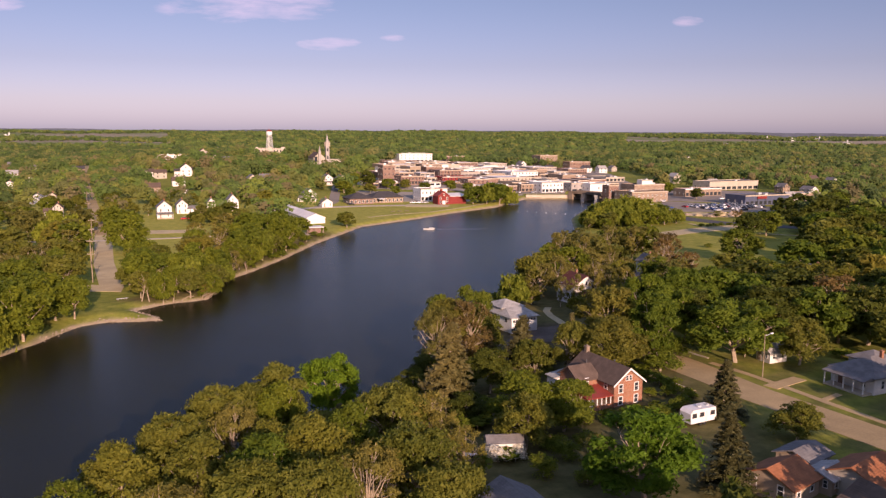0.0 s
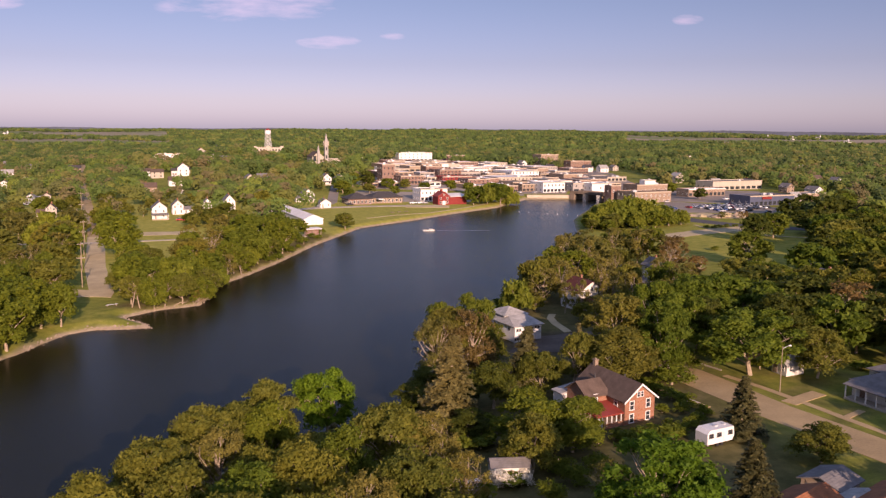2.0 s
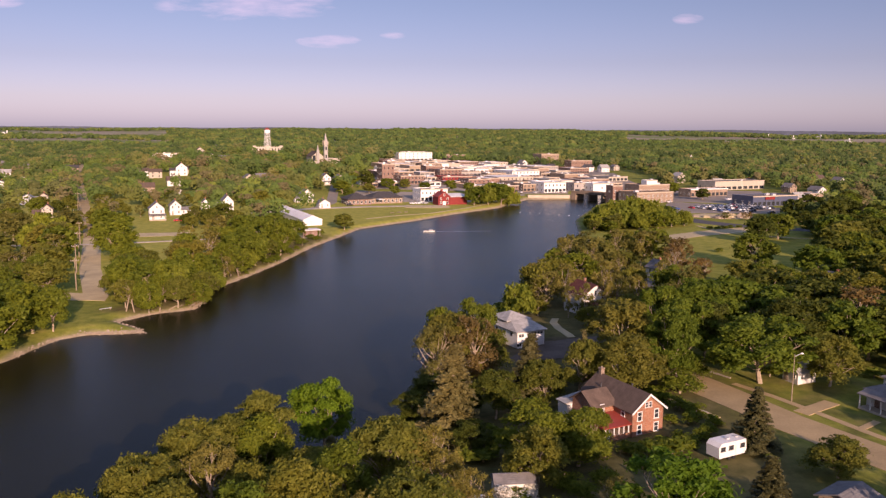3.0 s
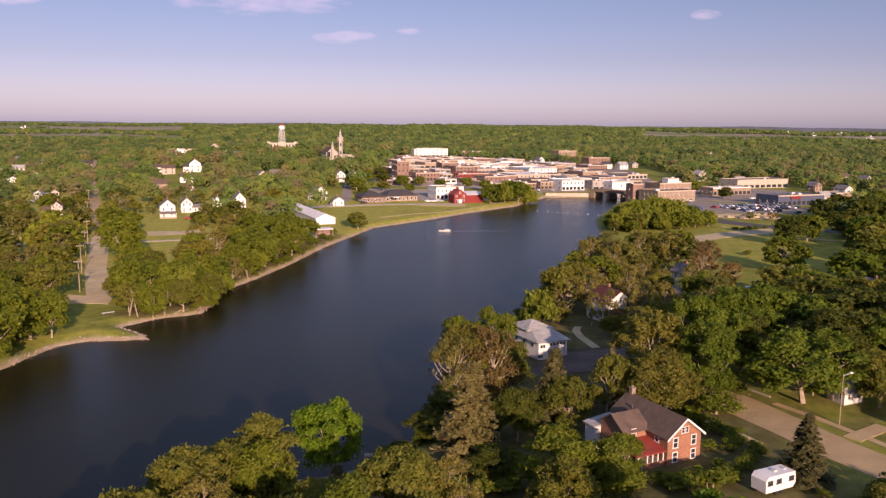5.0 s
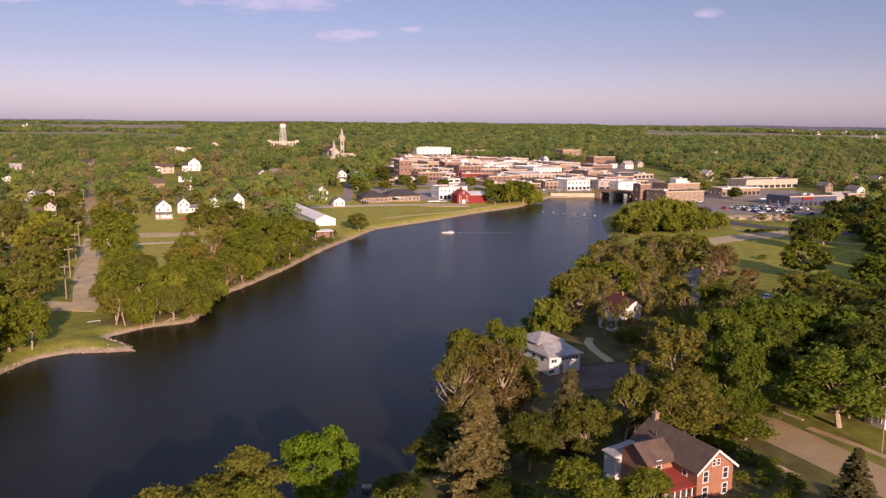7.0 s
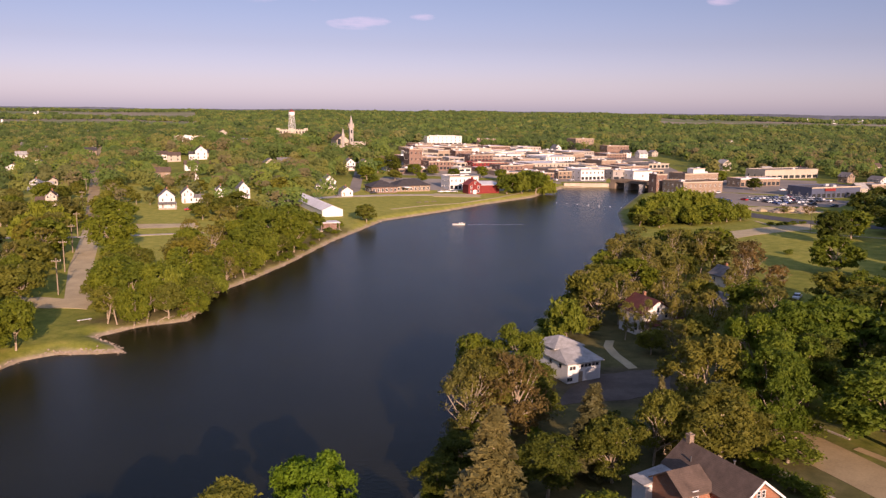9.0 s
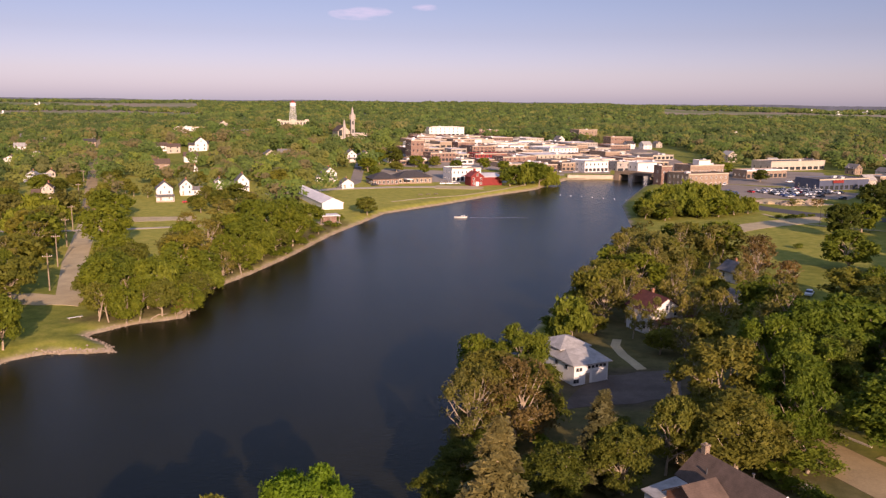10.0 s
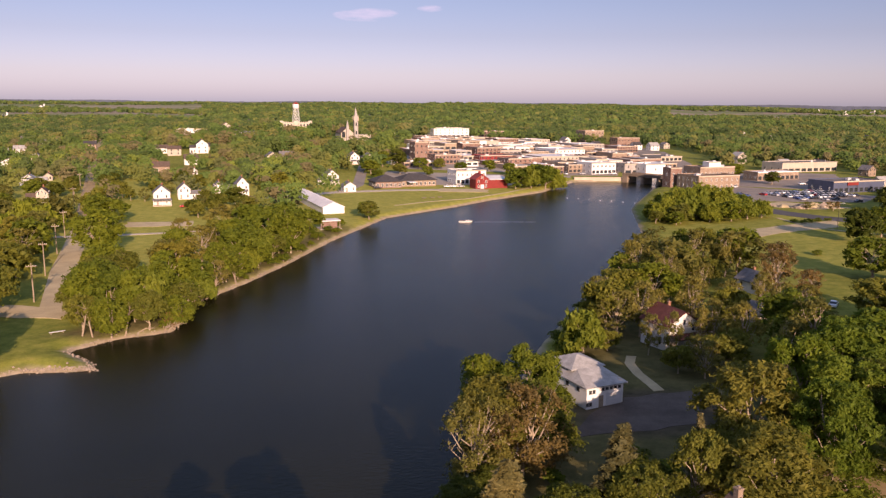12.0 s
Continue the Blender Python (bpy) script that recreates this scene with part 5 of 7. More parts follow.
for lab, x, y, w, d, h, wall, roof, fl, bays in (
    ("white two-storey building with glazed river front", 84, 650, 20, 20, 7.6, WHITE_PLAIN, ROOF_WHITE, 2, 6),
    ("tall white windowless building", 124, 662, 17, 18, 11, WHITE_PLAIN, ROOF_WHITE, 2, 1),
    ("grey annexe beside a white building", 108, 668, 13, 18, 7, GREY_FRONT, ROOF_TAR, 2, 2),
    ("wide white-roofed commercial building", 56, 722, 34, 36, 6.2, CREAM, ROOF_WHITE, 2, 9),
    ("wide cream store with white roof", 72, 800, 30, 38, 5.8, WHITE_PLAIN, ROOF_WHITE, 2, 8),
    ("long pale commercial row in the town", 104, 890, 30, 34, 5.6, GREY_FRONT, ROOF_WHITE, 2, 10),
    ("long pale commercial row in the town", 140, 880, 24, 28, 5.4, BRICK_TOWN, ROOF_PALE, 2, 8),
    ("tan brick commercial row with white roof", 48, 640, 16, 18, 5, BRICK_TOWN, ROOF_WHITE, 2, 4),
    ("tan brick row beside the river bridge", 66, 655, 14, 18, 5.4, BRICK_TAN, ROOF_TAR, 2, 4),
    ("dark brick commercial row in the town", 2, 770, 22, 26, 6, BRICK_DARK, ROOF_TAR, 2, 6)):
    block(lab, x, y, T, w, d, h, wall, roof, fl, bays, 3)
rb = random.Random(11)
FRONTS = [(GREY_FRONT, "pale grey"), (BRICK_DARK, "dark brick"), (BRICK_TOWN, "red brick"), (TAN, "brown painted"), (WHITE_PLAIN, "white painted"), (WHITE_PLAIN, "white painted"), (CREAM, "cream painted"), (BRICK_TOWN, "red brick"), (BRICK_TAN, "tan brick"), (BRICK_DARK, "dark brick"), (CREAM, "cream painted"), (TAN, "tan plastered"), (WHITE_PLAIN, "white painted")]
placed = [(o.location.x, o.location.y, 17) for o in bpy.data.objects if o.name.startswith("commercial_building")]
ax, ay = math.cos(radians(T)), math.sin(radians(T))
for row in range(9):
    u = -80.0
    while u < 190:
        w = rb.uniform(9, 22)
        d = rb.uniform(22, 31)
        v = 610 + row * 36 + rb.uniform(-1.5, 1.5)
        x, y = (u + w / 2) * ax - v * ay + 262, (u + w / 2) * ay + v * ax + 60
        u += w + rb.choice((0.3, 0.3, 0.3, 7.0))
        if y < 660 or y > 1010 or x < -60 - (y - 680) * 0.02 or x > 150 + (y - 680) * 0.12 or shore_distance(np.array([x]), np.array([y]))[0] < 14 or any(math.hypot(x - a, y - b) < r for a, b, r in placed):
            continue
        wall, word = rb.choice(FRONTS)
        h = rb.choice((2.8, 3.2, 3.6, 4.2, 5.6))
        block(word + " flat-roofed shop building in a town row", x, y, T, w, d, h, wall, rb.choice((ROOF_WHITE, ROOF_WHITE, ROOF_WHITE, ROOF_PALE, ROOF_TAR, ROOF_TAR, CONCRETE)), 2 if h > 6 else 1, max(2, int(w / 4)), 1, units=rb.randint(0, 2))
block("brick mill building beside the river bridge", 137, 552, T, 30, 20, 7.5, BRICK_TAN, MILL_ROOF, 2, 8, 5, name="mill_building", shop=False)
block("raised brick upper part of the old mill", 142, 569, T, 26, 16, 11.5, BRICK_TAN, MILL_ROOF, 2, 9, 3, name="mill_building", shop=False, win=(1.2, 1.5))
block("white penthouse on the roof of the old mill", 143.5, 569, T, 9, 6, 14.2, WHITE_PLAIN, MILL_ROOF, 1, 2, 1, name="mill_penthouse", shop=False)
block("dark brown brick tower at the end of the mill", 118, 563, T, 8, 8, 11.5, BRICK_DARK, ROOF_DARK, 2, 2, 1, name="mill_tower", shop=False)
block("long low shop with a white roof edge", 190, 596, T, 34, 13, 5, BRICK_TAN, ROOF_WHITE, 1, 9, 3, trim=WHITE_PLAIN)
block("long low tan warehouse beside the car park", 236, 668, T, 52, 20, 6.5, CREAM, ROOF_TAR, 1, 9, 3)
block("low grey and blue showroom with glass front", 208, 528, T, 38, 18, 6, SHOW_BLUE, ROOF_TAR, 1, 10, 3, units=3)
block("brick store house at the edge of the car park", 252, 560, T, 18, 14, 5, BRICK_TAN, ROOF_PALE, 1, 5, 3)
sign = thing("shop_sign", "red sign panel above the showroom front", "sign", pose(207, 517, ground_z(207, 517) + 4.2, 0, 0, T))
part("panel", box(-4, 4, -0.15, 0.12, 0, 1.6, bevel=0.03), RED_PAINT, sign)
part("bracket", box(-0.2, 0.2, 0.123, 1.3, 0.6, 0.8), STEEL_DARK, sign)
part("post", box(-3.6, -3.4, -0.05, 0.05, -4.4, -0.003), STEEL_DARK, sign)
part("post", box(3.4, 3.6, -0.05, 0.05, -4.4, -0.003), STEEL_DARK, sign)


# ---- bridge ----
def bridge(x, y, turn):
    ob = thing("bridge", "concrete road bridge with dark openings over the river", "bridge", pose(x, y, 0, 0, 0, turn))
    part("deck", box(-24, 24, -5, 5, 4.6, 5.6), BRIDGE_CONCRETE, ob)
    for sy in (-5, 5):
        part("parapet", box(-24, 24, sy - 0.2, sy + 0.2, 5.604, 6.5), BRIDGE_CONCRETE, ob)
    for px in (-8, 4):
        bm = add_prism(bmesh.new(), [(px - 0.9, -5.6, -2.5), (px + 0.9, -5.6, -2.5), (px + 0.9, 5.6, -2.5), (px - 0.9, 5.6, -2.5)], [(px - 0.7, -4.8, 4.596), (px + 0.7, -4.8, 4.596), (px + 0.7, 4.8, 4.596), (px - 0.7, 4.8, 4.596)])
        part("pier", bm, BRIDGE_CONCRETE, ob)
    for px in (-22, 18):
        part("abutment", box(px - 2, px + 2, -5.2, 5.2, -2, 4.596), BRIDGE_CONCRETE, ob)
    return ob


bridge(115, 591, -48)
wallob = thing("river_wall", "tan concrete retaining wall along the river", "wall", pose(83, 606.5, 0, 0, 0, 4))
part("wall", box(-20, 18, -0.6, 1.2, -2, 2.9), CONCRETE, wallob)
part("coping", box(-20.2, 18.2, -0.8, 1.4, 2.904, 3.2), CONCRETE, wallob)


# ---- landmarks on the hill ----
def water_tower(x, y, z):
    ob = thing("water_tower", "tall pale steel water tower on braced legs", "water tower", pose(x, y, z))
    legs = [(5.6 * math.cos(a), 5.6 * math.sin(a)) for a in np.linspace(0.4, 0.4 + 2 * math.pi, 6, endpoint=False)]
    for a, b in legs:
        part("leg", add_beam(bmesh.new(), (a, b, -1), (a * 0.5, b * 0.5, 33), 0.27, 8, 0.24), METAL, ob)
    for k in range(3):
        s0, s1 = 1 - 0.5 * (k * 9 + 6) / 34, 1 - 0.5 * (k * 9 + 15) / 34
        for (a, b), (c, d) in zip(legs, legs[1:] + legs[:1]):
            part("brace", add_beam(bmesh.new(), (a * s0, b * s0, k * 9 + 5), (c * s1, d * s1, k * 9 + 14), 0.06, 5), METAL, ob)
    part("riser", add_beam(bmesh.new(), (0, 0, -1), (0, 0, 30.7), 0.4, 10), METAL, ob)
    part("tank", add_lathe(bmesh.new(), [(0.7, 30.5), (2.4, 31.2), (3.4, 32.4), (3.6, 33.5), (3.6, 36), (3.4, 36.6)], 24), WHITE_PLAIN, ob)
    part("roof", add_lathe(bmesh.new(), [(3.7, 36.604), (2.2, 38.0), (0.4, 38.9), (0.15, 39.6)], 24), RED_ROOF, ob, "faded red conical tank roof")
    part("catwalk", add_lathe(bmesh.new(), [(3.3, 32.5), (4.3, 32.5), (4.3, 32.65), (3.3, 32.65)], 24), METAL, ob)
    return ob


water_tower(-211.5, 983, 13)


def castle(x, y, turn, z):
    ob = thing("courthouse", "cream limestone hall with crenellated parapet", "building", pose(x, y, z, 0, 0, turn))
    part("wall", box(-15, 15, -8, 8, -3, 12.5), LIMESTONE, ob)
    for i in range(15):
        part("merlon", box(-15 + i * 2.07, -13.9 + i * 2.07, -8, -7.4, 12.504, 13.5), LIMESTONE, ob)
    for sx in (-15.5, 0, 15.5):
        part("tower", box(sx - 2.2, sx + 2.2, -9, -4.5, -3, 14.5), LIMESTONE, ob)
    part("annexe", box(20, 25, -6, 0, -3, 11), LIMESTONE, ob)
    for fl in range(3):
        for i in range(8):
            window(ob, 1.5, 2.6, facing(-12.2 + i * 3.5, -8, 0.8 + fl * 3.9, "s"), LIMESTONE)
    return ob


castle(-207, 962, 14, ground_z(-207, 962) - 1.8)


def church(x, y, turn, z):
    ob = thing("church", "pale stone church with a brown roof and pale spires", "church", pose(x, y, z, 0, 0, turn))
    part("nave", gable_walls(12, 22, 7.5, 12.5), CREAM, ob)
    part("roof", gable_roof(12, 22, 7.5, 12.5), ROOF_BROWN, ob)
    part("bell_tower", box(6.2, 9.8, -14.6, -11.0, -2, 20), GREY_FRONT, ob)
    sq = [(6.0, -14.8), (10.0, -14.8), (10.0, -10.8), (6.0, -10.8)]
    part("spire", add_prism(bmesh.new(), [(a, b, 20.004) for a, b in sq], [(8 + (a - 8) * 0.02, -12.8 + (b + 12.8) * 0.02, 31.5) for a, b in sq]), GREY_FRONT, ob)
    for a, b in sq:
        part("pinnacle", add_lathe(bmesh.new(), [(0.5, 19), (0.5, 22), (0.05, 24)], 6, a, b), CONCRETE, ob)
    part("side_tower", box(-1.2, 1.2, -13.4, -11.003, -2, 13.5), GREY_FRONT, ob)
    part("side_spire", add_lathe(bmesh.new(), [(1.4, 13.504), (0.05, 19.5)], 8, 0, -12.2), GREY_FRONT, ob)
    part("hall", box(12.003, 24, -8, 4, -2, 5.5), CREAM, ob)
    window(ob, 3.2, 5.5, facing(-3.6, -11, 3, "s"), CONCRETE)
    for fl in (6, 14):
        window(ob, 1.4, 3.2, facing(8, -14.6, fl, "s"), CONCRETE)
    return ob


church(-132, 840, 24, ground_z(-132, 840) - 0.5)
block("brick hall with a steep brown roof in the distance", 134, 1060, T, 26, 22, 15, BRICK_TAN, ROOF_BROWN, 3, 6, 5, shop=False)
block("brick school in the distance", 168, 1010, T, 30, 16, 9, BRICK_TOWN, ROOF_TAR, 2, 7, 4, shop=False)
block("long pale building high among trees", -303, 905, T, 36, 12, 8, WHITE_PLAIN, ROOF_PALE, 2, 9, 3, shop=False)

rh = random.Random(17)
for cx, cy, sx, sy, k in ((-95, 1120, 60, 60, 16), (150, 960, 60, 60, 8), (-330, 780, 120, 90, 8), (-420, 900, 160, 120, 8), (-180, 640, 60, 60, 4), (330, 700, 120, 150, 12), (420, 1150, 250, 200, 14), (-600, 1300, 300, 200, 10)):
    for i in range(k):
        x, y = cx + rh.uniform(-1, 1) * sx, cy + rh.uniform(-1, 1) * sy
        e = rh.uniform(3.2, 6.2)
        wall, word = rh.choice(((WHITE, "white"), (WHITE, "white"), (CREAM, "cream"), (BRICK_TAN, "tan brick")))
        roof, rword = rh.choice(((ROOF_GREY, "grey"), (ROOF_BROWN, "brown"), (ROOF_PALE, "pale"), (ROOF_DARK, "dark")))
        house(word + " house with a " + rword + " roof among trees", x, y, T + rh.choice((0, 90)), rh.uniform(7, 9), rh.uniform(8, 11), e, e + rh.uniform(2.2, 3.4), wall, roof, stack=rh.random() < 0.6)

for i in range(16):
    a, r = rh.uniform(-0.62, 0.62), rh.uniform(2300, 3900)
    x, y = r * math.sin(a), r * math.cos(a)
    if abs(a + 0.05) < 0.2:
        continue
    ob = thing("farm_barn", "distant white farm barn with a silo", "barn", pose(x, y, ground_z(x, y), 0, 0, rh.uniform(0, 90)), "distant farms")
    part("wall", gable_walls(11, 24, 4.5, 8), WHITE_PLAIN, ob)
    part("roof", gable_roof(11, 24, 4.5, 8), ROOF_PALE, ob)
    part("silo", add_lathe(bmesh.new(), [(2.4, -1), (2.4, 12), (1.6, 13.5), (0.3, 14.2)], 12, 9.5, 0), WHITE_PLAIN, ob)


# ---- poles, cars, boat ----
def utility_pole(x, y, h, turn):
    ob = thing("utility_pole", "weathered wooden utility pole with a crossarm", "utility pole", pose(x, y, ground_z(x, y), 0, 0, turn), "utility poles along the street")
    part("pole", add_lathe(bmesh.new(), [(0.2, -0.8), (0.18, 2), (0.12, h)], 8), WOOD, ob)
    part("crossarm", box(-1.2, 1.2, -0.2, -0.08, h - 0.9, h - 0.7), WOOD, ob)
    for px in (-1.05, -0.5, 0.5, 1.05):
        part("insulator", add_lathe(bmesh.new(), [(0.05, h - 0.7), (0.08, h - 0.6), (0.04, h - 0.5)], 6, px, -0.14), METAL, ob)
    return ob


for x, y in ((-112.5, 253), (-126, 283), (-139.5, 315), (-153, 346), (-186, 418), (-214, 480)):
    utility_pole(x, y, 10, 24)


def street_lamp(x, y, h, turn):
    ob = thing("street_lamp", "tall thin street lamp on a wooden pole", "street lamp", pose(x, y, ground_z(x, y), 0, 0, turn))
    part("pole", add_lathe(bmesh.new(), [(0.11, -0.5), (0.09, 1), (0.06, h)], 8), WOOD, ob)
    part("arm", add_beam(bmesh.new(), (0, 0, h - 0.4), (-1.4, 0, h - 0.05), 0.04, 6), METAL, ob)
    part("lamp_head", add_prism(bmesh.new(), [(-1.9, -0.15, h - 0.1), (-1.3, -0.15, h - 0.1), (-1.3, 0.15, h - 0.1), (-1.9, 0.15, h - 0.1)], [(-1.8, -0.1, h + 0.1), (-1.4, -0.1, h + 0.1), (-1.4, 0.1, h + 0.1), (-1.8, 0.1, h + 0.1)]), WHITE_PLAIN, ob)
    return ob


street_lamp(61.2, 147.4, 8.5, 200)
street_lamp(137, 374, 11, 150)
street_lamp(122, 455, 10, 30)

CAR_MESH = {}


def car(x, y, turn, paint, group="", z=None):
    """A saloon car with body, glasshouse, four wheels, lights."""
    colour = {"car_white": "white", "car_silver": "silver", "car_black": "black", "car_red": "red", "car_blue": "blue"}[paint.name]
    ob = thing("car", colour + " car parked on the paving", "car", pose(x, y, (ground_z(x, y) if z is None else z) + 0.12, 0, 0, turn), group)
    if not CAR_MESH:
        for p in CAR:
            sec = [(-2.2, 0.3), (2.2, 0.3), (2.25, 0.75), (1.2, 0.95), (-1.9, 0.98), (-2.25, 0.8)]
            CAR_MESH[p.name] = bm_mesh("body", add_prism(bmesh.new(), [(a, -0.88, b) for a, b in sec], [(a, 0.88, b) for a, b in sec]), p)
            top = [(-1.0, -0.7), (0.3, -0.7), (0.3, 0.7), (-1.0, 0.7)]
            CAR_MESH[p.name + "r"] = bm_mesh("roof", add_prism(bmesh.new(), [(a, b, 1.424) for a, b in top], [(a * 0.95, b * 0.92, 1.48) for a, b in top]), p)
        CAR_MESH["g"] = bm_mesh("glass", add_prism(bmesh.new(), [(-1.75, -0.82, 0.97), (1.1, -0.82, 0.95), (1.1, 0.82, 0.95), (-1.75, 0.82, 0.97)], [(-1.0, -0.7, 1.42), (0.3, -0.7, 1.42), (0.3, 0.7, 1.42), (-1.0, 0.7, 1.42)]), GLASS)
        CAR_MESH["w"] = bm_mesh("wheel", add_lathe(bmesh.new(), [(0.2, -0.11), (0.32, -0.1), (0.32, 0.1), (0.2, 0.11)], 10), RUBBER)
    part("body", CAR_MESH[paint.name], None, ob)
    part("window_glass", CAR_MESH["g"], None, ob)
    part("roof", CAR_MESH[paint.name + "r"], None, ob)
    for sx in (-1.35, 1.4):
        for sy in (-0.82, 0.82):
            part("wheel", CAR_MESH["w"], None, ob, at=pose(sx, sy, 0.32, 90))
    return ob


rc = random.Random(5)
for row in range(4):
    for i in range(15):
        if rc.random() < 0.25:
            continue
        x, y = 163 + i * 2.9 * 0.914 - row * 7.5 * 0.407, 494 + i * 2.9 * 0.407 + row * 7.5 * 0.914 - 12
        car(x, y, T + 90 + rc.choice((0, 180)), rc.choice(CAR[:3] * 2 + CAR), "cars in the car park")
for x, y, tn, c in ((84, 253, 60, 0), (79.5, 251.5, 75, 1), (4, 109.5, 30, 0), (140, 500, 30, 2), (136, 520, 30, 1), (150, 540, 60, 0), (-60, 524, 24, 2), (-16, 540, 24, 0), (-12, 541, 24, 1), (-20, 539, 24, 0),
                    (60, 633, 114, 0), (72, 634, 24, 1), (95, 640, 24, 0), (-140, 432, 24, 3), (-168, 402, 114, 0), (196, 560, 24, 0), (203, 566, 24, 2), (210, 572, 24, 1), (-149, 362, 114, 1)):
    car(x, y, tn, CAR[c])


def pontoon(x, y, turn):
    ob = thing("motor_boat", "small white motor boat under way on the river", "boat", pose(x, y, 0, 0, 0, turn))
    bm = bmesh.new()
    deck = [(-2.8, -1.0), (1.2, -1.1), (2.6, -0.5), (3.1, 0), (2.6, 0.5), (1.2, 1.1), (-2.8, 1.0)]
    add_prism(bm, [(a * 0.9, b * 0.7, -0.2) for a, b in deck], [(a, b, 0.6) for a, b in deck])
    part("hull", bm, WHITE_PLAIN, ob)
    part("deck", add_prism(bmesh.new(), [(a * 0.9, b * 0.85, 0.604) for a, b in deck], [(a * 0.9, b * 0.85, 0.66) for a, b in deck]), WOOD, ob)
    part("windscreen", add_prism(bmesh.new(), [(0.4, -0.8, 0.664), (0.6, -0.8, 0.664), (0.6, 0.8, 0.664), (0.4, 0.8, 0.664)], [(0.0, -0.7, 1.2), (0.1, -0.7, 1.2), (0.1, 0.7, 1.2), (0.0, 0.7, 1.2)]), GLASS, ob)
    for px in (-1.6, -0.5):
        part("seat", box(px - 0.25, px + 0.25, -0.7, 0.7, 0.664, 1.05, bevel=0.06), WHITE_PLAIN, ob)
    part("outboard_motor", box(-3.2, -2.85, -0.2, 0.2, -0.3, 1.1, bevel=0.08), STEEL_DARK, ob)
    return ob


pontoon(-7, 411, 192)
foam = surface("foam", (0.3, 0.3, 0.33), 0.5, 0.3, 0.4, 3.0)
bm = bmesh.new()
for sgn, spread in ((1, 0.0), (-1, 0.0)):
    pts = [(-7 + 4 + i * 3.0, 411 + 0.8 + i * 0.35 - 0.006 * i * i + sgn * (0.3 + 0.045 * i)) for i in range(10)]
    last = None
    for i, (x, y) in enumerate(pts):
        wd = 0.13 * (1 - i / 10)
        cur = (bm.verts.new((x, y - wd, 0.012)), bm.verts.new((x, y + wd, 0.03)), bm.verts.new((x, y + wd * 2, 0.012)))
        if last:
            bm.faces.new((last[0], cur[0], cur[1], last[1]))
            bm.faces.new((last[1], cur[1], cur[2], last[2]))
        last = cur
tagged(new("wake", bm_mesh("wake", bm, foam)), "thin foamy wake trailing behind the boat", "wake", kind="stuff")

buoy_mesh = bm_mesh("buoy", add_lathe(bmesh.new(), [(0.06, -0.3), (0.18, -0.1), (0.2, 0.1), (0.14, 0.26), (0.04, 0.34)], 10), WHITE_PLAIN)
for i in range(8):
    solid("buoy", buoy_mesh, None, "white marker buoy floating on the river", "buoy", pose(48 + i * 5.6, 508 - i * 3.2, 0), "row of buoys")

# mailboxes, bins and boards
bench = thing("bench", "pale wooden board bench on the riverside grass", "bench", pose(-92.5, 226.5, ground_z(-92.5, 226.5), 0, 0, 40))
part("seat", box(-1.6, 1.6, -0.25, 0.25, 0.4, 0.48, bevel=0.02), WHITE_PLAIN, bench)
for px in (-1.2, 1.2):
    part("leg", box(px - 0.06, px + 0.06, -0.2, 0.2, -0.2, 0.397), WOOD, bench)
for i in range(3):
    x, y = -30 + i * 4, 482 + i * 2.5
    tb = thing("picnic_table", "dark wooden picnic table on the lawn", "table", pose(x, y, ground_z(x, y), 0, 0, 30), "picnic tables on the lawn")
    part("tabletop", box(-1.2, 1.2, -0.4, 0.4, 0.7, 0.76), WOOD, tb)
    for sy in (-0.75, 0.75):
        part("bench_seat", box(-1.2, 1.2, sy - 0.14, sy + 0.14, 0.42, 0.47), WOOD, tb)
    for px in (-0.8, 0.8):
        part("trestle", box(px - 0.05, px + 0.05, -0.85, 0.85, 0.35, 0.417), WOOD, tb)
        for sy in (-0.5, 0.5):
            part("leg", box(px - 0.05, px + 0.05, sy - 0.05, sy + 0.05, -0.1, 0.347), WOOD, tb)
            part("strut", box(px - 0.04, px + 0.04, sy * 0.5 - 0.05, sy * 0.5 + 0.05, 0.42, 0.697), WOOD, tb)


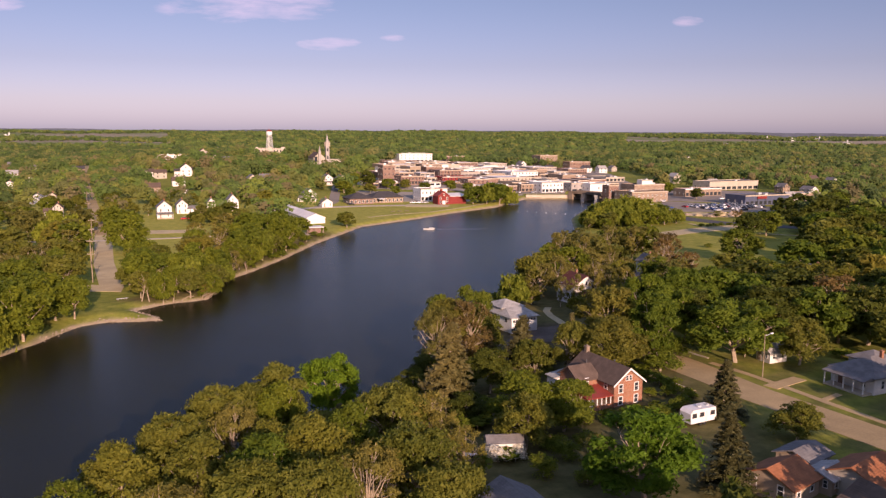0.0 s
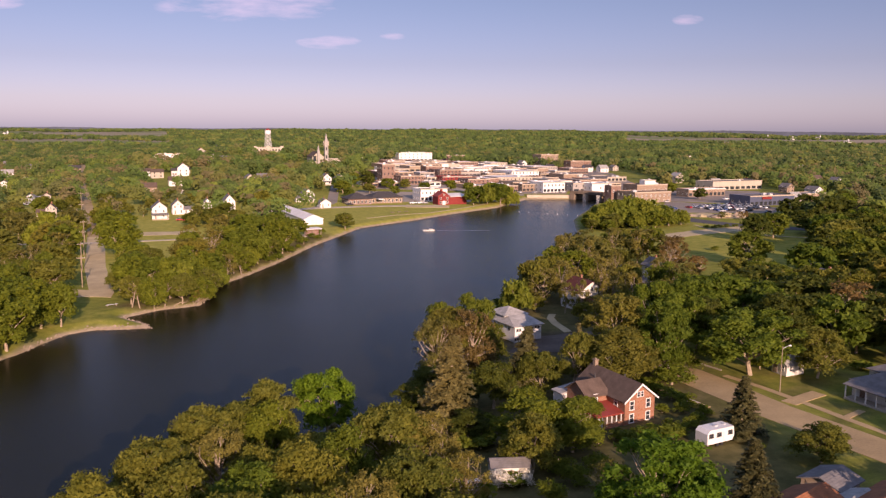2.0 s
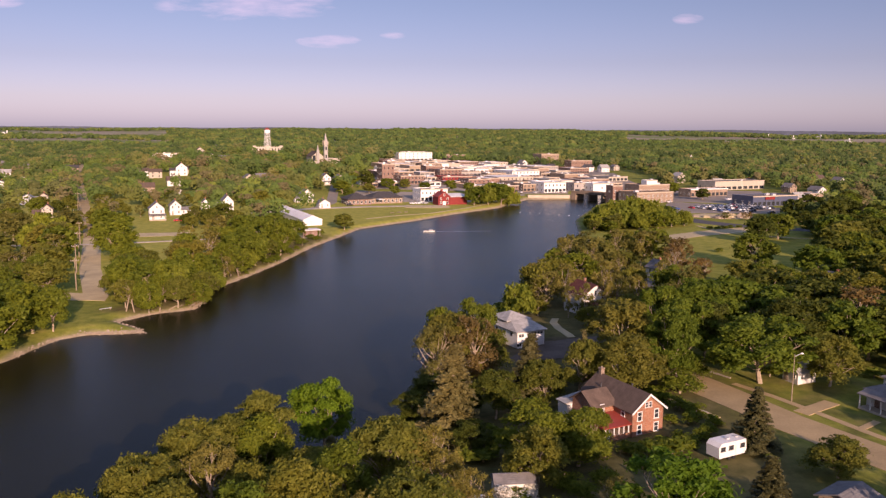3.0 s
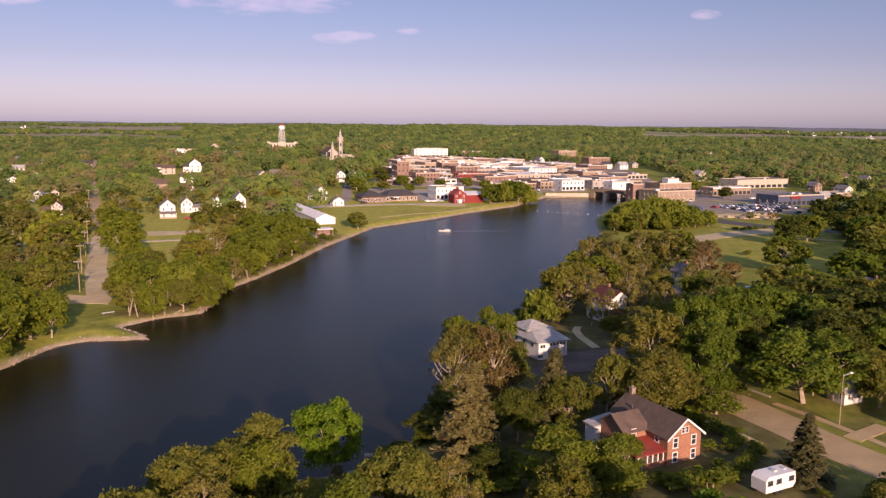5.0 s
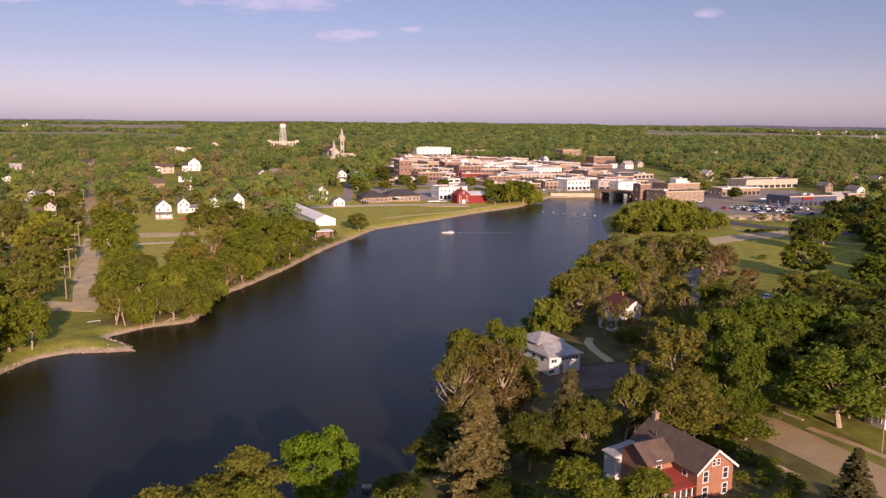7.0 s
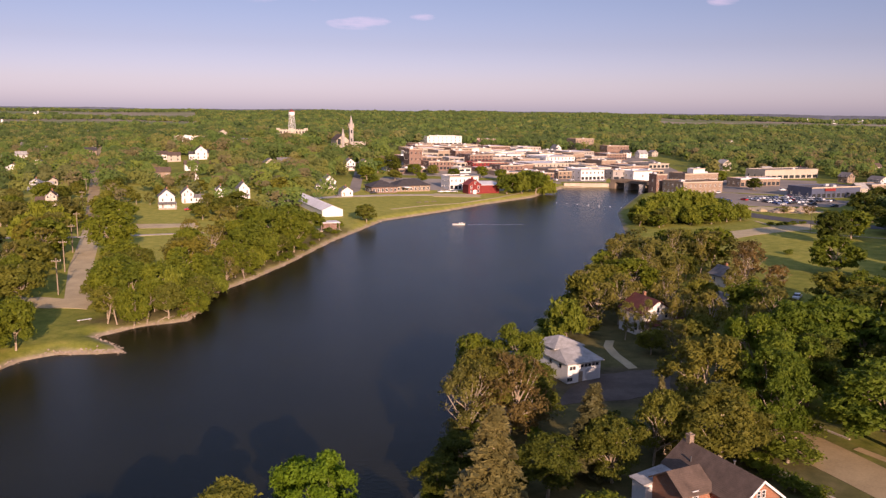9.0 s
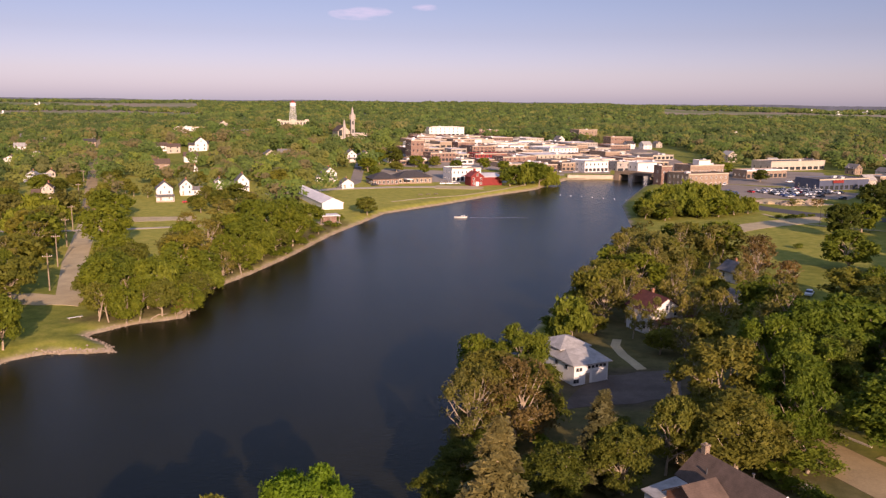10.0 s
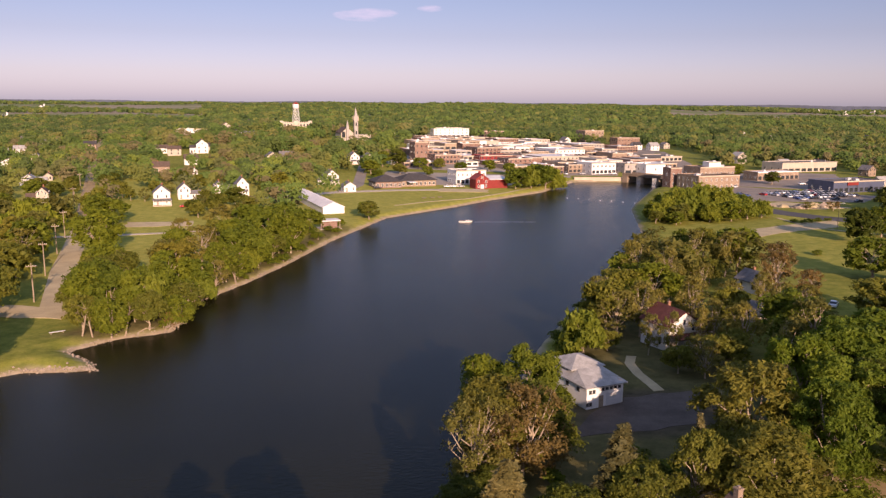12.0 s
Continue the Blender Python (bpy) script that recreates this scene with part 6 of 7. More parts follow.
# ---- stones along the banks ----
def riprap():
    rng = np.random.RandomState(9)
    pts = []
    left = [i for i, (x, y) in enumerate(RIVER) if 4 <= i <= 20]
    for i in left:
        a, b = np.array(RIVER[i]), np.array(RIVER[i + 1])
        ln = np.linalg.norm(b - a)
        n = int(ln * 3.6)
        nrm = np.array([-(b - a)[1], (b - a)[0]]) / ln
        s = rng.uniform(0, 1, n)
        pts.append(a + (b - a) * s[:, None] + nrm * rng.normal(0.45, 0.5, n)[:, None])
    a, b = np.array((-92.0, 205.0)), np.array((-75.0, 207.8))
    s = rng.uniform(0, 1, 200) ** 0.5
    pts.append(a + (b - a) * s[:, None] + rng.normal(0, 0.5, (200, 2)))
    p = np.concatenate(pts)
    z = np.maximum(height(p[:, 0], p[:, 1]), -0.1)
    oc = np.array([(1, 0, 0), (0, 1, 0), (-1, 0, 0), (0, -1, 0), (0, 0, 1), (0, 0, -1)], dtype=float)
    tri = np.array([(0, 1, 4), (1, 2, 4), (2, 3, 4), (3, 0, 4), (1, 0, 5), (2, 1, 5), (3, 2, 5), (0, 3, 5)])
    k = len(p)
    sc = rng.uniform(0.1, 0.34, (k, 1, 1)) * rng.uniform(0.6, 1.3, (k, 6, 1))
    v = oc[None] * sc * np.array([1, 1, 0.7])
    th = rng.uniform(0, 6.28, k)
    c, s2 = np.cos(th)[:, None], np.sin(th)[:, None]
    v = np.stack([v[..., 0] * c - v[..., 1] * s2, v[..., 0] * s2 + v[..., 1] * c, v[..., 2]], -1)
    v[..., 0] += p[:, 0][:, None]
    v[..., 1] += p[:, 1][:, None]
    v[..., 2] += z[:, None] + 0.08
    tagged(new("shore_stones", fast_mesh("shore_stones", v[:, tri].reshape(-1, 3), 3, STONE)), "pale broken stones along the waterline", "stones", kind="stuff")


riprap()


# ---- heaps of stone and sand in the yard by the road ----
def gravel_mound(x, y, r, h, material, label, seed):
    rng = random.Random(seed)
    bm = bmesh.new()
    add_lathe(bm, [(r, -0.2), (r * 0.93, h * 0.16), (r * 0.74, h * 0.36), (r * 0.45, h * 0.5), (r * 0.15, h * 0.56)], 14)
    for v in bm.verts:
        v.co = Vector((v.co.x * rng.uniform(0.85, 1.2), v.co.y * rng.uniform(0.85, 1.2), v.co.z * rng.uniform(0.7, 1.3)))
    ob = thing("gravel_mound", label, "gravel mound", pose(x, y, ground_z(x, y) + 0.08, 0, 0, rng.uniform(0, 360)), "mounds in the stone yard")
    part("mound", bm, material, ob)
    for i in range(9):
        a, q = rng.uniform(0, 6.28), rng.uniform(0.7, 1.15) * r
        s = rng.uniform(0.25, 0.6)
        part("stone", add_prism(bmesh.new(), [(s * px, s * py, 0) for px, py in ((-1, -0.7), (0.8, -0.9), (1, 0.6), (-0.6, 1))], [(s * px * 0.6, s * py * 0.6, s) for px, py in ((-1, -0.7), (0.8, -0.9), (1, 0.6), (-0.6, 1))]), STONE, ob, at=pose(q * math.cos(a), q * math.sin(a), -0.05))
    return ob


for i, (x, y, r, h, tan) in enumerate(((150, 444, 3.6, 3.2, 0), (157, 446, 3.2, 4.0, 1), (163, 449, 2.8, 3.4, 0), (144, 448, 2.4, 1.8, 1), (168, 453, 2.6, 2.4, 1), (139, 452, 2.0, 1.4, 0), (133, 456, 1.8, 1.2, 0))):
    gravel_mound(x, y, r, h, SAND if tan else STONE, "mound of pale sand and stones" if tan else "mound of brown stones", 40 + i)
for i in range(22):
    x, y = 126 + rc.uniform(0, 70), 466 + rc.uniform(0, 40)
    car(x, y, T + rc.choice((0, 90, 180)), rc.choice(CAR[:3] * 2 + CAR), "cars in the car park")


# ---- dead wood on the left bank ----
def dead_trunk(x, y, z, tip, r, label, seed, twigs=6, material=None):
    rng = random.Random(seed)
    ob = thing("dead_tree", label, "dead tree", pose(x, y, z))
    tip = Vector(tip)
    bm = bmesh.new()
    mid = tip * 0.5 + Vector((rng.uniform(-0.3, 0.3), rng.uniform(-0.3, 0.3), 0.3))
    add_beam(bm, (0, 0, -0.3), mid, r, 7, r * 0.75)
    add_beam(bm, mid, tip, r * 0.75, 7, r * 0.3)
    part("trunk", bm, material or WOOD, ob)
    for i in range(twigs):
        at = tip * rng.uniform(0.35, 0.95)
        q = at + Vector((rng.uniform(-1, 1), rng.uniform(-1, 1), rng.uniform(0.2, 1.2))) * tip.length * 0.3
        part("limb", add_beam(bmesh.new(), at, q, r * 0.35, 5, r * 0.1), material or WOOD, ob)
    return ob


for i, (x, y, tip) in enumerate(((-69.6, 281.5, (-2.5, 3.0, 4.5)), (-70.4, 282.4, (-1.2, 4.2, 5.5)), (-86.5, 225.5, (1.0, 1.0, 6.0)), (-84.5, 226.2, (-1.5, 1.0, 5.5)), (-79, 230, (1.2, 0.6, 6.5)))):
    dead_trunk(x, y, ground_z(x, y), tip, 0.2, "pale leaning dead tree trunk at the waterline", 60 + i)
for i, (x, y, tip) in enumerate(((-71.5, 236, (3.0, -1.2, 1.0)), (-71, 238.5, (2.8, -0.4, 0.6)), (-72, 234.5, (2.2, -2.0, 1.3)))):
    dead_trunk(x, y, ground_z(x, y) + 0.2, tip, 0.14, "fallen brown tree with bare twigs in the water", 70 + i, 16, BARK)
for i, (x, y, tip) in enumerate(((-77, 232, (3.5, 1.2, 0.5)), (-74.5, 247, (1.5, 3.2, 0.4)), (-66.5, 292, (2.0, 2.6, 0.3)))):
    dead_trunk(x, y, ground_z(x, y) + 0.15, tip, 0.16, "pale driftwood log lying on the bank", 80 + i, 3)


# ---- trees near the camera, one by one ----
K = 1.2
SHORE_TREES = [(-74.2 + 0.6 * math.sin(i * 2.3) + (0.105 if i > 1 else -0.2) * (i * 8.5 - 20), 238 + i * 8.5, 8.5 + 2 * math.sin(i * 1.7), 7.5 + 1.2 * math.sin(i * 3.1), 'gogybogygogbog'[i]) for i in range(13)]
for rows in (
    SHORE_TREES,
    [(-18.6, 131, 12.5, 9.0, 'r'), (-26.3, 122.2, 13, 8.4, 'o'), (-24.5, 115.0, 12, 7.0, 'g'), (-32.1, 111.7, 13, 9.0, 'o'), (-34.6, 99.9, 13, 9.0, 'o'), (-29.5, 116.5, 11, 7, 'o'),
     (-28.0, 105.0, 12, 8.0, 'b'), (-30.0, 92.8, 12, 8.0, 'o'), (-37.1, 88.4, 13, 9.0, 'o'), (-39.6, 79.7, 12, 8.2, 'g'), (-7.2, 110.0, 13, 8.4, 'o'), (-35.5, 106, 10, 6, 'o'),
     (-12.0, 105.0, 12, 8.4, 'g'), (-1.9, 111.6, 11, 7.5, 'b'), (-15.3, 96.2, 13, 8.7, 'o'), (-21.1, 92.4, 12, 8.0, 'm'), (-21.6, 83.1, 13, 8.6, 'o'),
     (3.2, 101.2, 9, 5.6, 'b'), (-22.0, 102.0, 11, 7.6, 'o')],
    [(-2.9, 92.6, 13, 8.4, 'o'), (-8.7, 88.0, 12, 7.6, 'b'), (-13.5, 81.7, 13, 7.7, 'o'), (1.2, 85.3, 11, 7.0, 'o'), (-29.6, 81.9, 11, 7.9, 'b'), (-17.5, 111.0, 9, 7, 'o'),
     (25.6, 94.8, 13, 11.6, 'r'), (45.8, 125.2, 10.2, 6.0, 'c'), (37.2, 97.6, 10.8, 6.8, 'c'), (54.0, 116.0, 6.2, 6.2, 'o'), (13.2, 122.9, 10, 10.0, 'g'), (19.5, 122.0, 9, 8.0, 'g'), (22.5, 127.5, 7, 6.0, 'g'),
     (12.7, 114.8, 9, 8.2, 'o'), (0.7, 136, 16, 9.2, 'k'), (14.4, 151.2, 13.5, 8.4, 'c'), (-16.2, 121.5, 6.0, 4.4, 'k'), (-8.5, 120.5, 4, 4, 'b'), (-5.5, 146, 5, 5.5, 'd'), (-2.5, 152, 6, 6, 'd'), (3, 145, 6, 5, 'd'), (-8.5, 134, 4, 5, 'd'), (4, 130, 5, 6, 'd'), (1, 158, 5, 6, 'd')],
    [(59.6, 157.4, 13.5, 15.0, 'm'), (71.8, 155.6, 10, 8.5, 'o'), (92.9, 185.6, 14, 13.4, 'p'), (93.9, 171.3, 14, 11.6, 'd'), (85.6, 193.5, 14, 14.7, 'd'),
     (80.9, 206.8, 14, 14.9, 'd'), (61.4, 211.1, 13, 10, 'b'), (53.1, 233.0, 11, 8, 'o'), (64, 234, 11, 7, 'b'), (74, 175, 13, 13, 'd'), (70, 190, 14, 13, 'm'),
     (0.2, 185.6, 13.5, 9.0, 'g'), (7.2, 180.0, 14, 9.6, 'g'), (-1.5, 161.0, 14, 9.0, 'b'), (4.6, 162.5, 14.5, 10.0, 'p'), (2.0, 166.5, 14, 10.5, 'w'), (24.7, 153.1, 12, 6.5, 'o'), (35.5, 165.0, 15.5, 12.5, 'w'),
     (33.5, 152.5, 12, 10.5, 'w'), (43.5, 158.5, 15, 8.6, 'm'), (43, 152.5, 6, 7, 's'), (47.5, 161, 6, 6.5, 's'), (38.5, 159.5, 9, 7, 'w'), (27.0, 156.8, 12, 4.6, 'k'), (49.5, 171, 14, 10, 'm'), (37.5, 217, 10, 4, 'b'), (42.5, 218.5, 10, 4, 'b'), (46.5, 221, 11, 6, 'b'), (33, 218.5, 9, 4.5, 'b'), (50, 214, 12, 8, 'b'), (45.5, 207.5, 9, 7, 'o'), (39, 209, 7, 6, 'b'), (34, 232, 13, 7, 'b'), (46, 236, 13, 8, 'b'), (46.4, 176.8, 16, 9.2, 'm'), (20.2, 219.2, 11, 9.8, 'y')],
    [(57.5, 188.8, 15, 12.2, 'm'), (52.5, 199.4, 12, 8, 'b'), (54.1, 173.6, 13, 9.9, 'd'), (8, 170, 12, 8, 'o'), (9, 144, 9, 7, 'd'), (18, 148, 10, 7, 'o'), (20, 160, 5.5, 6, 'd'),
     (26.5, 243, 8, 6, 'b'), (42, 277, 15, 9, 'b'), (48, 266, 15, 8, 'b'), (61, 292, 15, 10, 'b'), (70, 292, 14, 9, 'b'), (73, 262, 13, 8, 'p'), (72, 322, 12, 9, 'o'), (79, 276, 13, 9, 'p'), (55, 282, 13, 8, 'o'), (30, 246, 8, 5, 'o'), (35, 256, 9, 6.5, 'g'), (42, 268, 10, 7, 'b'), (47, 285, 10, 8, 'o'), (52, 256, 9, 5.5, 'b'), (8.2, 110.0, 3.4, 3.8, 'f'), (10.9, 110.8, 3.0, 3.4, 'f'), (0.2, 107, 9, 5.5, 'b'), (40, 203, 8, 6, 'b'), (36, 206.5, 6, 5, 'o'), (25.5, 222, 5, 5, 'o'), (14, 104, 4, 4.2, 's'), (18, 110, 3.4, 4.2, 's'), (21, 104, 6, 5, 'b'), (22, 115.5, 3.4, 4.2, 's'), (19.5, 101, 3.4, 3.6, 's'), (16.5, 115, 3, 4, 's'), (84, 266, 7, 6, 'p'), (78, 255, 9, 6, 'p'), (70, 260, 8, 5, 'b'), (66, 250, 9, 5, 'b'), (72, 240, 9, 6, 'b'), (56, 243, 10, 6, 'b'), (47, 262, 10, 6, 'b'),
     (58, 271, 9, 6, 'b'), (63, 283, 9, 6, 'o'), (53, 300, 8.5, 7, 'b'), (62, 318, 8.5, 7.5, 'o'), (70, 340, 8, 8, 'g')],
    [(-119.4, 221.0, 14, 14.2, 'g'), (-101.4, 195.1, 13, 12.0, 'g'), (-101.2, 170.9, 13, 11.7, 'y'), (-108.8, 205.5, 13, 12.9, 'g'), (-91.1, 238.9, 13, 9.9, 'g'), (-85.6, 237.1, 13, 9.9, 'g'), (-79.9, 238.5, 13, 9.0, 'g'),
     (-80.5, 250.4, 13, 10.4, 'g'), (-76.8, 240.7, 12, 8.2, 'y'), (-80.7, 262.1, 13, 9.9, 'g'), (-85.8, 277.7, 13, 11.2, 'w'), (-84.7, 297.1, 14, 11.9, 'b'), (-76.1, 306.4, 14, 11.3, 'g'), (-72.4, 326.4, 15, 12.0, 'g'),
     (-67.8, 335.2, 16, 12.2, 'g'), (-64.6, 326.2, 14, 9.3, 'g'), (-68.7, 300.8, 13, 9.0, 'g'), (-73.1, 279.7, 12, 9.5, 'g'), (-84.9, 231.2, 8, 8.0, 'g')],
    [(-94.5, 246, 13, 10.5, 'g'), (-96.3, 242.3, 8.5, 6.5, 'o'), (-99.8, 258, 10, 7, 'g'), (-105, 268, 10, 7, 'o'), (-96, 256, 12, 10, 'g'), (-100.5, 265, 12, 9.5, 'o'), (-105.5, 277, 12, 9.5, 'g'), (-98, 273, 11, 9, 'o'), (-88, 229, 9, 7, 'o'), (-81, 227.5, 10, 7, 'g'), (-75, 233.5, 10, 7, 'o'), (-98.5, 183, 14, 13, 'g'), (-99.5, 201, 13, 12, 'g'), (-75.2, 268.0, 10, 8.5, 'g'), (-49, 407, 8.5, 7.6, 'o'), (-52, 415, 7, 6, 'g'), (-124.8, 314.5, 17, 14.5, 'g'), (-95.8, 203.5, 12, 8.5, 'g'), (-134, 256, 10, 9, 'o'), (-141, 281, 10, 9, 'b'), (-158, 384, 12, 12, 'g'), (-168, 404, 12, 12, 'o'), (-150, 378, 11, 11, 'g'), (-140.4, 297.1, 12, 15.6, 'b'), (-128.5, 262.9, 10, 9, 'b'), (-100.9, 325.2, 12, 11.4, 'b'),
     (-90.0, 283.5, 12, 11.8, 'b'), (-96.3, 354.0, 13, 14.8, 'b'), (-84, 350, 14, 13, 'g'), (-72, 352, 14, 13, 'g'), (-66, 364, 10, 10, 'g'), (-80, 372, 10, 11, 'g'), (-94, 306, 12, 11, 'g'), (-88, 322, 13, 12, 'o'), (-80, 312, 14, 11, 'g')],
    [(20.5, 536, 12, 12, 'g'), (30.0, 541, 15, 13.0, 'y'), (39, 548, 15, 14, 'g'), (45.5, 557, 14, 13, 'y'), (34, 556, 14, 14, 'g'), (24, 548, 12, 12, 'o'),
     (78, 412, 9.5, 10, 'y'), (84, 418, 14.5, 13, 'y'), (92, 414, 17, 14, 'y'), (99, 424, 17.5, 15, 'y'), (90, 428, 15, 14, 'y'), (79.5, 428, 12, 9, 'y'), (76, 418, 9, 7, 'y'), (74.5, 405, 6, 6, 'o'), (82, 400, 6, 7, 'g'), (106, 418, 15, 13, 'y'), (104, 433, 14, 14, 'y'), (97, 405, 10, 10, 'y'), (106, 404, 9, 9, 'g'), (114, 408, 9, 10, 'y'), (121, 411, 9, 9, 'y'), (114, 421, 10, 12, 'g'), (85, 405, 9, 9, 'o'),
     (107, 283, 13, 12.4, 'g'), (108.3, 321.6, 2.4, 2.9, 's'), (88, 438, 9, 10, 'y'), (134, 347, 12, 10, 'd'), (196, 412, 14, 12, 'd'), (206, 423, 15, 13, 'd'), (185, 430, 12.5, 11, 'd'), (215, 437, 15, 13, 'm'), (224, 453, 15, 13, 'd'), (199, 443, 13.5, 12, 'd'), (180, 411, 8, 8, 'd'), (232, 470, 12, 13, 'd'), (214, 404, 12, 12, 'd'), (141, 366, 11, 9, 'd'), (147, 360, 12, 10, 'g'), (136, 396, 2.4, 3.4, 's'), (140, 399, 2.2, 3, 's'), (132, 393, 2.2, 3.2, 's'), (129, 396, 2, 3, 's'), (145, 401, 2, 3, 's'), (-70.6, 236.4, 4.5, 4.2, 'p')],
    [(-62, 655, 13, 14, 'd'), (-72, 648, 12, 13, 'g'), (-44, 640, 9, 9, 'g'), (-30, 648, 8, 8, 'o'), (-14, 628, 8, 8, 'g'), (6, 640, 9, 9, 'g'), (-55, 605, 8, 9, 'o'), (-36, 600, 7, 8, 'g'), (20, 620, 9, 9, 'g'), (-74, 600, 10, 11, 'g'),
     (-80, 620, 11, 12, 'g'), (-66, 570, 7, 8, 'g'), (-104, 520, 10, 11, 'g'), (-112, 505, 11, 11, 'o'), (178, 560, 8, 9, 'd'), (158, 590, 9, 11, 'd'), (170, 610, 10, 11, 'g'), (152, 440, 4, 6, 'b'), (162, 436, 5, 6, 'p')],
    [(-110, 192, 12, 13, 'g'), (-118, 205, 11, 14, 'g'), (-130, 222, 12, 15, 'g'), (-110, 178, 11, 13, 'g'), (-86, 394, 8, 10, 'g'), (-143, 232, 12, 15, 'g'), (-128, 236, 12, 13, 'b'), (-136, 262, 11, 13, 'b')]):
    for x, y, h, w, kind in rows:
        plant(x, y, h, w * (1.25 if y < 125 and x < 5 else K if x > -60 else 1.1), kind, level=1 if kind == 'y' and y < 460 and x > 60 else None)

# taken-up ground: no trees on roads, lawns, yards and houses
CLEAR = [(o.location.x, o.location.y - 4, 13 if o.location.y < 500 else 20) for o in bpy.data.objects if o.parent is None and o.get("category") in ("house", "building", "church", "shed", "barn", "boathouse", "pavilion")]
CLEAR += [(x, y, r * 0.7) for x, y, r in PLANTED] + [(-205, 925, 34), (-200, 945, 30), (-128, 800, 32), (-128, 820, 30), (-290, 930, 22), (-300, 880, 26)]
for o in [o for o in bpy.data.objects if o.parent is None and o.get("category") in ("house", "shed") and (o.location.x < -60 or o.location.y > 420)]:
    way = Vector((-o.location.x, 60 - o.location.y)).normalized()
    for step, r in ((16, 9), (29, 7), (40, 5)):
        CLEAR.append((o.location.x + way.x * step, o.location.y + way.y * step, r))
ROAD_LINES = [((36, 175), (110, 40), 8), ((-103, 244), (-160, 372), 7), ((-160, 372), (-252, 570), 4.5), ((-252, 570), (-433, 980), 4), ((-250, 318), (-185, 338), 5), ((-185, 338), (-98, 372), 6), ((124, 452), (200, 385), 10), ((-118, 470), (2, 529), 14), ((-79, 505), (-88, 666), 9)]


def near_line(x, y, a, b, r):
    dx, dy = b[0] - a[0], b[1] - a[1]
    s = np.clip(((x - a[0]) * dx + (y - a[1]) * dy) / (dx * dx + dy * dy), 0, 1)
    return np.hypot(x - a[0] - s * dx, y - a[1] - s * dy) < r


def taken(x, y):
    """True where the land is kept open: water, streets, the field, lawns, the town centre."""
    x, y = np.asarray(x, dtype=float), np.asarray(y, dtype=float)
    out = shore_distance(x, y) < 4
    for a, b, r in ROAD_LINES:
        out |= near_line(x, y, a, b, r)
    out |= (x > 78) & (x < 165) & (y > 296) & (y < 398) & (x > 72 + 0.1 * (y - 300))
    out |= (x > -72) & (x < 60) & (y > 425) & (y < 545)
    out |= (x > -150) & (x < -98) & (y > 330) & (y < 400)
    out |= (x > -164) & (x < -138) & (y > 395) & (y < 436)
    out |= (x > -118) & (x < -95) & (y > 270) & (y < 330)
    out |= (x > -105) & (x < -75) & (y > 200) & (y < 234)
    out |= (x > 128) & (x < 262) & (y > 400) & (y < 428)
    out |= (x > 60) & (x < 130) & (y > 425) & (y < 560)
    out |= (x > 118) & (x < 262) & (y > 425) & (y < 690) & (x < 0.55 * (y - 425) + 190)
    out |= (x > -72) & (x < 120 + 0.35 * (y - 540)) & (y > 540) & (y < 1000) & (x < 215)
    for cx, cy, r in CLEAR:
        out |= np.hypot(x - cx, y - cy) < r
    return out


# the groves that fill the right bank and the left bank
rt = random.Random(21)
LAWN_RIGHT = [((44, 106), 16), ((62, 130), 17), ((22, 182), 11), ((30, 196), 8), ((20, 106), 7), ((42, 207), 13), ((48, 216), 8), ((34, 196), 10), ((66, 248), 22), ((78, 268), 14), ((52, 246), 12)]
for x0, x1, y0, y1, kinds, want in ((38, 130, 165, 300, "dmgodmwo", 50), (60, 150, 120, 170, "dmgo", 12), (-220, -100, 180, 420, "bbgow", 38), (150, 250, 200, 420, "dgmbo", 40), (120, 150, 200, 262, "dgmb", 8), (-230, -100, 375, 520, "gbod", 40), (-330, -160, 300, 480, "bbowbyb", 58), (-180, -132, 250, 345, "bbgo", 9), (5, 60, 230, 330, "bobg", 12), (84, 112, 76, 132, "dmg", 10)):
    tries = 0
    got = 0
    while got < want and tries < 900:
        tries += 1
        x, y = rt.uniform(x0, x1), rt.uniform(y0, y1)
        if bool(taken(x, y)) or any(math.hypot(x - a, y - b) < r for (a, b), r in LAWN_RIGHT):
            continue
        if x > 82 and x < 150 and y > 240:
            continue
        if 222 < y < 300 and 38 < x < 100:
            pool = "bogbgo"
        else:
            pool = kinds
        h = rt.uniform(6.5, 9.5) if x < -100 and y > 370 else rt.uniform(9, 14)
        w = h * rt.uniform(0.85, 1.25)
        plant(x, y, h, w, rt.choice(pool), level=1 if y < 260 and x < 120 else 2, far=y > 260 or x > 120)
        CLEAR.append((x, y, w * 0.38))
        got += 1
for x, y, h in ((20, 54, 18), (32, 54, 18), (29, 71, 13.5), (66, 93, 12), (62, 82, 13), (55, 73, 13), (84, 114, 11), (90, 124, 11)):
    plant(x, y, h, h * 0.95, "d", level=1)
# undergrowth
for x0, x1, y0, y1, want in ((-30, 8, 84, 130, 16), (0, 40, 108, 175, 26), (40, 100, 160, 240, 20), (-92, -72, 240, 330, 16)):
    for i in range(want):
        x, y = rt.uniform(x0, x1), rt.uniform(y0, y1)
        if float(shore_distance(np.array([x]), np.array([y]))[0]) < 2.5 or any(math.hypot(x - a, y - b) < r * 0.8 for (a, b), r in LAWN_RIGHT) or math.hypot(x - 29, y - 137) < 12 or math.hypot(x - 41, y - 122) < 7:
            continue
        plant(x, y, rt.uniform(2, 4.5), rt.uniform(3, 5.5), "s", level=2)

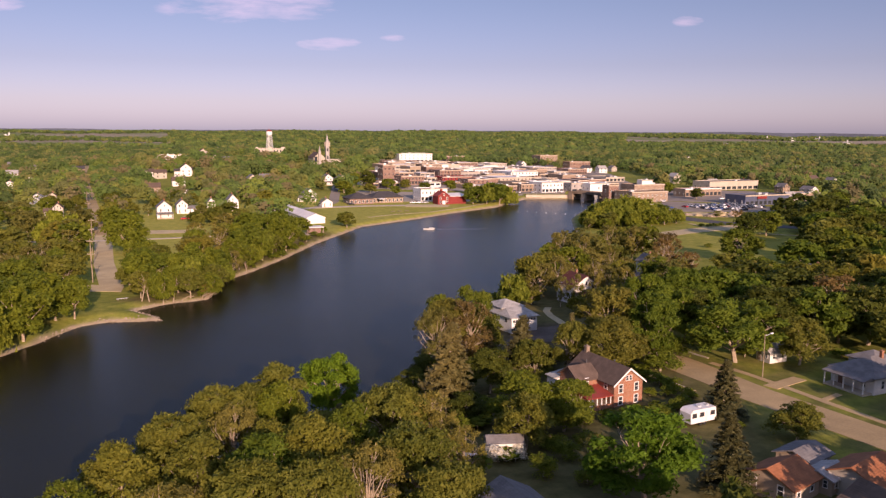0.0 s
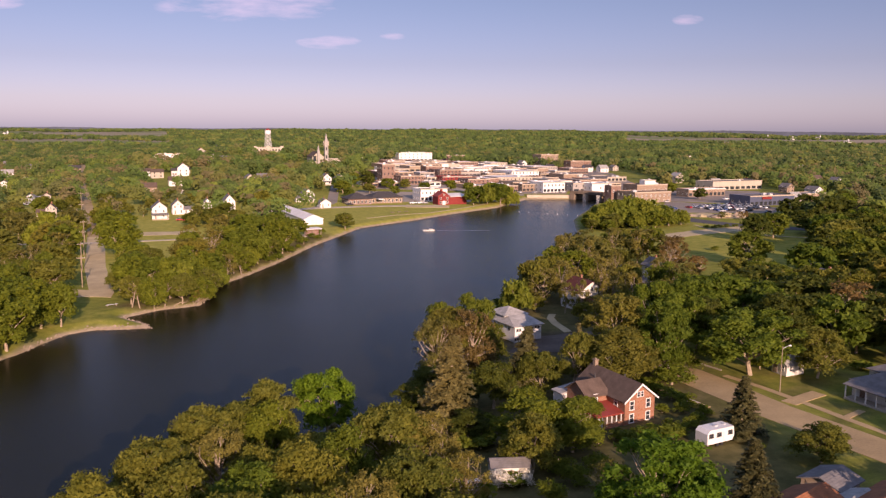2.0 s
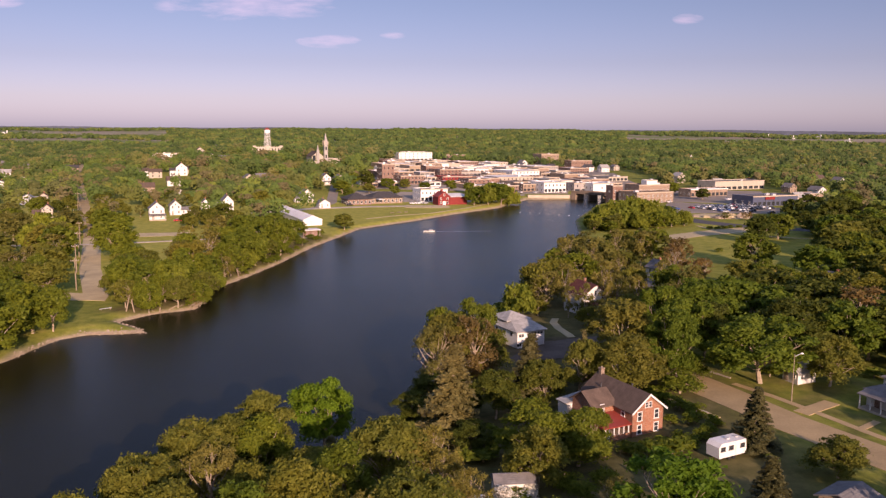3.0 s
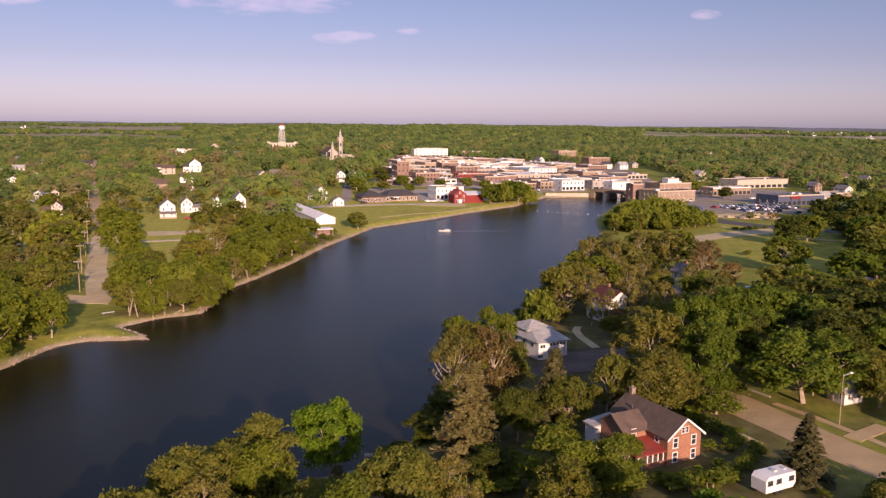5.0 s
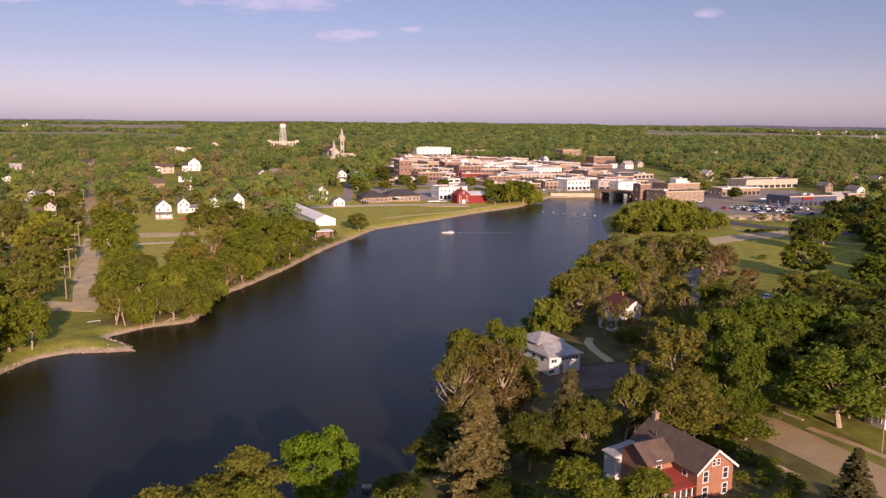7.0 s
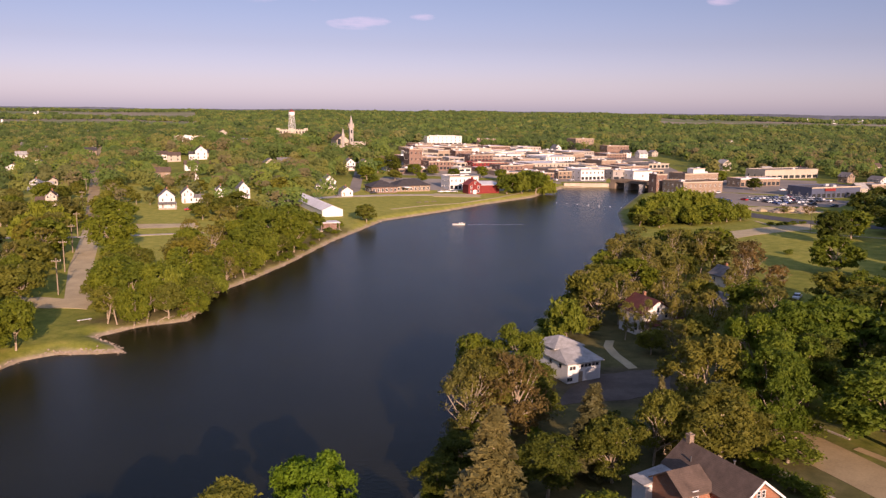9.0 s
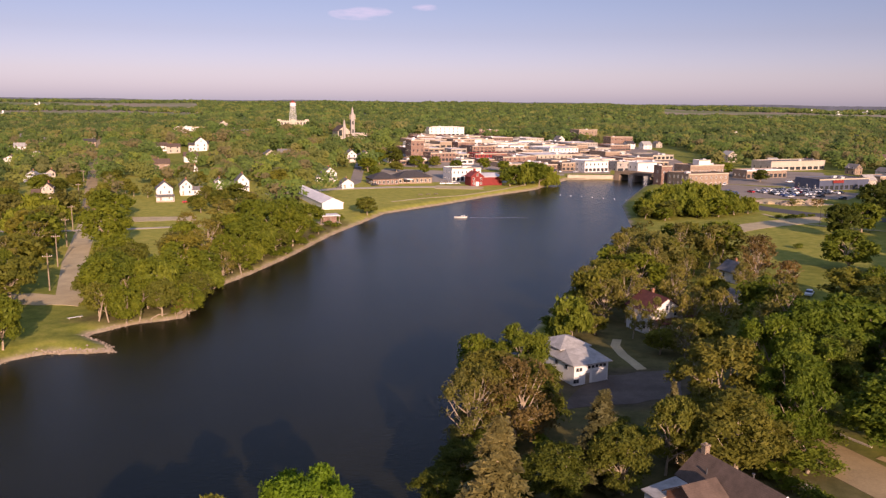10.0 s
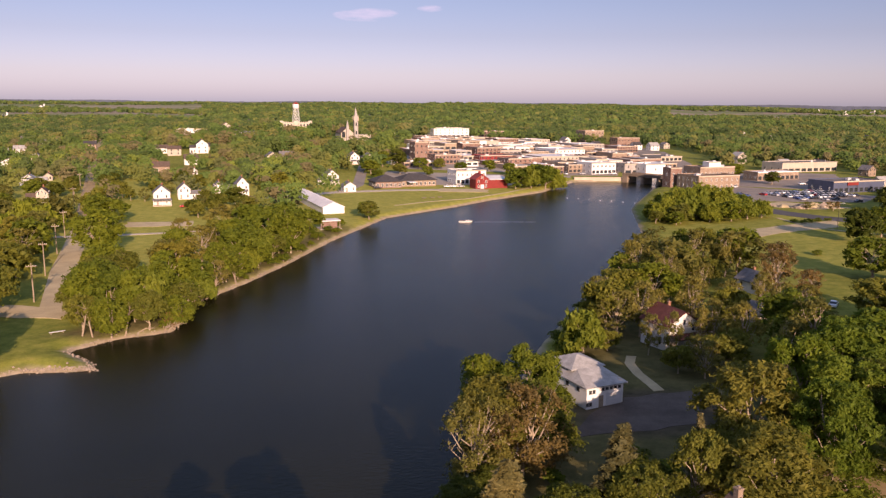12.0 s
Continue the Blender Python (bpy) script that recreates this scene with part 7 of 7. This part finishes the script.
for x, y, h in ((37.5, 127.5, 2.6), (35.5, 125.5, 3.0), (39.5, 130, 2.4), (33, 124.5, 3.2), (41.5, 132.5, 2.2), (43.5, 135.5, 2.4), (36.5, 130.5, 1.8), (30.5, 124, 3.4), (40, 137, 2.6), (42, 140, 3.0), (40.5, 143.5, 3.0), (39, 147, 2.8), (37.2, 137.5, 2.0), (27, 126, 2.4),
                (31.5, 119, 3.0), (47, 121, 1.6), (24, 131, 2.6)):
    plant(x, y, h, h * 1.45, "s", level=1)
# the grove right of the field
got = tries = 0
while got < 95 and tries < 6000:
    tries += 1
    x, y = rt.uniform(118, 235), rt.uniform(236, 402)
    if x < 119 + 0.44 * (y - 267) or near_line(x, y, (124, 452), (200, 385), 12) or any(math.hypot(x - a, y - b) < r * 0.8 for a, b, r in CLEAR):
        continue
    h = rt.uniform(8, 12.5)
    plant(x, y, h, h * rt.uniform(0.9, 1.3), rt.choice("ddmodg"), level=2, far=True)
    CLEAR.append((x, y, h * 0.4))
    got += 1
# bushes along the waterline of both banks
got = 0
while got < 70:
    if got % 2:
        x, y = rt.uniform(-105, -55), rt.uniform(234, 390)
    else:
        x, y = rt.uniform(-24, 40), rt.uniform(126, 300)
    d = float(shore_distance(np.array([x]), np.array([y]))[0])
    if d < 1.2 or d > 9 or any(math.hypot(x - a, y - b) < r for (a, b), r in LAWN_RIGHT):
        continue
    hh = rt.uniform(1.6, 4.0)
    plant(x, y, hh, hh * rt.uniform(1.2, 1.7), "s", level=1)
    got += 1

join_far()


# ---- distant woods ----
def woods(name, label, y0, y1, spacing, quads, size, hgt, wid, seed, kinds, gaps=0.25, bunches=6):
    rng = np.random.RandomState(seed)
    pts = []
    ys2 = np.arange(y0, y1, spacing)
    for yy in ys2:
        half = 0.62 * yy + 80
        k = int(2 * half / spacing)
        px = np.linspace(-half, half, k) + rng.uniform(-0.45, 0.45, k) * spacing
        py = yy + rng.uniform(-0.45, 0.45, k) * spacing
        pts.append(np.stack([px, py], -1))
    p = np.concatenate(pts)
    field = np.sin(p[:, 0] * 0.011 + 2 * np.sin(p[:, 1] * 0.006)) + np.sin(p[:, 1] * 0.013 + p[:, 0] * 0.004) + rng.uniform(-0.6, 0.6, len(p))
    ok = ~taken(p[:, 0], p[:, 1]) & (field > -2.0 + gaps * 2) & ~((p[:, 1] < 425) & (p[:, 0] > -225) & (p[:, 0] < 240))
    # open farmland far out on both sides
    far = np.hypot(p[:, 0], p[:, 1])
    az = p[:, 0] / far
    strips = np.sin(far * 0.0042 + 3 * az) + 0.6 * np.sin(p[:, 0] * 0.004)
    ok &= ~((far > 2300) & (np.abs(az + 0.05) > 0.27) & (strips > -0.25))
    p = p[ok]
    z = height(p[:, 0], p[:, 1])
    tone = rng.choice(len(kinds), len(p))
    for ti, kd in enumerate(kinds):
        q = p[tone == ti]
        qz = z[tone == ti]
        k = len(q)
        big = rng.uniform(0, 1, k) ** 1.3
        h = hgt * (0.62 + 0.72 * big) * rng.uniform(0.9, 1.12, k)
        w = wid * (0.62 + 0.6 * big) * rng.uniform(0.85, 1.15, k)
        # each crown is a handful of rounded bunches
        turn = rng.uniform(0, 6.28, (k, bunches))
        out = rng.uniform(0.0, 0.34, (k, bunches))
        lift = 0.52 + rng.uniform(-0.22, 0.26, (k, bunches)) - 0.35 * (out - 0.17)
        rad0 = rng.uniform(0.2, 0.34, (k, bunches))
        pick = rng.randint(0, bunches, (k, quads))
        row = np.arange(k)[:, None]
        n = unit(rng.normal(0, 1, (k, quads, 3)) + np.array([0, -0.2, 0.55]))
        rr = rad0[row, pick] * rng.uniform(0.8, 1.1, (k, quads))
        c = np.stack([q[:, :1] + (np.cos(turn) * out)[row, pick] * w[:, None] + n[..., 0] * rr * w[:, None],
                      q[:, 1:2] + (np.sin(turn) * out)[row, pick] * w[:, None] + n[..., 1] * rr * w[:, None],
                      qz[:, None] + (lift[row, pick] + n[..., 2] * rr * 0.75) * h[:, None]], -1)
        me = fast_mesh(name, leaf_clumps(c.reshape(-1, 3), (n * 0.62 + np.array([0.12, -0.42, 0.24])).reshape(-1, 3), size, rng, 0.17, 1.1), 3, WOODS_LEAF[kd])
        tagged(new(name, me), label, "woods", kind="stuff")


woods("woods", "green trees among the houses of the town", 300, 620, 10.5, 260, 1.25, 10.5, 12.5, 3, "ggodbwyd", 0.36, 8)
woods("woods", "green trees round the town centre", 620, 900, 12, 170, 1.5, 11, 14, 6, "ggodbwyd", 0.34, 7)
woods("woods", "dense green woods beyond the town", 900, 1700, 16, 84, 2.4, 12, 20, 4, "gdddowd", 0.3)
woods("far_woods", "green woods on the far plain", 1700, 4350, 28, 16, 7.0, 10, 36, 5, "gdddo", 0.3, 4)


# ---- the last ridge under the sky ----
def far_ridge():
    rng = np.random.RandomState(12)
    # the blue-grey base colour stands in for haze over the far trees
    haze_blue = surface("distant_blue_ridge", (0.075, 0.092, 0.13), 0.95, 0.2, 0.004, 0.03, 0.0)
    verts, faces = [], []
    k = 360
    for i in range(k + 1):
        a = -0.75 + 1.5 * i / k
        x, y = 4650 * math.sin(a), 4650 * math.cos(a)
        z = ground_z(x, y)
        top = 55 + 2.5 * math.sin(a * 23) + 1.5 * math.sin(a * 57 + 1) + rng.uniform(0, 2.0) - 8 * max(0.0, a - 0.1)
        verts += [(x, y, z - 30), (x, y, top), (x * 1.04, y * 1.04, top - 12)]
    for i in range(k):
        j = i * 3
        faces += [(j, j + 3, j + 4, j + 1), (j + 1, j + 4, j + 5, j + 2)]
    tagged(new("backdrop", mesh_of("backdrop", verts, faces, haze_blue)), "low wooded backdrop ridge on the horizon, tinted blue-grey as haze", "ridge", kind="structure")


far_ridge()
